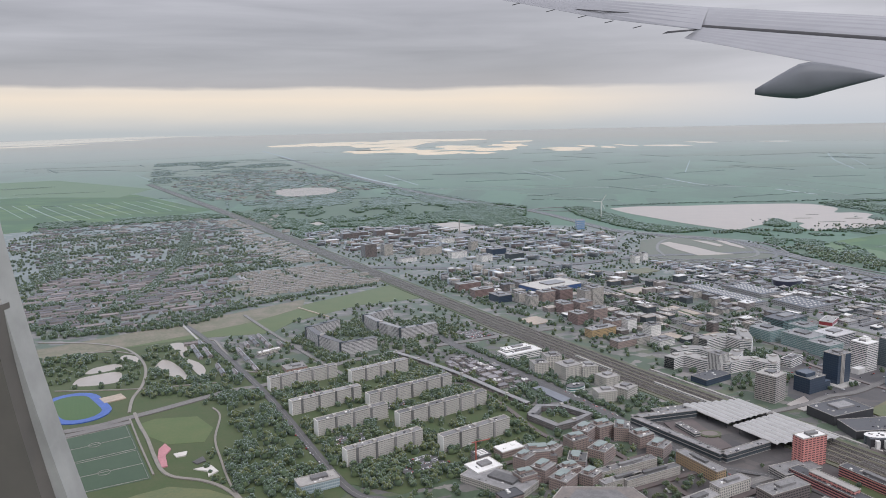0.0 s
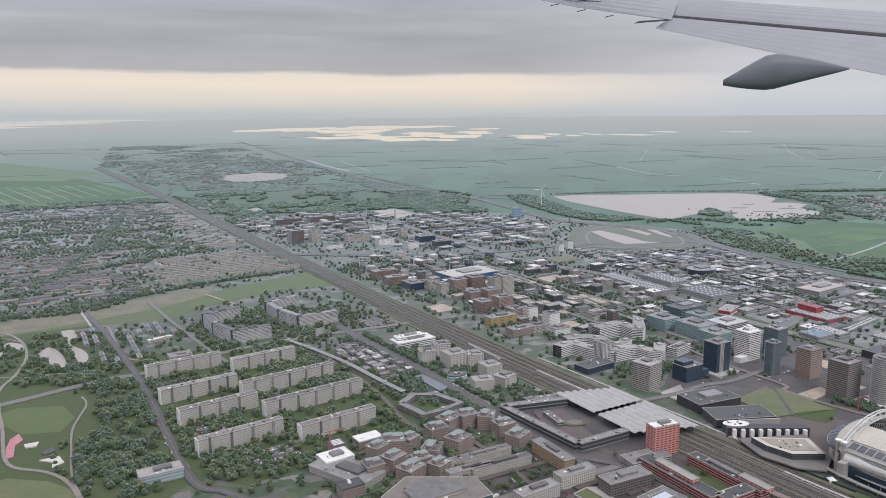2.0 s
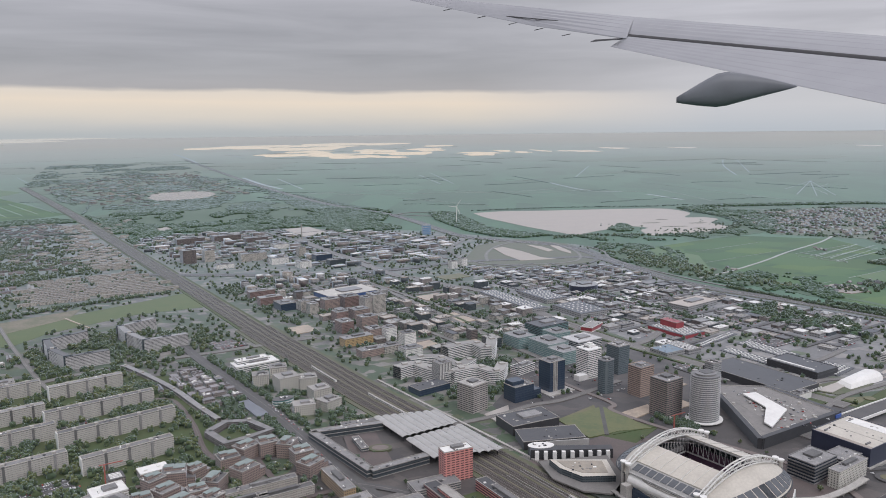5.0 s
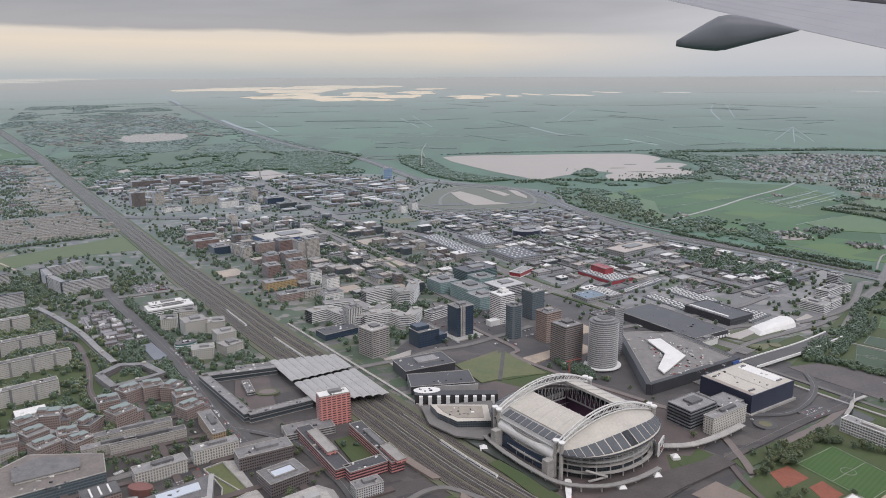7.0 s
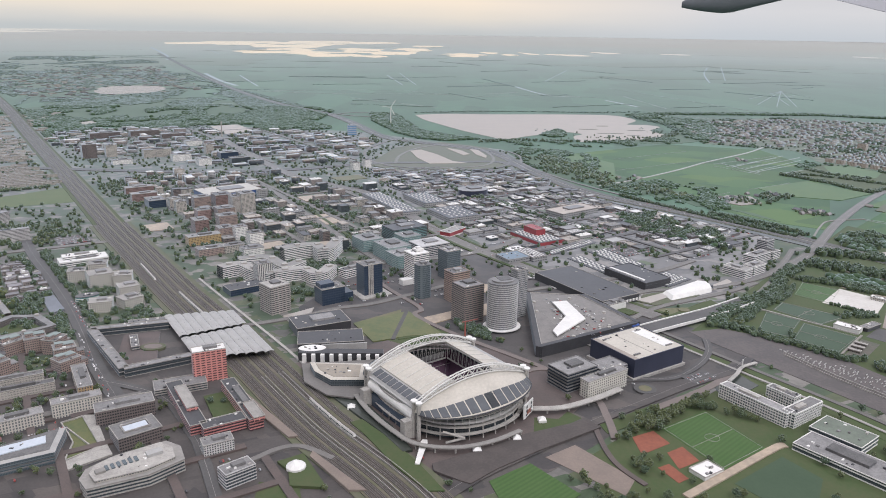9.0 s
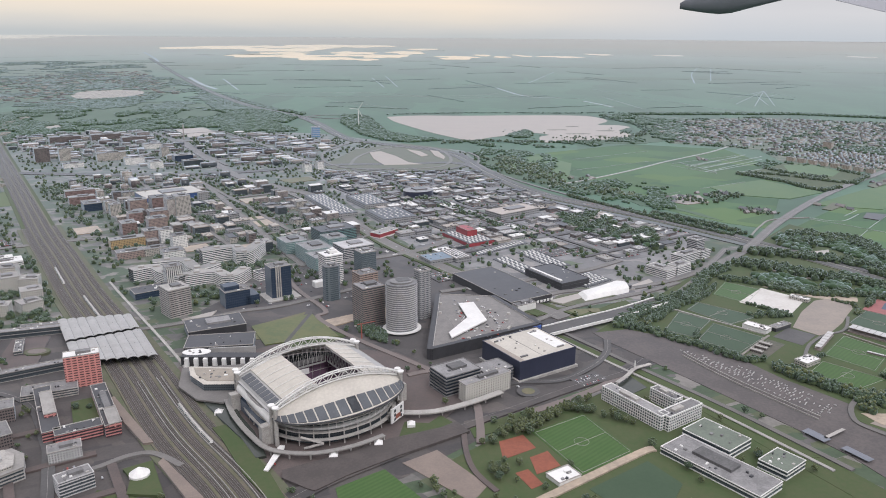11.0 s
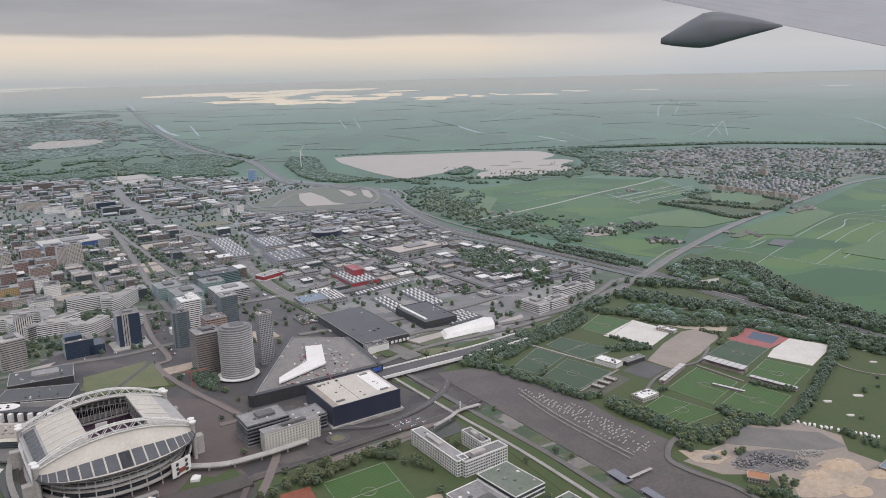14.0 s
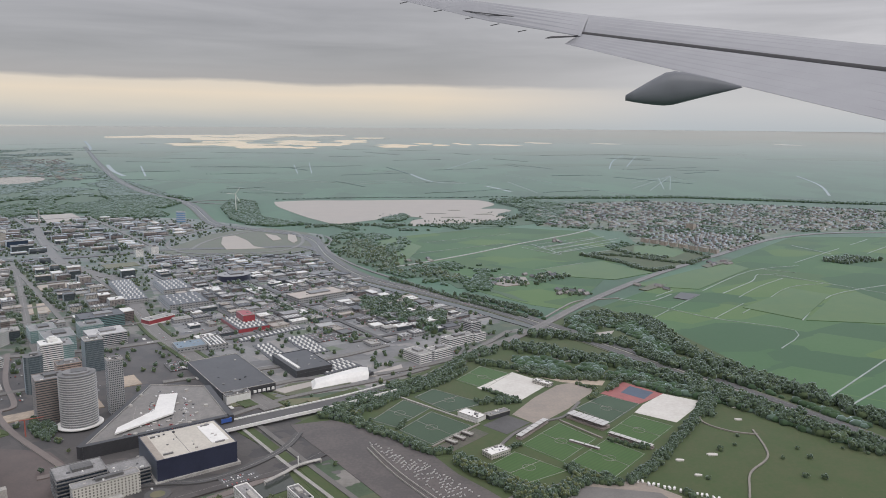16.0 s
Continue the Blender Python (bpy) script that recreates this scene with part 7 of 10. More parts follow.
# blue-roofed big store by the motorway, teal offices, far towers
tower("warehouse", "big blue-walled store with a pale roof", 290, 2035, 150, 95, 13, material("blue_sheet", (0.06, 0.12, 0.30), 0.5, grain=3, patch=15), None, 33, roof=M_CREAM, category="store")
for x, y, w, d, h in [(665, 1508, 44, 50, 24), (713, 1450, 50, 62, 27), (731, 1398, 44, 46, 24), (746, 1520, 40, 40, 26)]:
    tower("teal_office", "teal glass office with pale storey bands", x, y, w, d, h, M_TEAL, material("pale_teal", (0.38, 0.45, 0.44), 0.5, grain=3, patch=15) if "pale_teal" not in bpy.data.materials else bpy.data.materials["pale_teal"], G, 3.5, 0.4, M_GREYROOF, group="teal offices")
tower("dark_office", "dark grey office block with ribbon windows", 787, 1474, 64, 50, 22, M_GLASS, M_BAND, G, 3.5, 0.4)
tower("dark_office", "dark green office with a long flat roof", 742, 1595, 80, 52, 24, M_TEAL, M_DARK, G, 3.5, 0.4, M_DARKROOF)
REDB = facade("red_brick_office", (0.27, 0.185, 0.17), (0.07, 0.06, 0.06), 3.4, 2.8, 0.5, 0.55)
for x, y, w, d, h, m in [(60, 2040, 70, 26, 20, REDB), (95, 1960, 60, 26, 20, REDB), (140, 1900, 40, 50, 18, M_BLUEGLASS), (190, 1880, 24, 24, 24, M_PALEWALL), (215, 1840, 24, 24, 26, M_PALEWALL), (255, 1880, 40, 30, 28, BROWNB),
                         (300, 1900, 40, 40, 30, REDB), (285, 1760, 30, 30, 24, REDB), (300, 1665, 30, 36, 25, REDB), (350, 1700, 40, 30, 26, BROWNB), (330, 1780, 40, 34, 24, BROWNB), (398, 1592, 26, 24, 27, OFFW), (436, 1545, 28, 26, 27, OFFW),
                         (365, 1600, 30, 30, 24, BROWNB), (330, 1560, 66, 26, 18, facade("yellow_wall", (0.50, 0.36, 0.18), (0.10, 0.09, 0.08), 3.2, 3, 0.5, 0.5)), (400, 1500, 40, 24, 14, M_PALEWALL), (360, 1480, 50, 26, 14, BROWNB), (440, 1480, 40, 30, 14, OFFW)]:
    tower("office_building", "mid-rise brick and glass office block", x, y, w, d, h, m, None, G, 3.4, group="offices by the railway")
tower("apartment_tower", "pale residential tower with vertical balconies", 345, 1830, 20, 34, 40, facade("pale_strip", (0.52, 0.49, 0.45), (0.16, 0.15, 0.15), 3.0, 2.6, 0.8, 0.4), None, G)
for x, y, w, d, h, m in [(-210, 2640, 34, 34, 40, M_PALEWALL), (-60, 2640, 90, 34, 26, M_PALEWALL), (40, 2560, 60, 30, 22, OFFW), (100, 2700, 26, 26, 34, M_PALEWALL), (130, 2480, 40, 40, 22, OFFW), (-380, 3080, 110, 40, 22, M_BROWN), (-250, 3150, 110, 40, 22, M_BROWN), (-120, 3080, 90, 40, 20, M_BROWN),
                         (0, 2900, 60, 40, 18, OFFW), (614, 2390, 22, 22, 24, OFFW), (650, 2425, 22, 22, 26, OFFW), (180, 2620, 60, 40, 20, M_BLUEGLASS), (235, 2520, 60, 30, 18, M_GLASS), (-130, 2500, 60, 30, 14, OFFW)]:
    tower("far_office", "distant office block beyond the motorway", x, y, w, d, h, m, None, G, 3.4, group="distant offices")
tower("blue_tower", "bluish glass tower block beside a motorway", 578, 3180, 34, 24, 44, material("sky_blue_panel", (0.16, 0.30, 0.48), 0.5, (0.12, 0.24, 0.40), grain=3, patch=10), M_BAND, 12, 8, 0.25, plant=False)
tower("chimney", "tall slim grey chimney", 60, 3130, 5, 5, 62, M_CONC, None, 0, plant=False, kind="oval", category="chimney")
for x, y, w, d, h in [(1345, 1310, 26, 44, 16), (1385, 1325, 40, 22, 16), (1428, 1400, 60, 24, 14), (1467, 1420, 26, 24, 14)]:
    tower("stepped_office", "white stepped office with ribbon windows", x, y, w, d, h, M_GLASS, M_WHITE, 33, 3.4, 0.5, M_PALEROOF)
tower("office_tower", "grey tower over stepped white offices", 1463, 1439, 26, 22, 32, M_GLASS, M_BAND, 33, 3.4, 0.4)
# park buildings
tower("sports_centre", "pale blue glass box with a flat roof", -170, 893, 52, 24, 12, facade("ice_glass", (0.45, 0.52, 0.55), (0.25, 0.31, 0.34), 4, 2.4, 0.6, 0.8), None, 28, roof=M_PALEROOF)
tower("building_site", "unfinished white block under construction", 44, 926, 40, 30, 10, M_PALEWALL, M_WHITE, 33, 3, 0.4, M_PALEROOF)
tower("school", "low pink brick school", -292, 1368, 40, 30, 7, facade("pink_brick", (0.42, 0.26, 0.22), (0.10, 0.1, 0.1), 3.2, 3, 0.5, 0.5), None, 30, roof=M_PALEROOF, category="school")
tower("school", "long low white school", -366, 1478, 50, 12, 6, M_PALEWALL, None, 42, roof=M_WHITE, category="school", plant=False)
def stand(label, ax, ay, bx, by, depth, h, bays):
    """A covered stand along a touch line: seats on steps, white roof bays, posts."""
    ob = thing("grandstand", label, "grandstand", (ax + bx) / 2, (ay + by) / 2, math.degrees(math.atan2(by - ay, bx - ax)))
    w = math.hypot(bx - ax, by - ay)
    part("seating", Form().box(0, -depth / 4, 0, h * 0.35, w, depth / 2).box(0, depth / 4, 0, h * 0.6, w, depth / 2), M_TAUPE, ob)
    for k in range(bays):
        xx = (k + 0.5 - bays / 2) * w / bays
        b = w / bays * 0.46
        part("roof_bay", Form().prism([(xx - b, -depth / 2), (xx + b, -depth / 2), (xx + b, depth / 2), (xx - b, depth / 2)], h, h + 0.4, [(xx - b * 0.8, -depth / 2), (xx + b * 0.8, -depth / 2), (xx + b * 0.8, depth / 2), (xx - b * 0.8, depth / 2)]), M_PALEBAND, ob)
        part("post", Form().box(xx - b, depth / 2 - 0.5, 0, h, 0.4, 0.4), M_STEEL, ob)
    RECTS.append(((ax + bx) / 2, (ay + by) / 2, w, depth, math.degrees(math.atan2(by - ay, bx - ax))))
    return ob


stand("broad stand with brownish seats and white roof bays", 1530, 1034, 1566, 986, 17, 8, 7)
stand("narrow white-roofed stand between pitches", 1563, 968, 1603, 920, 7, 5, 8)
stand("white curved club stand beside a striped pitch", 1441, 967, 1492, 1019, 8, 6, 6)
stand("low dug-out row beside a pitch", 1505, 955, 1535, 925, 4, 3, 6)
tower("tent_hall", "white vaulted tent hall", 1394, 1047, 36, 18, 6, M_WHITE, None, -50, roof=M_WHITE, plant=False, category="tent")
tower("club_house", "dark club house with a flat roof", 1430, 1048, 36, 12, 6, M_DARK, None, 28, roof=M_GREYROOF, category="club house", plant=False)
tower("club_house", "small white club house", 1404, 928, 30, 18, 6, M_PALEWALL, None, 28, roof=M_WHITE, category="club house", plant=False)
tower("club_house", "low white changing rooms", 1527, 1166, 30, 12, 5, M_PALEWALL, None, -50, roof=M_WHITE, category="club house", plant=False)
for x, y in [(1354, 968), (1366, 979), (1378, 990)]:
    tower("shed", "low brown shed with a pale flat roof", x, y, 16, 6, 3, M_BROWN, None, -50, roof=M_CONC, plant=False, category="shed")

# road viaduct past the concert hall, with white parapets
via = smooth([(1040, 1028), (1066, 1042), (1129, 1074), (1215, 1117), (1290, 1163)], 6)
bridge = thing("road_viaduct", "road viaduct with white parapets", "bridge")
part("deck", ribbon(Form(), via, 28, 4.5, 6.5), M_ASPHALT, bridge)
for o in (-14, 14):
    part("parapet", ribbon(Form(), offset(via, o), 1.6, 4.0, 8.2), M_WHITE, bridge)
for p in via[::4]:
    part("pier", Form().box(p.x, p.y, 0, 4.5, 3, 18, 120), M_CONC, bridge)
foot = smooth([(1130, 880), (1150, 900), (1165, 918), (1191, 931)], 5)
fb = thing("footbridge", "slender pale footbridge with a mast", "bridge")
part("deck", ribbon(Form(), foot, 5, 4.5, 5.5), M_CONC, fb)
part("mast", Form().bar((1165, 918, 0), (1165, 918, 16), 0.8), M_WHITE, fb)
for p in foot[::5]:
    part("pier", Form().box(p.x, p.y, 0, 4.5, 1.5, 1.5), M_CONC, fb)
wb = smooth([(861, 820), (900, 820), (944, 839), (983, 863)], 5)
walkb = thing("walk_bridge", "long pale walkway bridge to the stadium", "bridge")
part("deck", ribbon(Form(), wb, 9, 6.0, 7.4), M_CONC, walkb)
for p in wb[::3]:
    part("pier", Form().box(p.x, p.y, 0, 6.0, 1.5, 3), M_CONC, walkb)
tower("tennis_roof", "low white-roofed tennis hall", 1017, 689, 28, 20, 4, M_WHITE, None, 28, roof=M_WHITE, plant=False, category="hall")
for x, y, h in [(35, 945, 34), (812, 1052, 22)]:
    cr = thing("tower_crane", "slim construction crane with a long jib", "crane", x, y, 25)
    colr = material("crane_orange", (0.40, 0.12, 0.09), 0.6, grain=1, patch=5) if "crane_orange" not in bpy.data.materials else bpy.data.materials["crane_orange"]
    part("mast", Form().box(0, 0, 0, h, 1.6, 1.6), colr, cr)
    part("jib", Form().box(8, 0, h, h + 1.0, 28, 0.9), colr, cr)
    part("counterweight", Form().box(-9, 0, h - 2, h, 3, 2), M_CONC, cr)
big = thing("shopping_centre", "long shopping centre with a dark glass front and cluttered tan roof", "shopping mall", 170, 800)
centre = [(-34, -51), (67, 5), (50, 47), (-34, 51), (-61, 4)]
part("wall", Form().prism(centre, 0, 15), M_GREYGLASS, big)
part("roof", Form().prism(centre, 15, 15.8), material("worn_roof_felt", (0.215, 0.185, 0.165), 0.85, (0.15, 0.135, 0.125), grain=3, patch=12), big)
part("upper_storey", Form().prism([(x * 0.55, y * 0.5 + 10) for x, y in centre], 15.8, 19), M_PALEWALL, big)
part("upper_roof", Form().prism([(x * 0.57, y * 0.52 + 10) for x, y in centre], 19, 19.6), M_GREYROOF, big)
for a, b in zip(centre, centre[1:] + centre[:1]):
    part("roof_edge", Form().bar((*a, 15.9), (*b, 15.9), 0.6), M_CONC, big)
clutter(big, 100, 70, 15.8, 26, 0.75)
AREAS.append([(170 + x, 800 + y) for x, y in centre])
tent = part("marquee", Form().prism(circle(10, 12), 0, 3.2).prism(circle(10, 12), 3.2, 8.5, circle(2.5, 12)), M_WHITE, None, "large white pointed marquee on a lawn")
tagged(tent, "", "tent").location = (604, 719, 2.2)
tower("low_shop", "low pale-walled shopping block with a dark roof", 62, 890, 90, 44, 9, M_PALEWALL, None, -38, roof=M_GREYROOF, category="shop")
# wind turbine and mast far off
tb = thing("wind_turbine", "slim white wind turbine", "wind turbine", 745, 3545)
part("mast", Form().bar((0, 0, 0), (0, 0, 80), 1.8, 8), M_WHITE, tb)
for k in range(3):
    a = 0.6 + k * 2.094
    part("blade", Form().bar((0, -2, 80), (38 * math.sin(a), -2, 80 + 38 * math.cos(a)), 1.1, 4), M_WHITE, tb)
# rubble, huts and caravans round the sand site
M_RUBBLE = island_tint(material("broken_concrete", (0.17, 0.165, 0.165), 0.9, (0.11, 0.108, 0.11), grain=1, patch=6), 0.5, 1.9)
M_HEAPSAND = material("heaped_sand", (0.50, 0.40, 0.29), 0.9, (0.40, 0.31, 0.23), grain=1.5, patch=8)
for x, y, w, d, m, lab in [(1474, 762, 46, 34, M_RUBBLE, "grey heap of rubble"), (1496, 750, 40, 30, M_RUBBLE, "dark heap of broken concrete"), (1452, 755, 34, 22, M_RUBBLE, "grey heap of rubble"), (1528, 766, 30, 16, M_PALEROOF, "pale heap of rubble"), (1420, 772, 22, 10, M_PALEROOF, "pale heap of rubble")]:
    q = random.Random(int(x))
    f = Form()
    for k in range(150):
        a, r = q.uniform(0, 6.28), q.random() ** 0.6
        z = 2.6 * (1 - r)
        f.box(w / 2 * r * math.cos(a), d / 2 * r * math.sin(a), 0.2, z + q.uniform(0.3, 1.3), q.uniform(0.8, 3.2), q.uniform(0.8, 2.4), q.uniform(0, 90))
    heap = tagged(part("rubble_heap", f, m, None, lab + " on a demolition site", (x, y, 0.5)), "", "rubble", "", "stuff")
for x, y, w, d, h in [(1543, 738, 46, 24, 7), (1508, 724, 30, 18, 5), (1575, 716, 30, 20, 5), (1530, 690, 34, 22, 5), (1432, 780, 16, 10, 3)]:
    q = random.Random(int(y))
    levels = [(1.0, 0.0), (0.82, 0.3), (0.6, 0.62), (0.35, 0.88), (0.1, 1.0)]
    f, m = Form(), 18
    v = [(w / 2 * k * (1 + q.uniform(-0.12, 0.12)) * math.cos(2 * math.pi * i / m), d / 2 * k * (1 + q.uniform(-0.12, 0.12)) * math.sin(2 * math.pi * i / m), h * z * q.uniform(0.85, 1.1)) for k, z in levels for i in range(m)]
    f.add(v, [(r * m + i, r * m + (i + 1) % m, (r + 1) * m + (i + 1) % m, (r + 1) * m + i) for r in range(4) for i in range(m)] + [tuple(range(4 * m, 5 * m))])
    tagged(part("sand_mound", f, M_HEAPSAND, None, "tan mound of sand on a demolition site", (x, y, 0.7)), "", "sand mound")
tower("site_house", "low house with an orange tiled roof", 1446, 723, 20, 15, 5, M_BRICK, None, -30, roof=material("orange_tile", (0.42, 0.20, 0.10), 0.8, grain=2, patch=10), plant=False, category="house")
tower("site_house", "brick house with a blue-grey roof", 1590, 718, 26, 22, 7, M_BRICK, None, 35, roof=bpy.data.materials["blue_grey_sheet"], plant=False, category="house")
van = Form().box(0, 0, 0.5, 3.0, 7, 2.6).mesh("caravan", M_WHITE)
for k in range(17):
    ob = part("caravan", van, None, None, "white caravan parked beside a park", (1545 + k * 4.8, 840 - k * 3.3 + (k % 3) * 1.2, 0.6))
    ob.rotation_euler = (0, 0, 0.9 + 0.2 * (k % 4))
    ob.scale = (0.75, 0.9, 0.85)
    tagged(ob, "", "caravan", "caravans")
barrier_mesh = Form().box(0, 0, 0.5, 1.7, 3.4, 0.6).mesh("crowd_barrier", M_PALEBAND)
fence = random.Random(83)
for k in range(7):
    u = k / 6
    for i in range(30):
        v = (i + fence.uniform(-0.2, 0.2)) / 29
        if fence.random() < 0.42 or (u > 0.6 and v < 0.2):
            continue
        x, y = 1251 + 39 * u + (94 - 12 * u) * v, 978 - 26 * u - (190 - 50 * u) * v
        bx = part("crowd_barrier", barrier_mesh, None, None, "pale steel crowd barrier on asphalt", (x, y, 0.3))
        tagged(bx, "", "barrier", "crowd barriers").rotation_euler = (0, 0, 0.5 + (1.57 if fence.random() < 0.2 else 0) + fence.uniform(-0.1, 0.1))
road("worn_line", [(1251, 970), (1285, 886), (1339, 786)], 0.9, 0.75, M_CONC, "worn pale line on asphalt", 0, "structure", False)
road("worn_line", [(1247, 962), (1278, 884), (1333, 780)], 0.7, 0.75, M_CONC, "worn pale line on asphalt", 0, "structure", False)

# trains on the railway
train_car = Form().prism([(-12.5, -1.6), (12.5, -1.6), (12.5, 1.6), (-12.5, 1.6)], 2.6, 5.8, [(-12.4, -1.45), (12.4, -1.45), (12.4, 1.45), (-12.4, 1.45)]).mesh("carriage", M_WHITE)
train_band = Form().box(0, 0, 3.9, 4.8, 24, 3.26).mesh("window_band", M_GLASSBLK)
train_roof = Form().prism([(-12.4, -1.45), (12.4, -1.45), (12.4, 1.45), (-12.4, 1.45)], 5.8, 6.2, [(-12.0, -0.9), (12.0, -0.9), (12.0, 0.9), (-12.0, 0.9)]).mesh("roof", M_CONC)
for o, start, n, lab in [(0.0, 44, 5, "white passenger train standing on the railway"), (15.5, 53, 4, "pale train further along the railway"), (-15.5, 17, 4, "pale train near the station")]:
    line = offset(RAIL, o)
    train = thing("train", lab, "train")
    pos, left = start, 0.0
    p = line[start].copy()
    for k in range(n):
        while (line[pos + 1] - p).length < 26:
            pos += 1
        d = (line[pos + 1] - p).normalized()
        mid = p + d * 13
        body = part("carriage", train_car, None, train, "", (mid.x, mid.y, 0))
        body.rotation_euler = (0, 0, math.atan2(d.y, d.x))
        part("window_band", train_band, None, body)
        part("roof", train_roof, None, body)
        p = p + d * 26
# farmsteads in the meadows
fr = random.Random(31)
for cx, cy, n in [(1640, 1930, 7), (1745, 1985, 6), (1765, 1795, 7), (1990, 1828, 4), (2310, 2120, 6), (1930, 2560, 4), (1440, 2250, 3)]:
    for k in range(n):
        x, y = cx + fr.uniform(-42, 42), cy + fr.uniform(-36, 36)
        w = fr.uniform(9, 20)
        farm = thing("farm_building", "farm building with a pitched tiled roof", "farm", x, y, fr.choice([30, 120]) + fr.uniform(-8, 8), 0, "farmsteads")
        part("wall", Form().prism(shape(w, 10, "box"), 0, 3.4), M_BRICK, farm)
        part("roof", Form().gable(w, 10, 3.4, 7.6), fr.choice([M_DARKTILE, M_TILE, M_PALEROOF]), farm)
        RECTS.append((x, y, w, 10, 30))

# ---- stadium ----
AX, AY, AA = 767, 856, 31
arena = thing("stadium", "large stadium with arched white trusses and an open sliding roof", "stadium", AX, AY, AA)
KEEP.append((AX, AY, 118))
HX, TY, EY = 76.0, 50.0, 93.0  # half width, truss line, far end


def arch(x):
    return 37 + 16 * (1 - (x / HX) ** 2)


def rim(a):
    """Outline of the stadium at the angle a: straight flanks, rounded ends."""
    x, y = math.cos(a), math.sin(a)
    e = 2.25
    r = 1.0 / ((abs(x) / (HX + 4)) ** e + (abs(y) / EY) ** e) ** (1 / e)
    return r * x, r * y


N = 72
outline = [rim(2 * math.pi * i / N) for i in range(N)]


def loop(scale_in, scale_out, z0, z1):
    """A closed ring round the stadium."""
    f = Form()
    v = [(x * k, y * k, z) for k, z in ((scale_out, z0), (scale_out, z1), (scale_in, z1), (scale_in, z0)) for x, y in outline]
    return f.add(v, [(r * N + i, r * N + (i + 1) % N, ((r + 1) % 4) * N + (i + 1) % N, ((r + 1) % 4) * N + i) for r in range(4) for i in range(N)])


part("drum", loop(0.90, 0.93, 0, 30), M_GLASS, arena, "grey glazed drum")
for z, k, t, m in [(8, 1.03, 1.2, M_CONC), (14.5, 0.99, 1.6, M_CONC), (19, 0.985, 2.6, M_CANOPY), (25.5, 0.985, 0.9, M_CONC), (30, 1.0, 1.8, M_CONC)]:
    part("gallery", loop(k * 0.95, k, z, z + t), m, arena)
for i in range(0, N, 2):
    x, y = outline[i]
    part("column", Form().bar((x * 1.0, y * 1.0, 0), (x * 0.96, y * 0.96, 31), 0.7), M_CONC, arena)
# bowl seen through the opening
f = Form()
f.add([(-30, -44, 6), (34, -44, 6), (34, 44, 6), (-30, 44, 6), (-52, -62, 30), (56, -62, 30), (56, 62, 30), (-52, 62, 30)], [(0, 1, 2, 3), (0, 4, 5, 1), (1, 5, 6, 2), (2, 6, 7, 3), (3, 7, 4, 0)])
part("seating_bowl", f, M_SEAT, arena, "dark purple empty seats")
# roof skin over both ends
for sgn in (-1, 1):
    f = Form()
    nx, ny = 28, 10
    grid = []
    for j in range(ny + 1):
        s = j / ny
        row = []
        for i in range(nx + 1):
            u = math.sin((-1 + 2 * i / nx) * math.pi / 2)
            x0 = u * HX
            ex = u * (HX + 3)
            yend = TY + (EY + 2 - TY) * (max(0.0, 1 - abs(u) ** 2.1)) ** (1 / 2.1)
            y = TY + (yend - TY) * s
            z = arch(x0) + (31 - arch(x0)) * s ** 1.6
            row.append((x0 + (ex - x0) * s, sgn * y, z))
        grid.append(row)
    for dz in (0, -1.0):
        f.add([(x, y, z + dz) for row in grid for x, y, z in row], [((j * (nx + 1) + i), j * (nx + 1) + i + 1, (j + 1) * (nx + 1) + i + 1, (j + 1) * (nx + 1) + i)[::-1 if sgn < 0 else 1] for j in range(ny) for i in range(nx)])
    part("end_roof", f, M_CREAM, arena, "cream roof over the rounded end")
    # a row of panels along the rim, each between two ribs
    def skin(a, k, up):
        u = math.sin(a)
        x0 = u * HX
        yend = TY + (EY + 2 - TY) * (max(0.0, 1 - abs(u) ** 2.1)) ** (1 / 2.1)
        return (x0 + u * 3 * k, sgn * (TY + (yend - TY) * k), arch(x0) + (31 - arch(x0)) * k ** 1.6 + up)

    rows_n = 17
    for i in range(rows_n):
        a0, a1 = [radians(-80 + 160 * (i + e) / rows_n) for e in (0.07, 0.93)]
        q = [skin(a, k, 0.7) for a, k in ((a0, 0.60), (a1, 0.60), (a1, 0.95), (a0, 0.95))]
        f = Form().add(q + [(x, y, z - 0.5) for x, y, z in q], [(0, 1, 2, 3), (3, 2, 1, 0), (4, 5, 1, 0), (5, 6, 2, 1), (6, 7, 3, 2), (7, 4, 0, 3)])
        part("solar_panel", f, M_SOLAR, arena)
    edge = [skin(radians(-88 + 176 * i / 30), 1.0, 0.3) for i in range(31)]
    part("gutter_rim", Form().tube(edge, 0.9), M_DARK, arena)
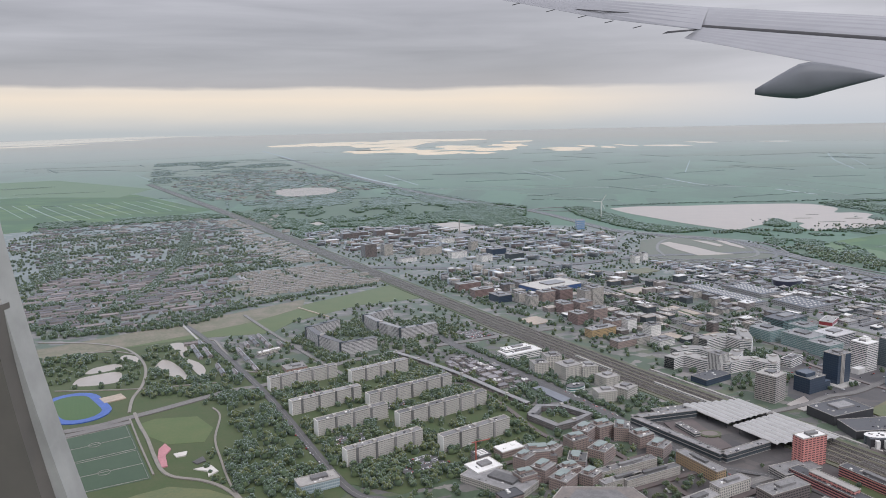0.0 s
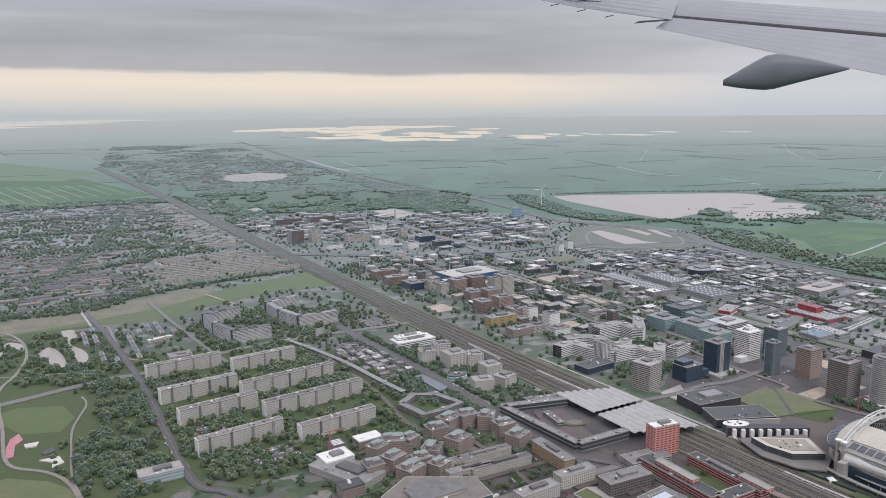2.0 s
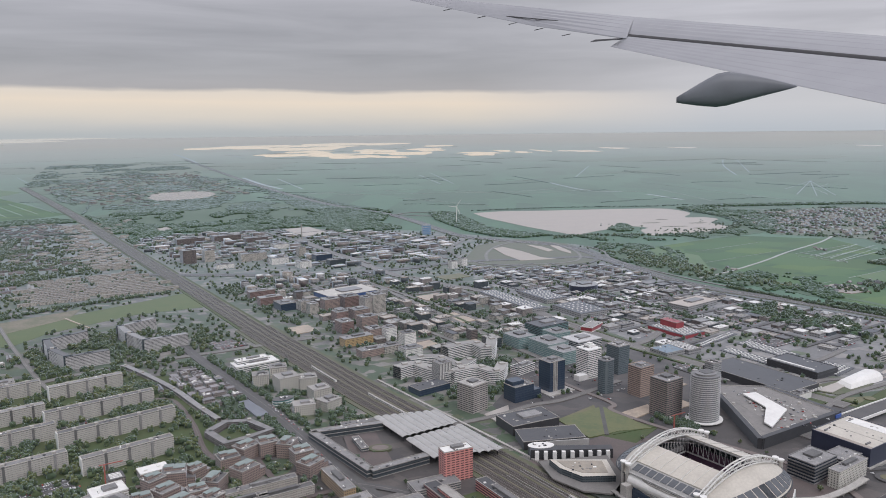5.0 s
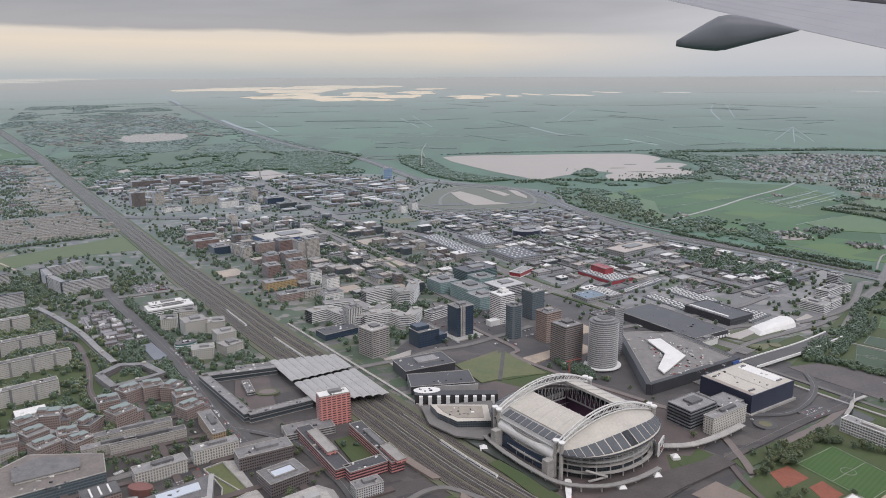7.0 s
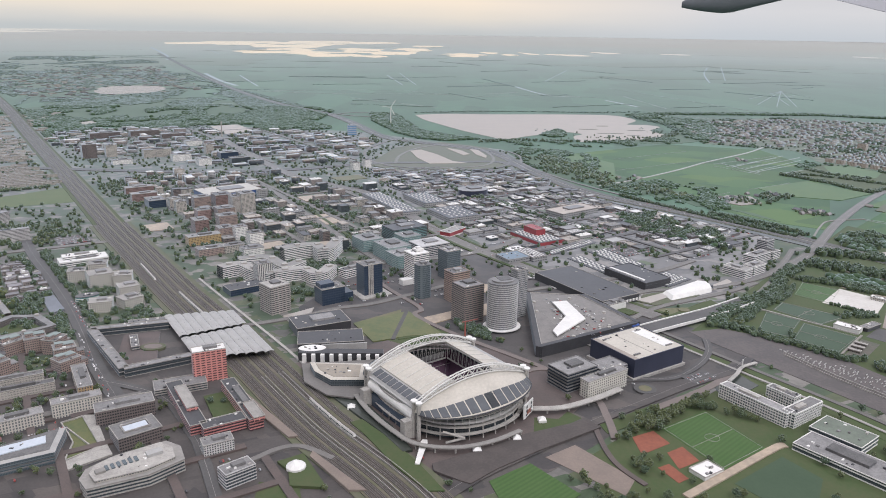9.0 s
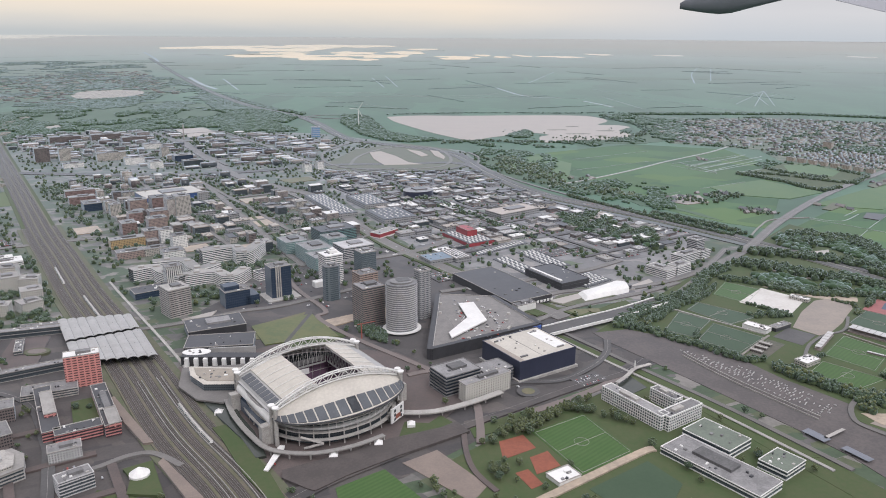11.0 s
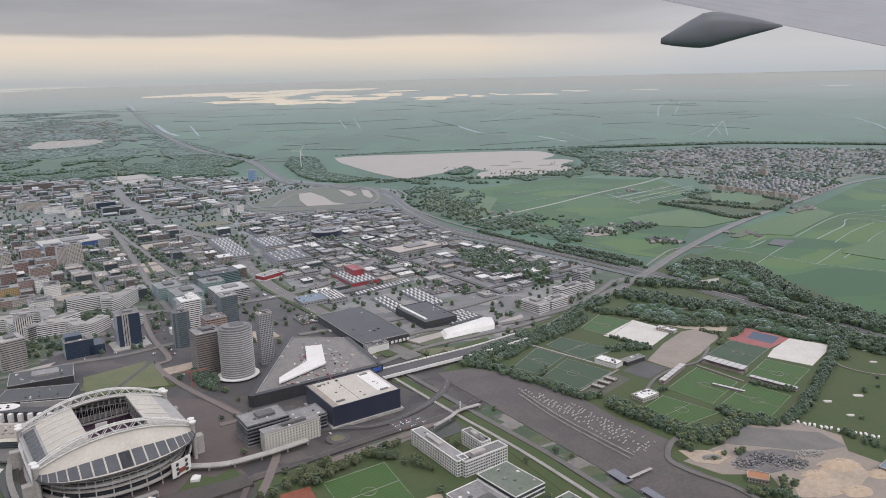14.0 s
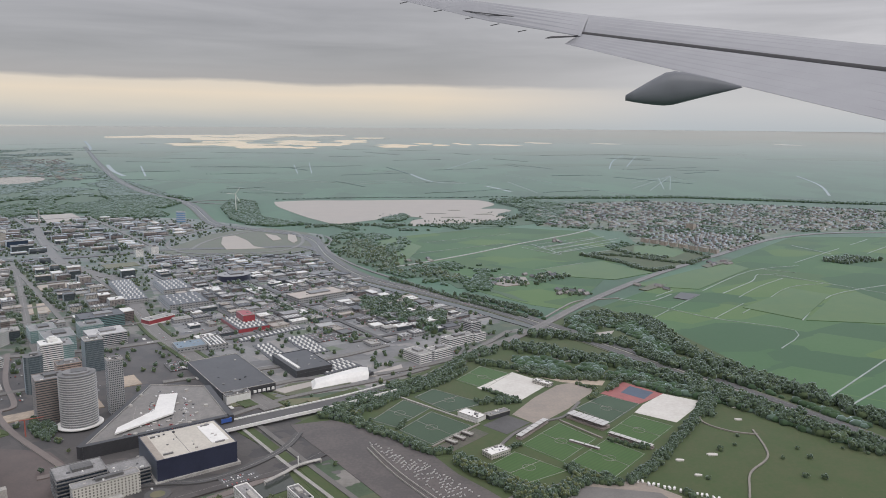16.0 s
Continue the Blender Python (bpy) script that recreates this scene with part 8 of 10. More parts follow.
# sliding roof halves and fixed flanks between the trusses
for x0, x1, m, nm in [(-62, -24, M_CREAM, "sliding_roof"), (34, 62, M_CREAM, "sliding_roof"), (-HX - 3, -62, M_CANOPY, "flank_roof"), (62, HX + 3, M_CANOPY, "flank_roof")]:
    f = Form()
    n = 8
    lift = 1.5 if nm == "sliding_roof" else 0.0
    top = [(x0 + (x1 - x0) * i / n) for i in range(n + 1)]
    v = [(x, y, (arch(x) if abs(x) <= HX else 35) + lift + dz) for y in (-TY, TY) for dz in (0, -1.5) for x in top]
    q = n + 1
    fc = [(i, i + 1, 2 * q + i + 1, 2 * q + i) for i in range(n)] + [(q + i, 3 * q + i, 3 * q + i + 1, q + i + 1) for i in range(n)]
    fc += [(0, 2 * q, 3 * q, q), (n, q + n, 3 * q + n, 2 * q + n)]
    fc += [(i, q + i, q + i + 1, i + 1) for i in range(n)] + [(2 * q + i, 2 * q + i + 1, 3 * q + i + 1, 3 * q + i) for i in range(n)]
    roof = part(nm, f.add(v, fc), m, arena)
    if nm == "sliding_roof":
        for k in range(7):
            y = -TY + 4 + k * (2 * TY - 8) / 6
            part("roof_rib", Form().tube([(a, y, arch(a) + lift + 0.5) for a in top], 0.45, 4), M_STEEL, roof)
    elif x0 < 0:
        for k in range(9):
            y = -TY + 4 + k * (2 * TY - 8) / 9
            za, zb = arch(-64) + 0.4, arch(-74) + 0.4
            g = Form().add([(-64, y, za), (-75, y, zb), (-75, y + 8.6, zb), (-64, y + 8.6, za), (-64, y, za - 0.3), (-75, y, zb - 0.3), (-75, y + 8.6, zb - 0.3), (-64, y + 8.6, za - 0.3)],
                           [(0, 1, 2, 3), (7, 6, 5, 4), (0, 4, 5, 1), (1, 5, 6, 2), (2, 6, 7, 3), (3, 7, 4, 0)])
            part("solar_panel", g, M_SOLAR, arena)
# the white bulging flank wall and the blue glass under it
for sgn in (-1, 1):
    f = Form()
    n = 8
    prof = [(sgn * (74 + 7 * math.cos(math.pi * (i / n) - math.pi / 2)), 35 - 20 * i / n) for i in range(n + 1)]
    v = [(x, y, z) for y in (-46, 46) for x, z in prof]
    fc = [((i, n + 1 + i, n + 2 + i, i + 1) if sgn > 0 else (i, i + 1, n + 2 + i, n + 1 + i)) for i in range(n)] + [tuple(range(n + 1))[::sgn], tuple(range(n + 1, 2 * n + 2))[::-sgn]]
    part("white_wall", f.add(v, fc), M_WHITE, arena, "white bulging flank wall")
    part("glass_wall", Form().box(sgn * 77, 0, 0, 16, 5, 88), M_BLUEGLASS, arena, "dark blue glazed wall")
# trusses
for sgn in (-1, 1):
    y = sgn * (TY + 1)
    t = thing("roof_truss", "", "")
    t.parent = arena
    n = 22
    low = [(-HX + 2 * HX * i / n, arch(-HX + 2 * HX * i / n) + 2.0) for i in range(n + 1)]
    high = [(x, z + 4.0 + 5.0 * math.sin(math.pi * i / n)) for i, (x, z) in enumerate(low)]
    for nm, ch in (("lower_chord", low), ("upper_chord", high)):
        for dy in (-2.2, 2.2):
            part(nm, Form().tube([(xa, y + dy, za) for xa, za in ch], 0.85), M_STEEL, t)
    for i in range(n):
        a, b = (low[i], high[i + 1]) if i % 2 else (high[i], low[i + 1])
        g = Form().bar((a[0], y - 2.2, a[1]), (b[0], y - 2.2, b[1]), 0.5).bar((a[0], y + 2.2, a[1]), (b[0], y + 2.2, b[1]), 0.5).bar((high[i][0], y - 2.2, high[i][1]), (high[i][0], y + 2.2, high[i][1]), 0.45)
        part("brace", g, M_STEEL, t)
    for sx in (-1, 1):
        for dx in (0, 8):
            px = sx * (HX + 2 + (0 if dx == 0 else -1))
            py = y + sgn * (dx - 3)
            p = part("pylon", Form().prism(circle(2.4, 10, px, py), 0, 42), M_CONC, arena)
            part("pylon_cap", Form().prism(circle(2.4, 12, px, py), 42, 44, circle(3.8, 12, px, py)).prism(circle(3.8, 12, px, py), 44, 45.2), M_WHITE, p)
        part("stair_tower", Form().box(sx * (HX + 8), y - sgn * 7, 0, 22, 12, 9), M_CONC, arena)
# inner roof supports round the opening: white lattice on three sides, pale galleries of the upper tier
for sgn in (-1, 1):
    for i in range(11):
        x = -26 + i * 6
        part("hanger", Form().bar((x, sgn * 48, 29), (x, sgn * 48, arch(x) - 1), 0.4).bar((x, sgn * 48, 30), (min(x + 6, 34), sgn * 48, arch(x) - 1), 0.25), M_CANOPY, arena)
    part("gallery_front", Form().box(4, sgn * 49.5, 27.5, 29.5, 62, 1.0), M_CANOPY, arena)
    part("gallery_wall", Form().box(4, sgn * 53, 29.5, 36, 62, 0.8), M_GREYROOF, arena)
for x in (-25, 35):
    for i in range(13):
        y = -46 + i * 7.6
        part("hanger", Form().bar((x, y, 29), (x, y, arch(x)), 0.4).bar((x, y, 29.5), (x, min(y + 7.6, 47), arch(x)), 0.25), M_CANOPY, arena)
    part("gallery_front", Form().box(x + (2 if x > 0 else -2), 0, 27.5, 29.3, 1.0, 97), M_CANOPY, arena)
    part("opening_edge", Form().box(x, 0, arch(x) - 1.8, arch(x) - 0.4, 1.2, 100), M_STEEL, arena)
for sgn in (-1, 1):
    part("screen_frame", Form().ring(13, 1.2, 0, 7, 0.6), M_WHITE, arena).matrix_basis = pose(4, sgn * 46.5, 20)
# tiers: pale gangways between the blocks of seats
for sgn in (-1, 1):
    for i in range(8):
        x = -26 + i * 8
        part("gangway", Form().bar((x, sgn * 44.5, 6.6), (x * 1.6, sgn * 61, 29), 0.3, 4), M_GREYROOF, arena)
    part("tier_edge", Form().bar((-40, sgn * 52.5, 18), (44, sgn * 52.5, 18), 0.5, 4), M_PALEROOF, arena)
# sloping stairs outside the rounded ends
for a0, a1, z0, z1 in ((-62, -46, 14, 8), (-46, -60, 8, 1), (-30, -44, 20, 14), (-128, -114, 14, 7), (-114, -126, 7, 1)):
    p0, p1 = rim(radians(a0)), rim(radians(a1))
    part("outer_stair", Form().bar((p0[0] * 1.06, p0[1] * 1.06, z0), (p1[0] * 1.06, p1[1] * 1.06, z1), 1.6, 4), M_CONC, arena)
for i in range(N):
    if outline[i][1] < 20 and i % 2:
        x, y = outline[i]
        part("upper_post", Form().bar((x * 0.985, y * 0.985, 20), (x * 0.975, y * 0.975, 31), 0.3, 4), M_STEEL, arena)

# score board on the outer wall and ramps
part("sign_board", Form().box(0, 0, 0, 17, 24, 1.5), M_WHITE, arena, "white board with dark round shapes").matrix_basis = pose(52, -88, 5, 0, 0, 24)
board = [o for o in arena.children if o.name.startswith("sign_board")][0]
for i in range(2):
    for j in range(3):
        part("round_sign", Form().add([(-6 + i * 12 + 2.0 * math.cos(a), -1.2, 3.5 + j * 5 + 2.0 * math.sin(a)) for a in [2 * math.pi * k / 12 for k in range(12)]], [tuple(range(12))]), M_DARK, board)
part("red_sign", Form().box(0, -1.1, 3, 8, 9, 0.5), M_CLAY, board)
walkline = smooth([(-88, 62), (-95, 20), (-96, -30), (-90, -70), (-60, -100), (-20, -112), (20, -112)], 6)
part("walkway", ribbon(Form(), walkline, 6, 7, 8.2), M_PALEROOF, arena, "raised walkway round the stadium")
for p in walkline[::3]:
    part("walkway_pier", Form().box(p.x, p.y, 0, 7, 1.5, 1.5), M_CONC, arena)
# hall beside the stadium
side = thing("side_hall", "low hall with a pale flat roof and rounded terrace", "hall", 637, 915)
KEEP.append((637, 915, 55))
part("terrace", Form().prism([(-50, 40), (46, 48), (48, -20), (20, -58), (-12, -48), (-42, -12)], 5, 7), M_PAVING, side)
part("wall", Form().prism([(-38, 26), (36, 18), (34, -28), (-8, -26), (-30, 0)], 0, 15), M_GLASS, side)
part("roof", Form().prism([(-38, 26), (36, 18), (34, -28), (-8, -26), (-30, 0)], 15, 16, [(-34, 23), (32, 15), (30, -25), (-7, -23), (-27, 0)]), M_CREAM, side)
part("roof_field", Form().prism([(-30, 19), (28, 12), (26, -21), (-6, -19), (-23, 0)], 16, 16.5), material("tan_roof_field", (0.34, 0.30, 0.245), 0.85, (0.26, 0.235, 0.2), grain=2, patch=12), side)
clutter(side, 50, 30, 16.5, 10, 0.7)
part("colonnade", Form().box(0, 62, 0, 14, 112, 14, -4), M_DARK, side)
for k in range(9):
    part("white_pier", Form().box(-48 + k * 12, 57.5 - k * 0.8 + 0.5, 2, 13, 5, 10, -4), M_WHITE, side)
tower("oval_roof", "white oval roof disc", 598, 988, 36, 20, 14, M_GLASS, None, 0, kind="oval", roof=M_WHITE, plant=False, category="pavilion")
for x, y in [(655, 842), (790, 742), (836, 762), (872, 800)]:
    tent = part("event_tent", Form().prism(shape(9, 9, "box"), 0, 3.5).prism(shape(9, 9, "box"), 3.5, 7, shape(0.6, 0.6, "box")), M_WHITE, None, "small white pointed tent")
    tagged(tent, "", "tent", "tents").location = (x, y, 0.4)

# ---- streets between the blocks ----
def streets(poly, step_u, step_v, ang=G, width=9.0, mat=M_PAVING, phase=0.0):
    """A net of streets inside a district."""
    xs, ys = [p[0] for p in poly], [p[1] for p in poly]
    cx, cy = sum(xs) / len(xs), sum(ys) / len(ys)
    reach = max(max(xs) - min(xs), max(ys) - min(ys))
    for turn, step in ((ang, step_v), (ang + 90, step_u)):
        c, s = math.cos(radians(turn)), math.sin(radians(turn))
        k = -reach + phase
        while k < reach:
            run = []
            u = -reach
            while u <= reach:
                x, y = cx + c * u - s * k, cy + s * u + c * k
                if inside(x, y, poly):
                    run.append((x, y))
                elif len(run) > 3:
                    road("street", run[::3] + [run[-1]], width, 0.55, mat, "paved town street")
                    run = []
                else:
                    run = []
                u += 15
            if len(run) > 3:
                road("street", run[::3] + [run[-1]], width, 0.55, mat, "paved town street")
            k += step


DEALERS = [(880, 1650), (930, 1480), (1040, 1440), (1150, 1560), (1250, 1380), (1420, 1480), (1530, 1590), (1260, 1980), (1140, 2330), (1000, 2440), (640, 2420), (720, 2100)]
streets(DEALERS, 170, 150, G, 9, M_ASPHALT, 40)
streets([(220, 1820), (420, 1450), (620, 1500), (840, 1610), (690, 2060), (420, 2330), (0, 2320), (-40, 2120)], 150, 130, G, 10, M_PAVING, 30)
streets([(-300, 2700), (200, 2480), (650, 2580), (690, 3050), (200, 3400), (-500, 3350), (-700, 3100)], 260, 240, G, 11, M_PAVING, 30)
streets([(60, 1000), (300, 1040), (340, 800), (280, 620), (40, 760)], 110, 70, 26, 8, M_BRICKPAVE, 10)
streets([(340, 930), (560, 760), (640, 640), (560, 540), (300, 620)], 90, 80, 27, 9, M_BRICKPAVE, 20)

# ---- ordinary buildings that fill the districts ----
rs = random.Random(11)
ROOFS = [M_GREYROOF, M_GREYROOF, M_PALEROOF, M_DARKROOF, M_WHITE, M_GREYROOF, M_CANOPY, M_TANROOF, M_DARKROOF]
WALLS = [M_SHEDWALL, M_SHEDWALL, M_PALEWALL, M_BRICK, M_GLASS, M_BROWN]


UNITS = [Form().box(0, 0, 0, 1, 1, 1).mesh("roof_unit", m) for m in (M_WHITE, M_CONC, M_GREYROOF)]


def shed(x, y, w, d, h, ang, wall, roof, lights):
    ob = thing("business_building", {M_DARKROOF: "flat-roofed commercial building with a dark roof", M_WHITE: "flat-roofed commercial building with a white roof", M_PALEROOF: "flat-roofed commercial building with a pale gravel roof"}.get(roof, "flat-roofed commercial building with a grey roof"), "commercial building", x, y, ang, 0, "business park")
    part("wall", Form().prism(shape(w, d, "box"), 0, h), wall, ob)
    part("roof", Form().ring(w + 0.5, d + 0.5, h - 0.8, h + 0.7, 0.6).box(0, 0, h - 0.3, h + 0.15, w - 0.8, d - 0.8), roof, ob)
    unit = rs.choice(UNITS)
    for k in range(lights):
        if roof in (M_DARKROOF, M_GREYROOF) and lights > 2:
            part("roof_light", unit, None, ob, "", ((k + 0.5 - lights / 2) * w / (lights + 1), 0, h + 0.15)).scale = (1.8, d * 0.7, 0.9)
        else:
            part("roof_unit", unit, None, ob, "", (rs.uniform(-0.35, 0.35) * w, rs.uniform(-0.35, 0.35) * d, h + 0.15)).scale = (rs.uniform(2, 6), rs.uniform(2, 5), rs.uniform(1, 2.6))
    return ob


SHEDS = []


def fill(poly, cell_x, cell_y, heights, share, ang=G, walls=WALLS, roofs=ROOFS, jitter=0.2):
    xs, ys = [p[0] for p in poly], [p[1] for p in poly]
    cx, cy = sum(xs) / len(xs), sum(ys) / len(ys)
    c, s = math.cos(radians(ang)), math.sin(radians(ang))
    n = int(max(max(xs) - min(xs), max(ys) - min(ys)) / min(cell_x, cell_y)) + 2
    for i in range(-n, n + 1):
        for j in range(-n, n + 1):
            u, v = (i + rs.uniform(-jitter, jitter)) * cell_x, (j + rs.uniform(-jitter, jitter)) * cell_y
            x, y = cx + c * u - s * v, cy + s * u + c * v
            if not inside(x, y, poly) or rs.random() > share:
                continue
            w, d = cell_x * rs.uniform(0.5, 1.0), cell_y * rs.uniform(0.5, 0.9)
            if taken(x, y, min(w, d) * 0.5):
                continue
            a = ang + rs.choice([0, 0, 0, 90]) + rs.uniform(-2, 2)
            RECTS.append((x, y, w + 2, d + 2, a))
            SHEDS.append((x, y, w, d, rs.choice(heights) * rs.uniform(0.85, 1.2), a, rs.choice(walls), rs.choice(roofs), rs.choice([0, 2, 3, 4, 5])))


fill(DEALERS, 38, 30, [5, 6, 7, 8], 0.95)
fill([(220, 1820), (420, 1430), (620, 1480), (840, 1610), (690, 2060), (420, 2330), (0, 2320), (-40, 2120)], 36, 31, [7, 10, 13, 18], 0.8, walls=[M_PALEWALL, M_BRICK, M_GLASS, M_BROWN, M_SHEDWALL], roofs=[M_TANROOF, M_GREYROOF, M_PALEROOF, M_TANROOF, M_DARKROOF, M_WHITE])
fill([(-300, 2700), (200, 2450), (650, 2560), (690, 3050), (200, 3400), (-500, 3350), (-700, 3100)], 54, 40, [6, 7, 9, 13], 0.8)
fill([(-50, 1380), (50, 1430), (160, 1230), (80, 1230)], 22, 20, [6, 7], 0.9, walls=[M_BRICK], roofs=[M_TILE])
fill([(40, 990), (120, 1010), (110, 860), (300, 790), (280, 680), (40, 780)], 40, 30, [9, 12, 14], 0.75, walls=[M_PALEWALL, M_BRICK, BROWNB])
fill([(580, 1420), (640, 1400), (680, 1300), (620, 1280)], 50, 36, [12, 16], 0.5)


SHEDS.sort(key=lambda p: math.hypot(p[0] - 700, p[1] - 300))
for q in SHEDS[:290]:
    shed(*q)


# terraces of small houses
def row_mesh(n, roof_mat):
    w = n * 5.6
    wall = Form().prism(shape(w, 8.5, "box"), 0, 5.6).mesh("wall", M_BRICK)
    roof = Form().gable(w, 8.5, 5.6, 8.8).mesh("roof", roof_mat)
    ch = Form().box(0, 0, 8.6, 9.0, w + 0.6, 0.6)
    for k in range(n):
        ch.box((k + 0.5 - n / 2) * 5.6 + 2.5, 0.8, 7.6, 9.6, 0.8, 0.8)
    return wall, roof, ch.mesh("chimneys", M_BRICK)


ROWS_KIT = [(n, *row_mesh(n, m)) for n in (5, 8, 11) for m in (M_DARKTILE, M_TILE)]
PALE_KIT = []
for n in (8, 12):
    w = n * 5.6
    PALE_KIT.append((n, Form().prism(shape(w, 9, "box"), 0, 8.4).mesh("wall", M_PALEWALL), Form().ring(w + 0.4, 9.4, 8.2, 9.2, 0.5).box(0, 0, 8.4, 8.8, w - 0.6, 8.4).mesh("roof", M_PALEROOF), Form().box(0, 0, 8.8, 9.8, w * 0.8, 1.5).mesh("roof_units", M_CONC)))
MIX_KIT = ROWS_KIT + PALE_KIT
ROW_SPOTS = []


def terraces(poly, pitch, ang, kit, share=0.85, label="terrace of small brick houses with dark tiled roofs", gap=10):
    xs, ys = [p[0] for p in poly], [p[1] for p in poly]
    cx, cy = sum(xs) / len(xs), sum(ys) / len(ys)
    reach = max(max(xs) - min(xs), max(ys) - min(ys))
    c, s = math.cos(radians(ang)), math.sin(radians(ang))
    v = -reach
    while v < reach:
        u = -reach + rs.uniform(0, 30)
        while u < reach:
            n, *data = rs.choice(kit)
            half = n * 2.8
            x, y = cx + c * (u + half) - s * v, cy + s * (u + half) + c * v
            u += 2 * half + gap + (25 if rs.random() < 0.15 else 0)
            if inside(x, y, poly) and rs.random() < share and not taken(x, y, 8):
                RECTS.append((x, y, 2 * half + 2, 10, ang))
                ROW_SPOTS.append((x, y, ang + rs.uniform(-1.5, 1.5) + (90 if rs.random() < 0.05 else 0), data, label))
        v += pitch * rs.uniform(0.9, 1.15)


RES_A = [(-1803, 2986), (-2000, 3605), (-1216, 3900), (-775, 2996), (-511, 2470), (-690, 2298), (-541, 1880), (-609, 1720), (-849, 1640), (-1098, 1783)]
terraces([(-690, 2298), (-566, 2377), (-391, 2067), (-536, 1975)], 24, 25, PALE_KIT, 1.0, "pale long low housing block", 6)
terraces([(-510, 2371), (-379, 2476), (-208, 2164), (-367, 2064)], 24, 25, PALE_KIT, 1.0, "pale long low housing block", 6)
terraces([(-558, 1554), (-525, 1581), (-441, 1511), (-339, 1358), (-404, 1331), (-483, 1403)], 19, 118, ROWS_KIT[:2], 0.9, "short terrace of dark brick houses", 6)
terraces([(-454, 1553), (-418, 1638), (-332, 1502), (-364, 1447)], 22, 118, ROWS_KIT[:2], 0.7, "short terrace of dark brick houses", 8)
terraces([(-560, 2480), (-800, 3000), (-1150, 3700), (-900, 3950), (-600, 3000), (-430, 2520)], 30, 22, PALE_KIT, 0.8, "pale long low housing block", 10)
terraces([(-610, 1720), (-560, 1850), (-690, 2290), (-780, 2500), (-1250, 2350), (-1098, 1783), (-849, 1640)], 29, 30, ROWS_KIT, 0.78)
terraces([(-780, 2500), (-560, 2480), (-790, 2990), (-1216, 3850), (-1950, 3560), (-1780, 2990), (-1250, 2350)], 40, 28, ROWS_KIT + ROWS_KIT + PALE_KIT, 0.66)
for k in range(8):
    tower("apartment_block", "tan block of flats with white bays", 2262 + k * 19, 2528 - k * 34, 26, 14, 13, M_TANFLAT, None, -61, roof=M_PALEROOF, plant=False, category="flats", group="village flats")
for k in range(7):
    tower("row_house", "terrace with orange-red tiled roofs", 2474 + k * 29, 2326 + k * 26, 22, 10, 7, M_BRICK, None, 42, roof=M_REDROOF, plant=False, category="houses", group="red terraces")
tower("apartment_block", "tall tan block of flats", 2566, 2811, 34, 16, 24, M_TANFLAT, None, -61, roof=M_PALEROOF, category="flats")
terraces([(2290, 2600), (2418, 2310), (2695, 2561), (2560, 2760)], 19, 40, [k for k in ROWS_KIT if k[0] < 9] + PALE_KIT[:1], 0.92, gap=4)
terraces([(2695, 2600), (2921, 2704), (2700, 3000), (2300, 2800), (2290, 2640), (2560, 2780)], 23, 40, [k for k in ROWS_KIT if k[0] < 9], 0.7, gap=7)
terraces([(2333, 3700), (2868, 3830), (3800, 3394), (3340, 2750), (2921, 2720), (2700, 3010), (2290, 2820), (2030, 3000), (2100, 3500)], 24, 25, [k for k in ROWS_KIT if k[0] < 9] * 2 + PALE_KIT[:2] + PALE_KIT[:1], 0.66, gap=7)
terraces([(-2299, 6260), (-2495, 7776), (-1700, 8502), (-528, 5535), (-1003, 4610), (-1508, 4894)], 110, 28, MIX_KIT, 0.6)
terraces([(0, 1250), (60, 1240), (150, 1250), (60, 1440), (-50, 1400)], 17, 118, ROWS_KIT, 0.9, "short terrace of reddish brick houses")
ROW_SPOTS.sort(key=lambda r: math.hypot(r[0] - 300, r[1]))
for x, y, a, data, label in ROW_SPOTS[:280]:
    ob = thing("house_row", label, "terraced houses", x, y, a, 0, "housing estate")
    for nm, me in zip(("wall", "roof", "ridge_cap"), data):
        part(nm, me, None, ob)


def joined(name, spots, label, category, kind="stuff"):
    """Many copies of small meshes, (mesh, x, y, z, turn, size, height), as one object per material."""
    per = {}
    for me, x, y, z, a, k, kz in spots:
        per.setdefault(me.materials[0].name, []).append((me, x, y, z, a, k, kz))
    for mname, items in per.items():
        vs, loops, starts, base, nl = [], [], [], 0, 0
        cache = {}
        for me, x, y, z, a, k, kz in items:
            if me.name not in cache:
                co = np.empty(len(me.vertices) * 3)
                me.vertices.foreach_get("co", co)
                li = np.empty(len(me.loops), dtype=np.int64)
                me.loops.foreach_get("vertex_index", li)
                st = np.empty(len(me.polygons), dtype=np.int64)
                me.polygons.foreach_get("loop_start", st)
                cache[me.name] = (co.reshape(-1, 3), li, st)
            co, li, st = cache[me.name]
            c, s = math.cos(radians(a)), math.sin(radians(a))
            out = np.empty_like(co)
            out[:, 0] = x + k * (c * co[:, 0] - s * co[:, 1])
            out[:, 1] = y + k * (s * co[:, 0] + c * co[:, 1])
            out[:, 2] = z + kz * co[:, 2]
            vs.append(out)
            loops.append(li + base)
            starts.append(st + nl)
            base += len(co)
            nl += len(li)
        v, lo, st = np.concatenate(vs), np.concatenate(loops), np.concatenate(starts)
        mesh = bpy.data.meshes.new(name)
        mesh.vertices.add(len(v))
        mesh.vertices.foreach_set("co", v.ravel())
        mesh.loops.add(len(lo))
        mesh.loops.foreach_set("vertex_index", lo.astype(np.int32))
        mesh.polygons.add(len(st))
        mesh.polygons.foreach_set("loop_start", st.astype(np.int32))
        mesh.update(calc_edges=True)
        mesh.materials.append(bpy.data.materials[mname])
        tagged(new(name, mesh), label, category, "", kind)


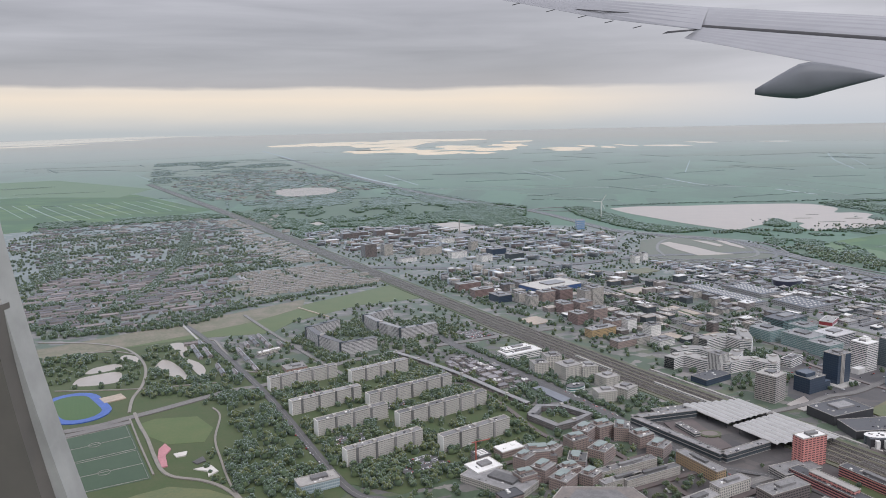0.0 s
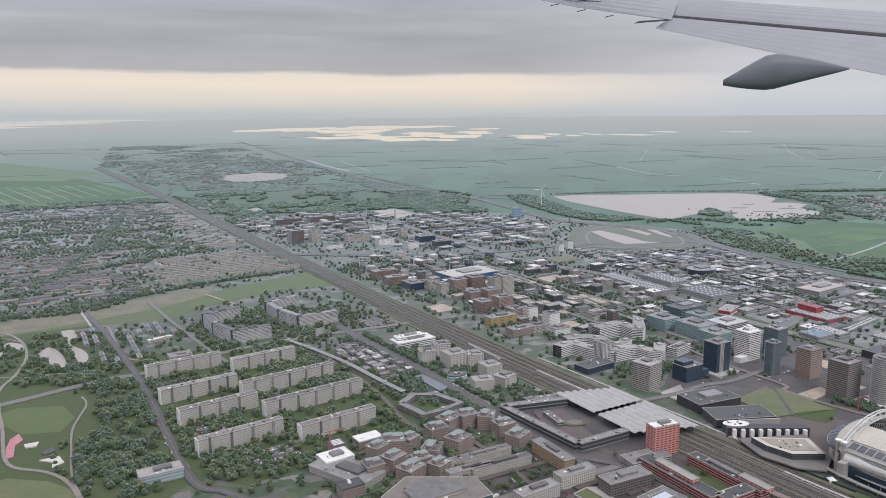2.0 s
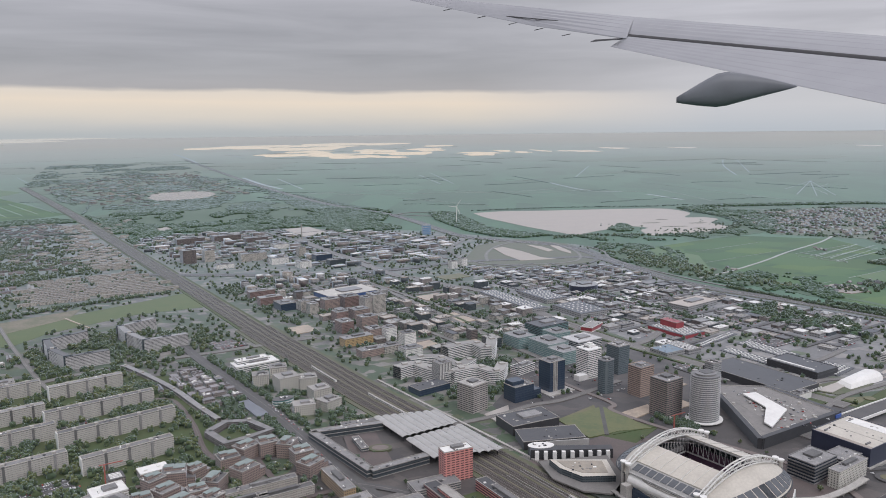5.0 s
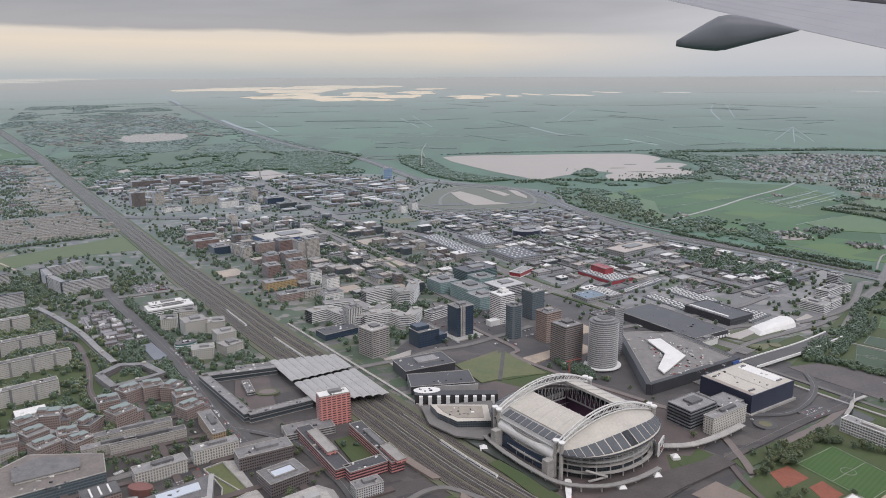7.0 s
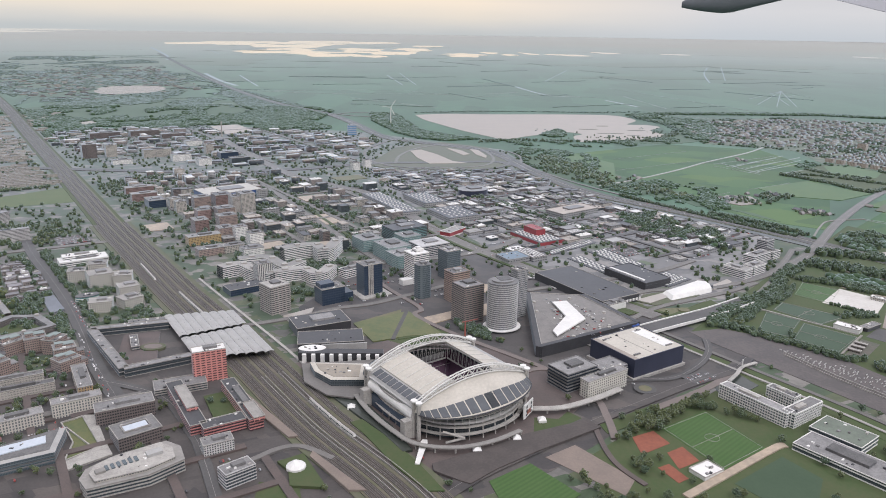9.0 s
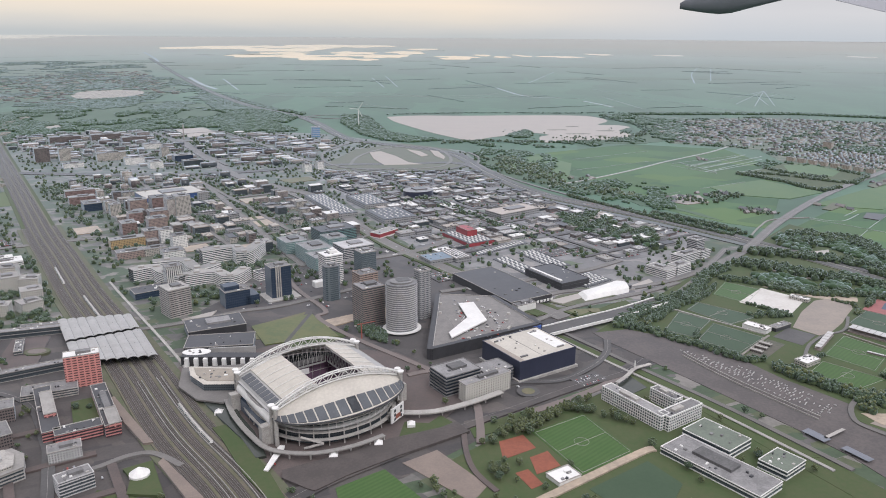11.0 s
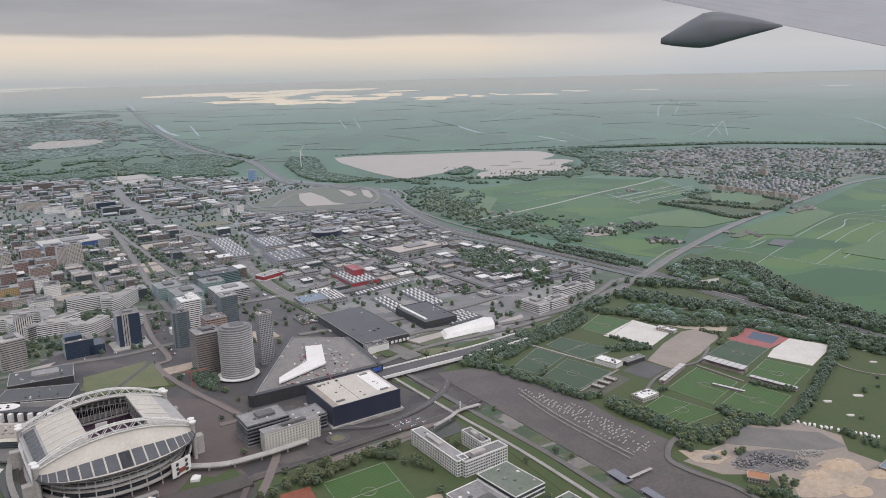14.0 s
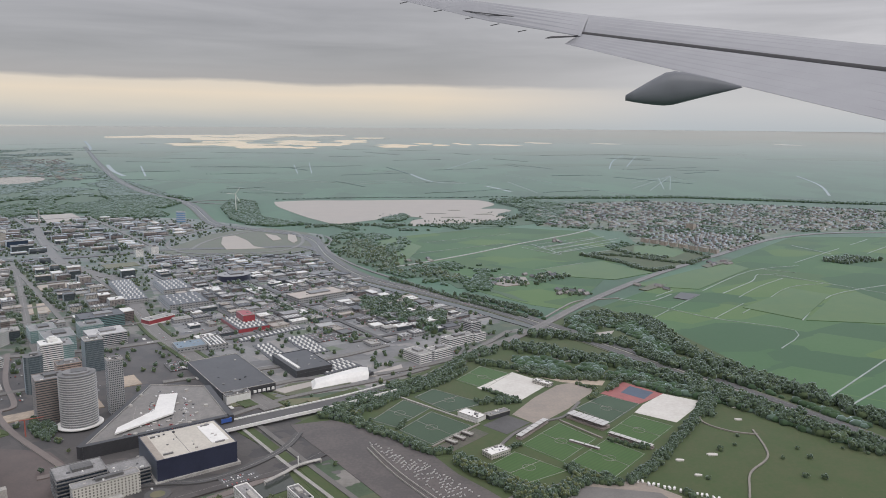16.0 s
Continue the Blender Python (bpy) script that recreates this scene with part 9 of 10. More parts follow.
far_kit = {}
spots = []
for x, y, w, d, h, a, wall, roof, lights in SHEDS[290:]:
    for kind, mat in (("wall", wall), ("roof", roof)):
        f = Form().prism(shape(w, d, "box"), 0, h) if kind == "wall" else Form().ring(w + 0.5, d + 0.5, h - 0.8, h + 0.7, 0.6).box(0, 0, h - 0.3, h + 0.15, w - 0.8, d - 0.8)
        if kind == "roof" and lights > 2:
            for k in range(lights):
                f.box((k + 0.5 - lights / 2) * w / (lights + 1), 0, h + 0.15, h + 1.0, 1.8, d * 0.6)
        spots.append((f.mesh("far_" + kind, mat), x, y, 0, a, 1, 1))
joined("far_business_buildings", spots, "distant flat-roofed commercial buildings", "buildings")
thin = random.Random(77)
VILLAGE = [(2333, 3805), (2868, 3916), (3858, 3394), (3340, 2731), (2921, 2704), (2408, 2294), (2210, 2458), (2277, 2787), (1993, 2969), (2082, 3517)]
ROW_SPOTS[280:] = [r for r in ROW_SPOTS[280:] if not inside(r[0], r[1], VILLAGE) or thin.random() < 0.97]
joined("far_houses", [(me, x, y, 0, a, 0.8, 0.8) for x, y, a, data, label in ROW_SPOTS[280:] for me in data[:2]], "far rows of brick houses with tiled roofs", "houses")

# ---- trees ----
rt = random.Random(21)


def crown_mesh(name, mat, r, h, base, clumps, seed, size=1.0):
    """A crown of many small uneven leaf clumps with gaps between."""
    q = random.Random(seed)
    f = Form()
    lobes = [(q.uniform(-0.45, 0.45) * r, q.uniform(-0.45, 0.45) * r, base + h * q.uniform(0.3, 0.75), q.uniform(0.5, 0.75) * r) for _ in range(5)]
    for _ in range(clumps):
        lx, ly, lz, lr = q.choice(lobes)
        d = Vector((q.gauss(0, 1), q.gauss(0, 1), q.gauss(0, 0.8))).normalized() * lr * q.uniform(0.7, 1.05)
        p = Vector((lx + d.x, ly + d.y, max(base, min(base + h, lz + d.z * h / (2 * r)))))
        k = size * r * q.uniform(0.16, 0.32)
        rot = Euler((q.uniform(0, 6), q.uniform(0, 6), q.uniform(0, 6))).to_matrix()
        pts = [p + rot @ (Vector(v) * k * q.uniform(0.7, 1.25)) for v in ((1, 0, 0), (-1, 0, 0), (0, 1, 0), (0, -1, 0), (0, 0, 0.8), (0, 0, -0.8))]
        f.add(pts, [(0, 2, 4), (2, 1, 4), (1, 3, 4), (3, 0, 4), (2, 0, 5), (1, 2, 5), (3, 1, 5), (0, 3, 5)])
    me = f.mesh(name, mat)
    me.polygons.foreach_set("use_smooth", [True] * len(me.polygons))
    return me


def trunk_mesh(h, seed):
    q = random.Random(seed)
    f = Form().prism(circle(0.35, 7), 0, h * 0.5, circle(0.22, 7))
    for k in range(5):
        a = k * 1.26 + q.uniform(-0.3, 0.3)
        f.bar((0, 0, h * q.uniform(0.3, 0.48)), (math.cos(a) * h * 0.26, math.sin(a) * h * 0.26, h * q.uniform(0.6, 0.8)), 0.13, 4)
    return f.mesh("trunk", M_TRUNK)


KIT = [(crown_mesh("crown", m, 4.6, 8.0, 2.6, 90, 40 + i), trunk_mesh(11, 40 + i)) for i, m in enumerate([M_TREE, M_TREE2, M_DARKTREE, M_TREE, M_TREE2, M_DARKTREE])]
LOW = [crown_mesh("crown_low", m, 4.8, 8.2, 0.8, 20, 60 + i, 1.8) for i, m in enumerate([M_TREE, M_DARKTREE, M_TREE2, M_TREE, M_DARKTREE])]
MID = [crown_mesh("crown_mid", m, 4.8, 8.2, 0.8, 10, 80 + i, 2.4) for i, m in enumerate([M_TREE, M_DARKTREE, M_TREE2, M_TREE, M_DARKTREE])]
SPOTS = []


def grove(poly, spacing, size=1.0, mix=(0, 1, 2, 3, 4), share=1.0, free=True, ragged=4.0):
    xs, ys = [p[0] for p in poly], [p[1] for p in poly]
    y = min(ys)
    while y < max(ys):
        x = min(xs)
        while x < max(xs):
            px, py = x + rt.uniform(-0.5, 0.5) * spacing, y + rt.uniform(-0.5, 0.5) * spacing
            if inside(px + rt.gauss(0, ragged), py + rt.gauss(0, ragged), poly) and rt.random() < share * (1.6 if noise.noise((px / 60, py / 60, 3.3)) > 0.02 else 0.4) and not (free and taken(px, py, 2.5)):
                SPOTS.append((px, py, size * rt.uniform(0.8, 1.45), rt.choice(mix)))
            x += spacing
        y += spacing


def tree_row(pts, spacing, size=1.0, mix=(0, 1, 2, 3, 4), wide=0.0, share=1.0, free=False):
    line = smooth(pts, 10)
    left = 0.0
    for a, b in zip(line, line[1:]):
        d = (b - a).length
        while left < d:
            p = a + (b - a) * (left / d)
            left += spacing * rt.uniform(0.7, 1.3)
            x, y = p.x + rt.uniform(-wide, wide), p.y + rt.uniform(-wide, wide)
            if rt.random() < share and not (free and taken(x, y, 1.5)):
                SPOTS.append((x, y, size * rt.uniform(0.75, 1.25), rt.choice(mix)))
        left -= d


DK, SP = (1, 4, 1, 0), (2, 2, 0, 3)
# the wooded belt by the meadows
tree_row([(1746, 1555), (1830, 1500), (1822, 1325), (1860, 1180), (1930, 1030), (1975, 900)], 2.6, 1.5, DK, 16)
tree_row([(1517, 1370), (1625, 1275), (1698, 1215), (1765, 1120), (1825, 990), (1900, 850)], 2.4, 1.45, DK, 18)
tree_row([(1572, 1438), (1660, 1400), (1741, 1340), (1767, 1242), (1886, 1094)], 2.6, 1.45, DK, 16)
tree_row([(1196, 1068), (1235, 1122), (1300, 1165), (1358, 1205), (1420, 1290), (1480, 1350)], 2.0, 1.1, DK, 11)
tree_row([(1206, 1061), (1240, 1112), (1303, 1143), (1363, 1181), (1420, 1245)], 4, 0.85, DK, 3)
tree_row([(1450, 1275), (1500, 1245), (1560, 1210), (1640, 1180), (1700, 1150)], 3, 1.0, DK, 6)
tree_row([(1217, 1066), (1246, 1032), (1284, 988), (1322, 945), (1346, 938)], 1.8, 0.85, DK, 6)
tree_row([(1356, 916), (1380, 870), (1408, 836), (1438, 806)], 1.3, 1.0, (1, 1, 4, 2), 9)
tree_row([(1428, 830), (1455, 822), (1490, 848), (1520, 838)], 1.5, 0.95, (1, 4, 2), 9)
tree_row([(1484, 880), (1491, 861), (1508, 842), (1530, 838)], 2.6, 0.95, DK, 5)
tree_row([(1540, 838), (1582, 872), (1625, 918), (1683, 985), (1752, 1062), (1800, 1105)], 1.7, 0.85, DK, 5)
tree_row([(1716, 1012), (1752, 1075), (1725, 1118)], 2.0, 1.0, DK, 9)
tree_row([(1418, 1100), (1445, 1100), (1470, 1100)], 1.6, 0.85, DK, 9)
tree_row([(1236, 1078), (1300, 1140), (1365, 1200)], 1.8, 0.9, DK, 6)
tree_row([(1290, 1018), (1303, 1040)], 2.5, 0.6, DK, 3)
tree_row([(1408, 925), (1420, 940), (1440, 950)], 3, 0.6, DK, 3)
tree_row([(1506, 1225), (1560, 1190), (1620, 1178)], 2, 0.9, DK, 6)
tree_row([(1580, 1160), (1600, 1128), (1578, 1090)], 3, 0.6, SP, 3)
tree_row([(1620, 1128), (1666, 1165), (1708, 1110)], 3, 0.85, DK, 4)
tree_row([(1432, 1150), (1476, 1092)], 5, 0.7, DK, 2)
tree_row([(1556, 955), (1572, 935), (1598, 918)], 4, 0.7, DK, 2)
for x, y, k in ((1398, 800, 1.0), (1404, 790, 1.1), (1414, 806, 0.9), (1421, 768, 0.55), (1436, 776, 0.6), (1452, 775, 0.9), (1458, 779, 0.8), (1469, 716, 0.9), (1476, 708, 0.9), (1463, 705, 0.8), (1462, 695, 0.9)):
    SPOTS.append((x, y, k, 2))
tree_row([(1430, 700), (1455, 690), (1470, 660)], 4, 0.9, (2, 1, 0), 5)
tree_row([(1590, 810), (1610, 770), (1640, 740)], 5, 0.8, DK, 5)
grove([(1610, 900), (1790, 970), (1890, 900), (1700, 710), (1600, 800)], 30, 0.55, DK, 0.4)
grove([(1640, 1470), (1760, 1580), (1800, 1500), (1740, 1440)], 11, 1.2, DK, 0.9)
# wood beside the retail park, rows along the canal and the motorway
grove([(1262, 1771), (1340, 1763), (1436, 1598), (1407, 1471), (1324, 1543), (1259, 1641)], 14, 1.25, (1, 1, 4, 0), 0.7, False)
tree_row([(1341, 1996), (1470, 1765), (1600, 1560)], 4, 0.9, DK, 4)
tree_row([(1300, 2100), (1420, 1870), (1560, 1680), (1640, 1560)], 5, 0.9, DK, 8, 0.7, True)
grove([(1171, 2609), (1287, 2662), (1466, 2171), (1560, 1900), (1448, 2000), (1344, 2060), (1243, 2282)], 15, 0.9, (0, 1, 2, 3), 0.6)
tree_row([(1079, 2985), (1252, 3045), (1427, 3010), (1782, 3040), (2010, 3300), (2065, 3600), (2000, 3900)], 7, 1.1, DK, 18)
tree_row([(2150, 4150), (1837, 4120), (1347, 4140), (880, 4060)], 10, 1.1, DK, 14)
grove([(2659, 2131), (2783, 2188), (2842, 2114), (2688, 2055)], 11, 1.1, DK, 0.9)
grove([(1570, 1928), (1820, 2034), (1850, 1990), (1740, 1900), (1627, 1840)], 13, 0.8, DK, 0.6)
grove([(1715, 1840), (1780, 1850), (1815, 1760), (1740, 1750)], 14, 0.7, DK, 0.6)
for q in ([(1960, 2290), (2030, 2153), (2069, 2025), (2150, 2065)], [(1990, 2300), (2095, 2240), (2180, 2150), (2224, 2115)], [(2093, 2375), (2120, 2290), (2200, 2210)], [(2224, 2112), (2290, 2180), (2343, 2225), (2310, 2330)]):
    tree_row(q, 4, 1.0, DK, 9)
tree_row([(1501, 1790), (1565, 1700), (1631, 1600)], 2.4, 0.9, DK, 5)
# far wooded country on the left and beyond: closed canopies with clearings
CANOPY = []


def canopy(poly, cell, size, cover, grain, seed):
    """Crowns that touch, with clearings that follow a slow noise; size is a crown's radius."""
    q = random.Random(seed)
    xs, ys = [p[0] for p in poly], [p[1] for p in poly]
    y = min(ys)
    while y < max(ys):
        x = min(xs)
        while x < max(xs):
            px, py = x + q.uniform(-0.5, 0.5) * cell, y + q.uniform(-0.5, 0.5) * cell
            n = noise.noise((px / grain, py / grain * 0.6, seed)) + 0.5 * noise.noise((px / grain * 3, py / grain * 2, seed + 7))
            if n > cover and inside(px, py, poly) and not taken(px, py, 3.0):
                CANOPY.append((px, py, size * q.uniform(0.7, 1.35), q.randrange(4)))
            x += cell
        y += cell


canopy([(-489, 5982), (-140, 5235), (195, 4547), (450, 4095), (393, 3686), (156, 3867), (-56, 4301), (-358, 5214)], 13, 9, -0.45, 200, 1)
canopy([(-1244, 4225), (-888, 3841), (-577, 3624), (-512, 3236), (-499, 2923), (-674, 3148)], 12, 8, -0.35, 160, 2)
canopy([(-437, 3423), (-283, 3658), (-22, 3935), (192, 4025), (489, 3394), (238, 3257), (-23, 3646), (-199, 3335)], 12, 8, -0.3, 160, 3)
canopy([(-1191, 4047), (-1005, 4979), (-317, 4827), (358, 4178), (251, 3560), (-378, 3420), (-729, 3400)], 13, 8.5, 0.0, 220, 4)
canopy([(-1698, 5083), (-2825, 7524), (-2065, 7673), (-1094, 7374), (-509, 5979), (-56, 4301), (-406, 4131), (-1020, 4239)], 24, 14, 0.02, 300, 5)
canopy([(-2600, 6600), (-4400, 11500), (-2300, 10600), (-760, 5950), (-1500, 5000)], 46, 22, -0.02, 500, 17)
canopy([(-2200, 3750), (-1300, 4050), (-1100, 3900), (-1900, 3560)], 13, 8.5, -0.3, 200, 6)
canopy([(644, 4050), (777, 4002), (873, 3329), (994, 3170), (1101, 3073), (958, 3022), (848, 3084), (761, 3271), (661, 3674)], 12, 8, -0.4, 160, 7)
canopy([(1316, 2108), (1559, 2223), (1622, 2162), (1620, 1934), (1561, 1806), (1496, 1826), (1401, 1972)], 9, 5.5, 0.0, 70, 8)
canopy([(1179, 2848), (1353, 2850), (1480, 2678), (1398, 2395), (1217, 2253), (1149, 2447)], 10, 6, 0.1, 80, 9)
canopy([(1379, 3197), (1432, 3365), (1489, 3386), (1509, 3310), (1465, 3147), (1405, 3129)], 11, 8, -0.4, 90, 11)
canopy([(1100, 3060), (1200, 3050), (1500, 2990), (1700, 3040), (1900, 3130), (1960, 3000), (1750, 2900), (1480, 2860), (1250, 2900)], 11, 6, 0.05, 90, 12)
canopy([(1980, 3100), (2060, 3400), (2060, 3700), (2000, 4000), (2160, 4080), (2330, 3700), (2200, 3300), (2080, 3000)], 13, 8, -0.2, 120, 13)
canopy([(2200, 4100), (3095, 4090), (3817, 3740), (4600, 3490), (4600, 3420), (3817, 3670), (3095, 4020), (2200, 4030)], 12, 9, -0.6, 200, 14)
canopy([(1262, 1771), (1340, 1763), (1436, 1598), (1407, 1471), (1324, 1543), (1259, 1641)], 8, 7.5, -0.8, 60, 16)
canopy([(2333, 3805), (2868, 3916), (3858, 3394), (3340, 2731), (2921, 2704), (2408, 2294), (2210, 2458), (2277, 2787), (1993, 2969), (2082, 3517)], 15, 5.5, 0.12, 110, 31)
canopy([(2661, 2906), (2758, 2759), (2682, 2619), (2585, 2730)], 11, 6.5, -0.6, 90, 32)
canopy([(2113, 3500), (2305, 3617), (2211, 3310), (2065, 3302)], 12, 7.5, -0.5, 90, 33)
canopy([(2185, 2555), (2207, 2475), (2100, 2375), (2080, 2440)], 10, 4.5, 0.1, 50, 34)
canopy([(1494, 1790), (1600, 1850), (1560, 1930), (1680, 2130), (1545, 1990)], 9, 5, 0.05, 60, 35)
canopy([(1497, 1770), (1572, 1665), (1640, 1540), (1625, 1520), (1560, 1640), (1485, 1745)], 7, 5.5, -0.7, 80, 15)
for q, seed in (([(1671, 1289), (1748, 1349), (1800, 1256), (1808, 1193), (1873, 1064), (1930, 960), (1870, 880), (1814, 972), (1785, 1035), (1729, 1094), (1675, 1175), (1599, 1229)], 21), ([(1735, 1587), (1804, 1539), (1824, 1446), (1812, 1341), (1795, 1283), (1768, 1286), (1773, 1395), (1745, 1482)], 22),
                ([(1675, 1537), (1738, 1597), (1740, 1515), (1694, 1422), (1648, 1420)], 23), ([(1505, 1294), (1573, 1302), (1592, 1236), (1567, 1189), (1511, 1225)], 24), ([(1643, 1144), (1702, 1172), (1744, 1105), (1737, 1057), (1685, 1076)], 25)):
    canopy(q, 7.5, 6.2, -0.35, 50, seed)
# hedges and rows of trees between the far fields
hedge = random.Random(61)
for k in range(60):
    y = 4300 * math.exp(hedge.uniform(0, 1.0))
    x = hedge.uniform(-0.62, 0.75) * y
    a, run = radians(hedge.choice((12, 20, 28, 105, 118, -10)) + hedge.uniform(-8, 8)), hedge.uniform(250, 900) * y / 6000
    r = 4 + y / 1500
    n = int(run / (r * 1.5))
    for i in range(n):
        u = (i / max(n - 1, 1) - 0.5) * run
        px, py = x + math.cos(a) * u + hedge.uniform(-3, 3), y + math.sin(a) * u + 14 * math.sin(i * 0.35 + k)
        if hedge.random() < 0.85 and not taken(px, py, 4.0):
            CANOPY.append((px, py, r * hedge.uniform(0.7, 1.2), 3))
# trees among the houses
for q, w in (([(-1100, 1900), (-900, 2050), (-760, 2250), (-640, 2420)], 22), ([(-1250, 2380), (-1000, 2500), (-780, 2560), (-560, 2520)], 26), ([(-1500, 2750), (-1150, 2900), (-850, 2950)], 26), ([(-1700, 3100), (-1300, 3350), (-950, 3450)], 24), ([(-900, 1700), (-850, 2000), (-900, 2400), (-1000, 2800), (-1150, 3300)], 18), ([(-1060, 1740), (-850, 1660), (-640, 1760), (-560, 1900)], 26), ([(-1300, 1800), (-1250, 2300), (-1500, 2800)], 30)):
    tree_row(q, 3.2, 1.15, DK, w)
grove(RES_A, 17, 0.85, (0, 1, 2, 3, 4), 0.5)
grove([(2333, 3805), (2868, 3916), (3858, 3394), (3340, 2731), (2921, 2704), (2408, 2294), (2210, 2458), (2277, 2787), (1993, 2969), (2082, 3517)], 50, 0.75, DK, 0.6)
grove([(-690, 2298), (-511, 2470), (-208, 2164), (-391, 2000), (-541, 1900)], 22, 0.7, SP, 0.5)
# the park and the lawns between the slabs
grove([(-420, 1390), (-280, 1190), (-135, 905), (-220, 800), (-300, 900), (-310, 1050), (-360, 1180), (-480, 1300)], 9.5, 1.05, (1, 1, 0, 2, 4), 0.8)
grove([(-1000, 1450), (-720, 1480), (-700, 1400), (-760, 1300), (-950, 1250)], 10, 1.0, (0, 1, 2, 3), 0.75)
grove([(-637, 1528), (-560, 1560), (-457, 1304), (-437, 1334), (-394, 1215), (-465, 1247), (-523, 1224), (-560, 1330)], 9, 0.95, (0, 1, 2, 3), 0.65)
grove([(-558, 1554), (-525, 1581), (-441, 1511), (-339, 1358), (-404, 1331), (-483, 1403)], 9, 0.8, (0, 1, 3, 4), 0.6)
grove([(-720, 1290), (-700, 1500), (-590, 1480), (-570, 1290), (-620, 1260)], 11, 0.75, (0, 1, 2, 3), 0.45)
grove([(-400, 1380), (-200, 1430), (0, 1390), (130, 1180), (150, 1000), (-60, 870), (-130, 900)], 10.5, 0.95, (0, 1, 2, 2, 3), 0.7)
grove([(-330, 1640), (-200, 1750), (-20, 1720), (60, 1560), (-80, 1430), (-220, 1400), (-340, 1480)], 12, 0.95, (0, 1, 2, 3), 0.7)
grove([(-380, 1030), (-300, 1000), (-200, 800), (-330, 830), (-330, 940)], 17, 0.7, (0, 1, 2), 0.5)
grove([(-480, 1250), (-420, 1290), (-330, 1200), (-400, 1180)], 12, 0.8, (0, 1, 2), 0.6)
tree_row([(-640, 1720), (-540, 1860), (-400, 2000), (-200, 2130)], 5, 0.9, DK, 6)
tree_row([(-900, 1620), (-640, 1700), (-560, 1790)], 5, 1.0, DK, 10)
# streets of the centre
tree_row([(40, 1500), (130, 1345), (208, 1225), (275, 1105)], 5, 0.9, DK, 4, 0.9, True)
tree_row([(5, 1475), (92, 1335), (172, 1210), (238, 1090), (300, 970), (352, 885)], 4.5, 0.9, DK, 6, 0.9, True)
tree_row([(185, 905), (205, 893), (190, 950), (160, 990)], 4, 0.9, SP, 6)
grove([(706, 730), (719, 746), (725, 733), (713, 718)], 5, 0.7, DK, 0.9, False)
grove([(737, 701), (750, 709), (770, 673), (753, 658), (734, 676)], 6, 0.75, DK, 0.9, False)
tree_row([(1404, 819), (1429, 825), (1430, 800)], 5, 0.9, SP, 4)
tree_row([(600, 740), (625, 700), (645, 660)], 4, 0.7, DK, 5)
tree_row([(600, 880), (640, 825), (665, 790)], 4, 0.6, DK, 3)
tree_row([(430, 1430), (300, 1560), (200, 1720), (60, 1930)], 8, 0.9, DK, 12, 0.8, True)
tree_row([(230, 1480), (330, 1300), (400, 1150)], 6, 0.9, DK, 8, 0.8, True)
tree_row([(610, 1500), (500, 1680), (400, 1850), (300, 2000)], 7, 0.85, DK, 5, 0.9, True)
tree_row([(640, 1510), (530, 1700), (430, 1870), (330, 2020)], 7, 0.85, DK, 5, 0.9, True)
tree_row([(900, 2080), (1000, 1900), (1100, 1680), (1170, 1560)], 6, 1.0, DK, 9, 0.95)
tree_row([(980, 1500), (1060, 1530), (1120, 1600)], 7, 0.9, DK, 6, 0.9, True)
tree_row([(760, 1040), (830, 1050), (900, 980)], 8, 0.8, DK, 6, 0.8, True)
grove([(830, 1060), (860, 1130), (900, 1060), (870, 1030)], 9, 0.9, DK, 0.7)
grove([(930, 760), (1000, 830), (1060, 830), (1130, 790), (1100, 740), (1120, 780), (1050, 820), (1000, 770), (945, 745)], 8, 0.9, DK, 0.9)
grove([(960, 800), (1080, 880), (1110, 850), (1050, 820), (1000, 780)], 9, 0.8, DK, 0.6)
grove([(860, 640), (930, 760), (1000, 690), (1010, 640)], 12, 0.8, DK, 0.5)
grove(DEALERS, 24, 0.7, DK, 0.5)
grove([(180, 1800), (420, 1430), (640, 1480), (850, 1610), (690, 2060), (420, 2330), (0, 2320), (-80, 2120)], 14, 0.8, DK, 0.65)
grove([(-300, 2700), (200, 2450), (650, 2560), (690, 3100), (200, 3450), (-500, 3400), (-700, 3150)], 34, 1.0, DK, 0.55)
grove([(40, 1000), (160, 1030), (330, 960), (330, 700), (40, 780)], 13, 0.75, SP, 0.6)
grove([(340, 940), (620, 700), (560, 560), (300, 600)], 15, 0.7, DK, 0.45)
grove([(120, 1480), (220, 1480), (400, 1120), (330, 1110), (230, 1160), (90, 1420)], 11, 0.85, DK, 0.6)
grove([(-80, 1180), (150, 1260), (240, 1180), (240, 1040), (150, 1010), (130, 1180), (40, 1300)], 11, 0.9, DK, 0.65)
grove([(560, 1240), (660, 1420), (780, 1300), (720, 1180)], 16, 0.75, DK, 0.5)
grove([(1090, 1130), (1160, 1180), (1300, 1260), (1400, 1340), (1340, 1380), (1200, 1170)], 18, 0.7, DK, 0.4)
grove([(400, 1200), (430, 1420), (620, 1500), (640, 1250)], 13, 0.8, DK, 0.6)
for cx, cy, n, r in ((378, 1028, 14, 13), (372, 1060, 6, 12), (360, 990, 8, 12), (498, 860, 9, 12), (205, 985, 10, 10), (236, 985, 8, 9), (150, 935, 8, 8)):
    for k in range(n):
        a, e = rt.uniform(0, 6.28), rt.uniform(0.2, 1)
        SPOTS.append((cx + r * e * math.cos(a), cy + r * e * math.sin(a), rt.uniform(0.45, 0.8), rt.choice((0, 1, 2, 3))))
tree_row([(60, 1010), (140, 990), (230, 870), (262, 800)], 7, 0.8, DK, 5, 0.8, True)
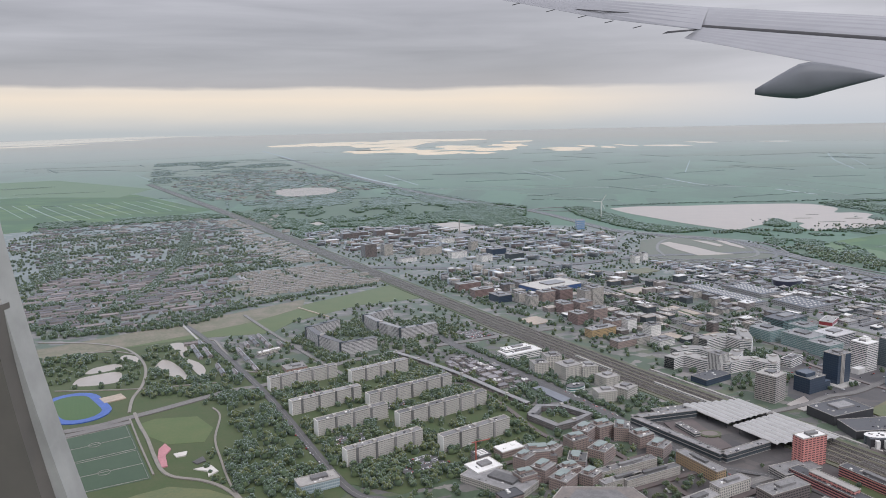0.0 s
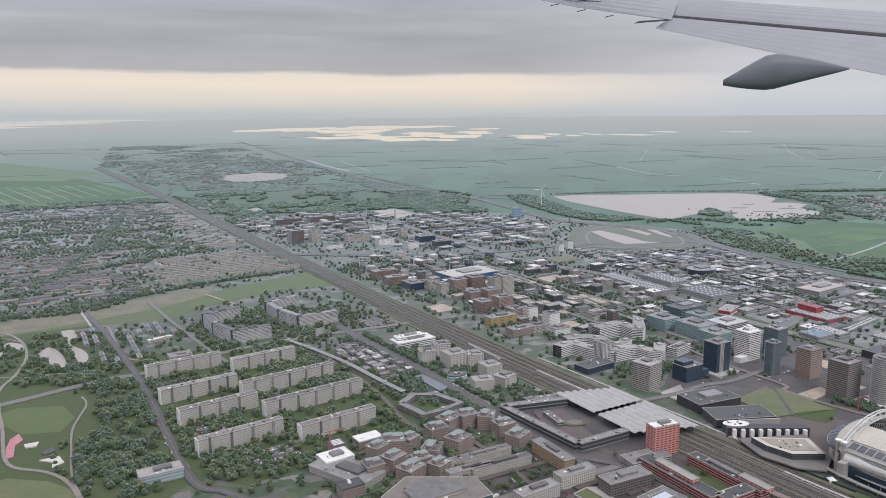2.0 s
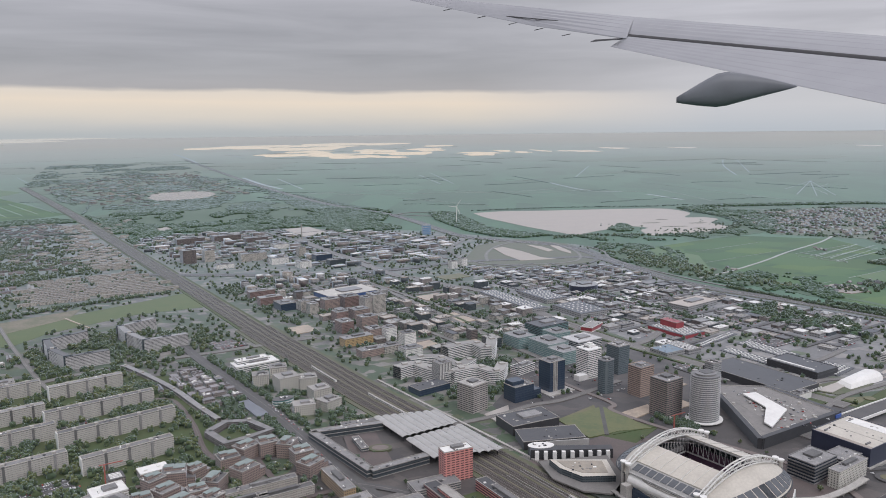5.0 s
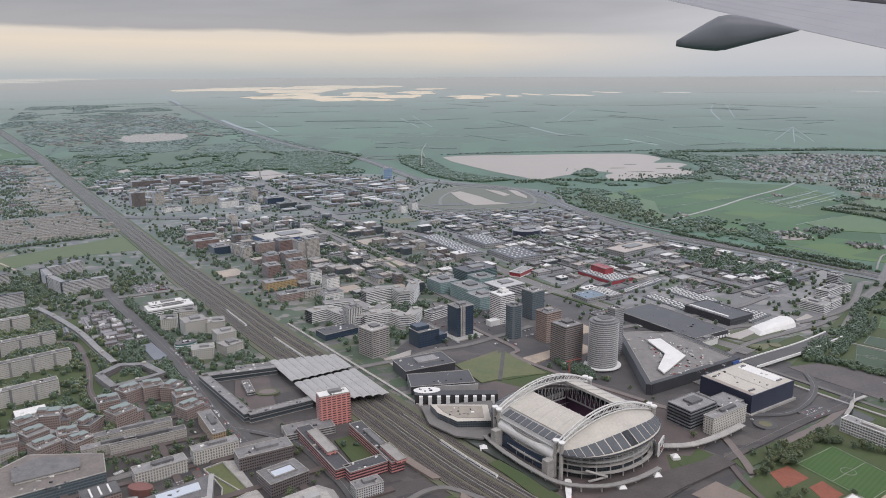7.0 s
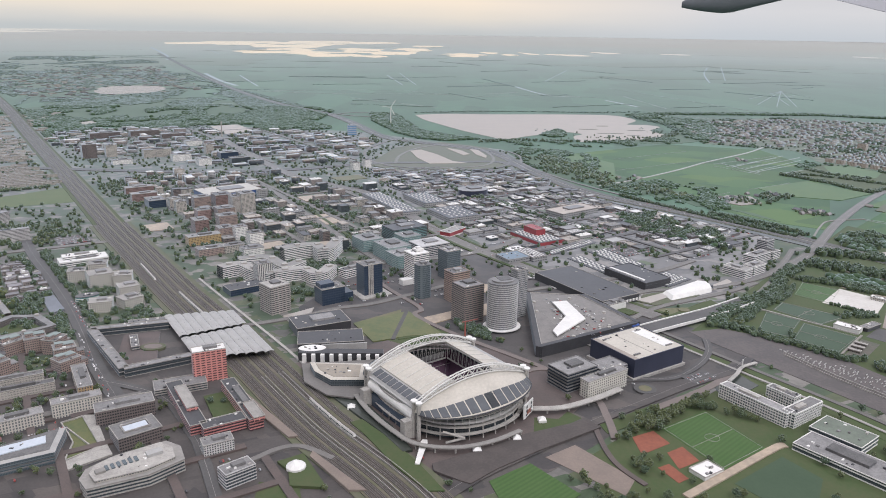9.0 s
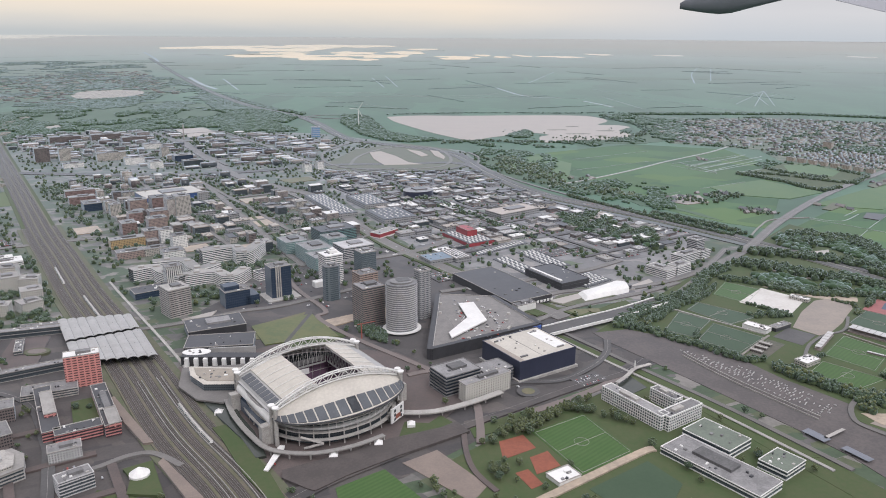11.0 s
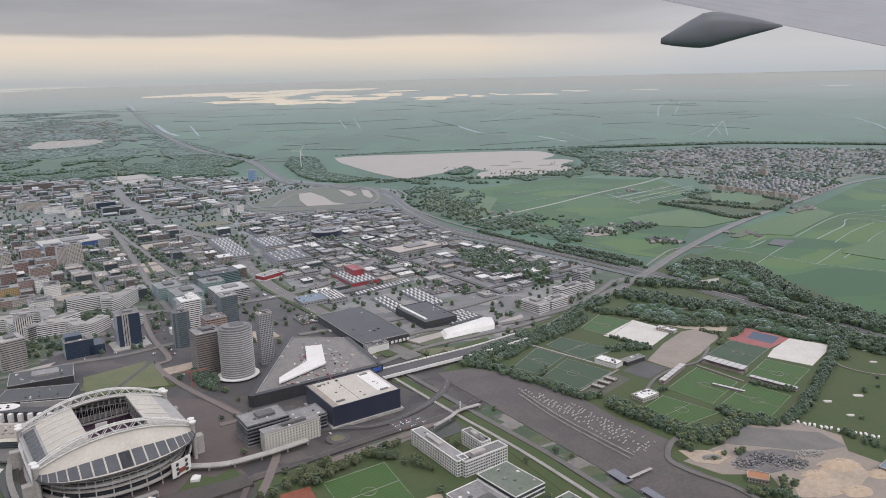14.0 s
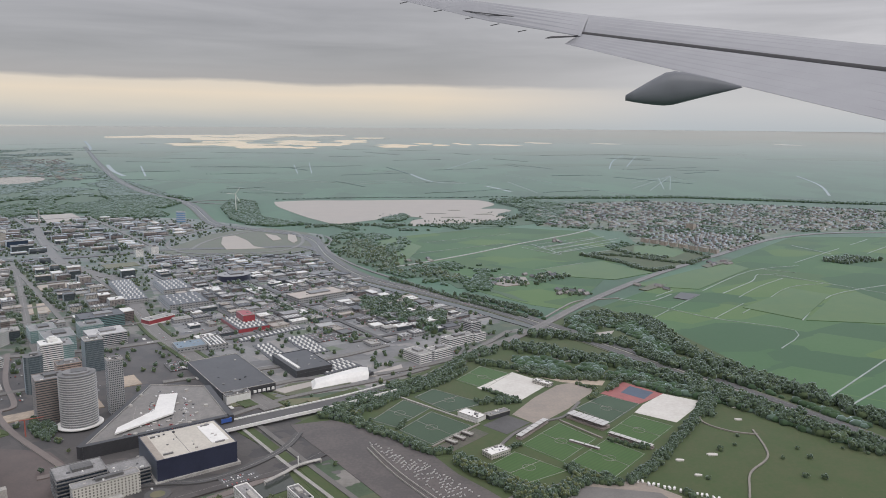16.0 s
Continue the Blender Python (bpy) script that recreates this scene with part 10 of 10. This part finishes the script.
tree_row([(245, 840), (300, 872), (350, 880)], 7, 0.7, DK, 4, 0.8, True)
tree_row([(430, 870), (480, 800), (500, 760)], 7, 0.7, DK, 4, 0.8, True)
tree_row([(795, 1078), (830, 1065), (850, 1055)], 4, 0.7, DK, 7)
tree_row([(845, 1098), (860, 1110), (885, 1105)], 5, 0.7, DK, 6)
tree_row([(650, 800), (720, 690), (780, 600)], 5, 0.7, DK, 6)
# gardens and verges all over the town
PLAZA = [(290, 1100), (420, 1180), (560, 1180), (640, 1300), (860, 1320), (1060, 1180), (1140, 1090), (1240, 960), (1060, 860), (860, 700), (760, 520), (300, 480), (200, 700), (240, 900)]
grove([(-1300, 1700), (-700, 3300), (-100, 3450), (600, 3250), (1150, 2750), (1280, 2010), (1560, 1600), (1500, 1330), (1250, 1120), (1300, 680), (900, 560), (300, 560), (-100, 700), (-130, 900), (-400, 1400), (-560, 1650)], 18, 0.7, (0, 1, 2, 3, 4), 0.42)
SPOTS = [p for p in SPOTS if not (inside(p[0], p[1], PLAZA) and rt.random() < (0.15 if p[0] < 480 and p[1] < 960 else 0.86))]
grove([(800, 1108), (822, 1095), (843, 1071), (850, 1032), (826, 1042), (808, 1075)], 5, 0.7, DK, 1.0, False, 1.0)
grove([(60, 1010), (160, 1030), (300, 960), (300, 820), (200, 780), (60, 860)], 10, 0.75, (0, 1, 2, 3), 0.5)
for k in range(160):  # village gardens
    x, y = thin.uniform(1990, 3860), thin.uniform(2290, 3920)
    if inside(x, y, VILLAGE):
        SPOTS.append((x, y, thin.uniform(0.8, 1.25), thin.choice((0, 1, 2, 3))))
for cx, cy, rx, ry, count in ((1470, 3260, 70, 130, 40), (1700, 3130, 130, 45, 45), (1930, 3330, 50, 120, 30)):  # bushes on the lake's near shore
    for k in range(count):
        SPOTS.append((thin.gauss(cx, rx * 0.6), thin.gauss(cy, ry * 0.6), thin.uniform(0.5, 0.9), thin.choice((0, 1, 2))))
near_rail = [p for p in RAIL if 600 < p.y < 3000]
SPOTS = [p for p in SPOTS if min((q.x - p[0]) ** 2 + (q.y - p[1]) ** 2 for q in near_rail) > 1500]
SPOTS.sort(key=lambda p: math.hypot(p[0] - 700, p[1] - 200))
for x, y, k, m in SPOTS[:300]:
    crown, trunk = KIT[m]
    ob = thing("tree", {M_DARKTREE: "broadleaf tree in dark green leaf", M_TREE2: "tree in pale yellow-green spring leaf"}.get(crown.materials[0], "broadleaf tree in mid-green leaf"), "tree", x, y, rt.uniform(0, 360), 0, "town trees")
    ob.scale = (k, k, k)
    part("trunk", trunk, None, ob)
    part("crown", crown, None, ob)
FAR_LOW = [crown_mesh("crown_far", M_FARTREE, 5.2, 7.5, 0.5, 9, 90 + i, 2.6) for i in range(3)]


def dome(name, mat, seed):
    """A lumpy closed crown, a metre across and high, for trees in a wood."""
    q = random.Random(seed)
    n, v, f = 7, [], []
    for z, r in ((0.0, 0.8), (0.35, 1.05), (0.72, 0.75)):
        v += [(r * q.uniform(0.75, 1.2) * math.cos(2 * math.pi * i / n), r * q.uniform(0.75, 1.2) * math.sin(2 * math.pi * i / n), z + q.uniform(-0.08, 0.08)) for i in range(n)]
    v.append((q.uniform(-0.2, 0.2), q.uniform(-0.2, 0.2), 1.0))
    for k in range(2):
        f += [(k * n + i, k * n + (i + 1) % n, (k + 1) * n + (i + 1) % n, (k + 1) * n + i) for i in range(n)]
    f += [(2 * n + i, 2 * n + (i + 1) % n, 3 * n) for i in range(n)]
    me = Form().add(v, f).mesh(name, mat)
    me.polygons.foreach_set("use_smooth", [True] * len(me.polygons))
    return me


M_WOOD = island_tint(material("closed_wood_leaf", (0.058, 0.096, 0.048), 0.85, (0.045, 0.078, 0.042), grain=3, patch=40, spec=0.1, sheen=0.14, rise=0.6), 0.85, 1.15)
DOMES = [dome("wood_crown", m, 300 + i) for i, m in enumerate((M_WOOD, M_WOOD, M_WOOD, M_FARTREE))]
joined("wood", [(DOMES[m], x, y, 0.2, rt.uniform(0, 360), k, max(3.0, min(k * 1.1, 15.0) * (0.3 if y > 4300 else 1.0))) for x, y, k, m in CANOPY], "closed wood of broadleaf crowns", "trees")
CORE = [dome("crown_core", M_DARKTREE, 310), dome("crown_core", M_TREE, 311)]
joined("tree_cores", [(CORE[m % 2], x, y, 0.8, rt.uniform(0, 360), 4.5 * k, 7.0 * k) for x, y, k, m in SPOTS[300:] if y < 3300], "leafy inner crowns of broadleaf trees", "trees")
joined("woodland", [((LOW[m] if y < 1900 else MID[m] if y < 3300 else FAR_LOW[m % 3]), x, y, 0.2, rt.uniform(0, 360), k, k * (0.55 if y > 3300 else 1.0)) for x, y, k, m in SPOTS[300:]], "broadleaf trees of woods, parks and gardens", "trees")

# ---- parked cars ----
def car_form():
    f = Form()
    f.prism([(-2.2, -0.9), (2.2, -0.9), (2.2, 0.9), (-2.2, 0.9)], 0.3, 0.95, [(-2.15, -0.85), (2.1, -0.85), (2.1, 0.85), (-2.15, 0.85)])
    return f.prism([(-1.7, -0.82), (1.2, -0.82), (1.2, 0.82), (-1.7, 0.82)], 0.95, 1.5, [(-1.2, -0.68), (0.6, -0.68), (0.6, 0.68), (-1.2, 0.68)])


CAR_GLASS = Form().prism([(-1.5, -0.83), (1.0, -0.83), (1.0, 0.83), (-1.5, 0.83)], 1.0, 1.38, [(-1.3, -0.75), (0.8, -0.75), (0.8, 0.75), (-1.3, 0.75)]).mesh("car_glass", M_GLASSBLK)
CARS = [car_form().mesh("car_body", m) for m in (M_CARW, M_CARD, M_CARG, M_CARW, M_CARG, M_CARR)]
CAR_SPOTS = []
ROOF_CARS = []


def car_park(x, y, w, d, ang, share=0.75):
    patch("car_park", turned_box(x, y, w + 3, d + 3, ang), 0.5, M_ASPHALT, "asphalt car park")
    c, s = math.cos(radians(ang)), math.sin(radians(ang))
    nx, ny = int(w / 2.7), int(d / 8)
    for j in range(ny + 1):
        for i in range(nx):
            if rt.random() < share:
                u, v = (i + 0.5) * 2.7 - w / 2, j * 8 - d / 2 + (2.5 if j % 2 else -0.2)
                CAR_SPOTS.append((x + c * u - s * v, y + s * u + c * v, ang + 90 + rt.uniform(-2, 2), rt.choice(CARS)))


for a in [(-135, 1050, 60, 24, 34), (-40, 950, 60, 26, 34), (-240, 1235, 50, 18, 34), (-100, 1165, 70, 14, 34), (60, 1590, 60, 60, 30), (1000, 1000, 0, 0, 30), (1100, 900, 40, 20, 30), (330, 800, 40, 16, 28),
          (950, 1320, 40, 40, 27), (1060, 1570, 70, 40, 30), (1200, 1480, 90, 60, 28), (1180, 1640, 90, 50, 28), (1080, 1720, 80, 40, 28), (1000, 1830, 90, 50, 28), (1110, 1930, 120, 60, 28), (1040, 2080, 120, 70, 28), (950, 2250, 140, 70, 28), (820, 2180, 120, 60, 28), (1250, 1750, 0, 0, 28), (760, 2300, 120, 50, 28)]:
    if a[2]:
        car_park(*a)
for line, o, n in [(((-136, 896), (-284, 1178)), 7, 40), (((192, 1217), (258, 1097)), 7, 34), (((258, 1097), (374, 887)), -6, 40), (((1304, 1230), (1476, 1400)), 5, 14), (((1269, 2030), (1553, 1635)), 10, 30), (((1269, 2030), (1553, 1635)), -12, 30), (((957, 1370), (790, 1700)), 8, 30)]:
    a, b = Vector(line[0]), Vector(line[1])
    t = (b - a).normalized()
    for k in range(n):
        p = a + (b - a) * rt.random() + Vector((-t.y, t.x)) * (o + rt.uniform(-2, 2))
        CAR_SPOTS.append((p.x, p.y, math.degrees(math.atan2(t.y, t.x)), rt.choice(CARS)))


def scatter_cars(poly, step, share, ang=G, z_free=True):
    """Cars left in rows over yards and streets."""
    xs, ys = [p[0] for p in poly], [p[1] for p in poly]
    cx, cy = sum(xs) / len(xs), sum(ys) / len(ys)
    reach = max(max(xs) - min(xs), max(ys) - min(ys)) * 0.75
    c, s = math.cos(radians(ang)), math.sin(radians(ang))
    v = -reach
    while v < reach:
        u = -reach
        on = rt.random() < 0.6
        while u < reach:
            if rt.random() < 0.08:
                on = not on
            x, y = cx + c * u - s * v, cy + s * u + c * v
            if on and rt.random() < share and inside(x, y, poly) and not taken(x, y, 2.0):
                CAR_SPOTS.append((x, y, ang + 90 + rt.uniform(-4, 4), rt.choice(CARS)))
            u += 3.0
        v += step


scatter_cars(DEALERS, 15, 0.55)
scatter_cars([(220, 1820), (420, 1450), (620, 1500), (840, 1610), (690, 2060), (420, 2330), (0, 2320), (-40, 2120)], 24, 0.35)
scatter_cars([(560, 1180), (640, 1400), (800, 1460), (860, 1200), (720, 1170)], 20, 0.3)
scatter_cars([(640, 800), (760, 700), (930, 830), (1090, 930), (1060, 970), (960, 860), (860, 750)], 30, 0.06)
scatter_cars([(1180, 1020), (1208, 1050), (1317, 964), (1371, 791), (1300, 780)], 40, 0.05, 60)
scatter_cars([(60, 1000), (300, 1040), (340, 800), (280, 620), (40, 760)], 26, 0.22, 26)
scatter_cars([(340, 930), (560, 760), (640, 640), (560, 540), (300, 620)], 34, 0.15, 27)
scatter_cars([(-60, 960), (-30, 985), (0, 958), (-34, 929)], 7, 0.8, 34)
scatter_cars([(-180, 1030), (-121, 1081), (-97, 1060), (-152, 1008)], 7, 0.8, 34)
for k in range(70):
    u, v = rt.uniform(-35, 70), rt.uniform(-75, 85)
    if -45 + 0.2 * v < u < 40 - 0.4 * v:
        CAR_SPOTS.append((980 + u, 1075 + v, rt.choice([30, 120]), rt.choice(CARS)))
        ROOF_CARS.append(len(CAR_SPOTS) - 1)
ROOF = {CAR_SPOTS[k][:2] for k in ROOF_CARS}
CAR_SPOTS.sort(key=lambda p: math.hypot(p[0] - 700, p[1] - 200))
for x, y, a, me in CAR_SPOTS[:260]:
    ob = part("parked_car", me, None, None, {M_CARW: "white car parked on asphalt", M_CARD: "black car parked on asphalt", M_CARR: "red car parked on asphalt"}.get(me.materials[0], "silver car parked on asphalt"), (x, y, 14.9 if (x, y) in ROOF else 1.0))
    ob.rotation_euler = (0, 0, radians(a))
    part("window_band", CAR_GLASS, None, ob)
    tagged(ob, "", "car", "parked cars")
joined("far_cars", [(me, x, y, 14.9 if (x, y) in ROOF else 1.0, a, 1, 1) for x, y, a, me in CAR_SPOTS[260:]], "parked cars on distant car parks", "cars")

# ---- aircraft wing in the upper corner of the view ----
WX, WY, WZ = 620, 45, 430  # the eye half way along the flight
# wing shaped from view bearings, enlarged and pushed far off to fit the camera
FAR = 3600.0  # the wing keeps its place in the view over the whole flight


def sight(az, elev, r):
    az, elev = radians(az - 1.05), radians(elev + 0.75)
    return Vector((WX + FAR * r * math.sin(az) * math.cos(elev), WY + FAR * r * math.cos(az) * math.cos(elev), WZ + FAR * r * math.sin(elev)))


def wing_skin(front, back, thick, bulge=0.35):
    """A lofted panel between a front and a rear edge, with an upper skin and a lower one."""
    f = Form()
    n = 7
    for (fa, ba, ta) in zip(front, back, thick):
        for i in range(n):
            s = i / (n - 1)
            p = fa.lerp(ba, s)
            f.v.append(tuple(p + Vector((0, 0, FAR * ta * bulge * math.sin(math.pi * s) ** 0.8))))
        for i in range(n - 1, -1, -1):
            s = i / (n - 1)
            p = fa.lerp(ba, s)
            f.v.append(tuple(p - Vector((0, 0, FAR * ta * (0.08 + math.sin(math.pi * min(1, s * 1.1 + 0.02)) * 0.9)))))
    m = 2 * n
    for k in range(len(front) - 1):
        for i in range(m):
            f.f.append((k * m + i, k * m + (i + 1) % m, (k + 1) * m + (i + 1) % m, (k + 1) * m + i))
    f.f.append(tuple(range(m))[::-1])
    f.f.append(tuple(range((len(front) - 1) * m, len(front) * m)))
    return f


wing = thing("aircraft_wing", "pale grey swept aircraft wing with flap and fairing", "aircraft wing")
le_tip, le_in, le_mid, le_root = sight(3.7, 8.85, 27.0), sight(19.8, 7.0, 25.0), sight(37.6, 4.55, 20.0), sight(52, 2.3, 17.0)
te_tip, te_a, te_b = sight(3.3, 8.6, 26.8), sight(12.5, 6.65, 24.6), sight(19.2, 5.55, 22.8)
part("outer_panel", wing_skin([le_tip, le_tip.lerp(le_in, 0.55), le_in], [te_tip, te_a, te_b], [0.05, 0.12, 0.18]), M_WING, wing)
gap_a, gap_b, gap_c = sight(19.3, 5.86, 23.4), sight(37.7, 3.22, 17.6), sight(52, 0.9, 14.6)
part("inner_panel", wing_skin([le_in, le_mid, le_root], [gap_a, gap_b, gap_c], [0.18, 0.3, 0.4]), M_WING, wing)
part("hinge_gap", wing_skin([gap_a, gap_b, gap_c], [sight(19.2, 5.72, 23.1), sight(37.7, 2.98, 17.3), sight(52, 0.55, 14.3)], [0.04, 0.06, 0.06]), M_GAP, wing)
part("flap", wing_skin([sight(19.2, 5.70, 23.1), sight(37.7, 2.96, 17.3), sight(52, 0.5, 14.3)], [sight(18.1, 5.02, 22.5), sight(38.0, 0.02, 14.6), sight(52, -3.4, 12.4)], [0.05, 0.08, 0.1], 0.15), M_WING, wing)
part("aileron_line", wing_skin([sight(9.0, 7.55, 25.5), sight(19.5, 6.35, 23.9)], [sight(9.0, 7.50, 25.45), sight(19.5, 6.27, 23.85)], [0.015, 0.02]), M_GAP, wing)
part("flap_end", wing_skin([sight(17.0, 5.55, 22.7), sight(19.0, 5.6, 22.7)], [sight(16.6, 5.38, 22.5), sight(18.6, 5.5, 22.5)], [0.02, 0.03]), M_GAP, wing)
for az, e in [(6.5, 7.95), (9.0, 7.4), (11.3, 6.9), (13.2, 6.45), (15.2, 6.0)]:
    part("static_wick", Form().bar(sight(az, e, 25), sight(az - 0.6, e - 0.12, 24.6), FAR * 0.012, 4), M_GAP, wing)
# canoe fairing under the flap
f = Form()
rings = []
tail, nose = sight(30.6, 1.85, 16.4), sight(22.75, 1.12, 15.6)
n, q = 12, 12
for i in range(n + 1):
    s = i / n
    c = tail.lerp(nose, s)
    hh = FAR * 15.8 * radians(1.0) * (0.03 + min(1.0, (s * 1.55) ** 0.9) * (1 - max(0.0, (s - 0.55) / 0.45) ** 1.5 * 0.86))
    ww = hh * 0.55
    top = 0.55 if s < 0.65 else 0.55 - (s - 0.65) * 0.9
    for k in range(q):
        a = 2 * math.pi * k / q
        z = math.sin(a)
        rings.append((c.x + ww * math.cos(a) * 0.3, c.y + ww * math.cos(a), c.z + FAR * 15.8 * radians(0.15) * math.sin(math.pi * s) + hh * (z if z < 0 else z * (1.0 + top))))
f.add(rings, [(i * q + k, i * q + (k + 1) % q, (i + 1) * q + (k + 1) % q, (i + 1) * q + k) for i in range(n) for k in range(q)] + [tuple(range(q))[::-1], tuple(range(n * q, n * q + q))])
fairing = part("flap_fairing", f, M_FAIRING, wing, "grey canoe-shaped fairing")
fairing.data.polygons.foreach_set("use_smooth", [True] * len(fairing.data.polygons))

# inner edge of the cabin window, placed and shaped to fit the first view; the pale lip stands for its blur
pane = thing("window_frame", "blurred grey-brown edge of a cabin window", "window frame")
M_TRIM = material("cabin_trim", (0.13, 0.115, 0.10), 0.7, (0.10, 0.09, 0.08), grain=2, patch=6)
M_LIP = material("window_lip", (0.40, 0.40, 0.385), 0.6, grain=2, patch=6)
for nm, m, z_top, depth in (("trim", M_TRIM, 445.0, 33.0), ("lip", M_LIP, 450.5, 34.0)):
    f = Form()
    v = []
    for i in range(15):
        s = i / 14
        z = z_top - (z_top - 432.0) * s
        inner = -20.7 + 1.3 * max(0.0, (445.0 - z) / 9.0) ** 1.4
        outer = inner if nm == "trim" else -20.8 + 2.5 * ((450.5 - z) / 14.5) ** 1.35
        left = -26.0 if nm == "trim" else inner - 0.6
        v += [(x * depth / 33.0, depth + dy, z) for x, dy in ((left, 0), (outer, 0), (outer, 1.5), (left, 1.5))]
    f.add(v, [(4 * i + k, 4 * i + (k + 1) % 4, 4 * i + 4 + (k + 1) % 4, 4 * i + 4 + k) for i in range(14) for k in range(4)] + [(3, 2, 1, 0), (56, 57, 58, 59)])
    part(nm, f, m, pane)

# ---- bring the whole place to scale ----
shrink = Matrix.Scale(S, 4)
for me in bpy.data.meshes:
    me.transform(shrink)
for ob in scene.objects:
    if ob.type in {"MESH", "EMPTY"}:
        ob.location = ob.location * S
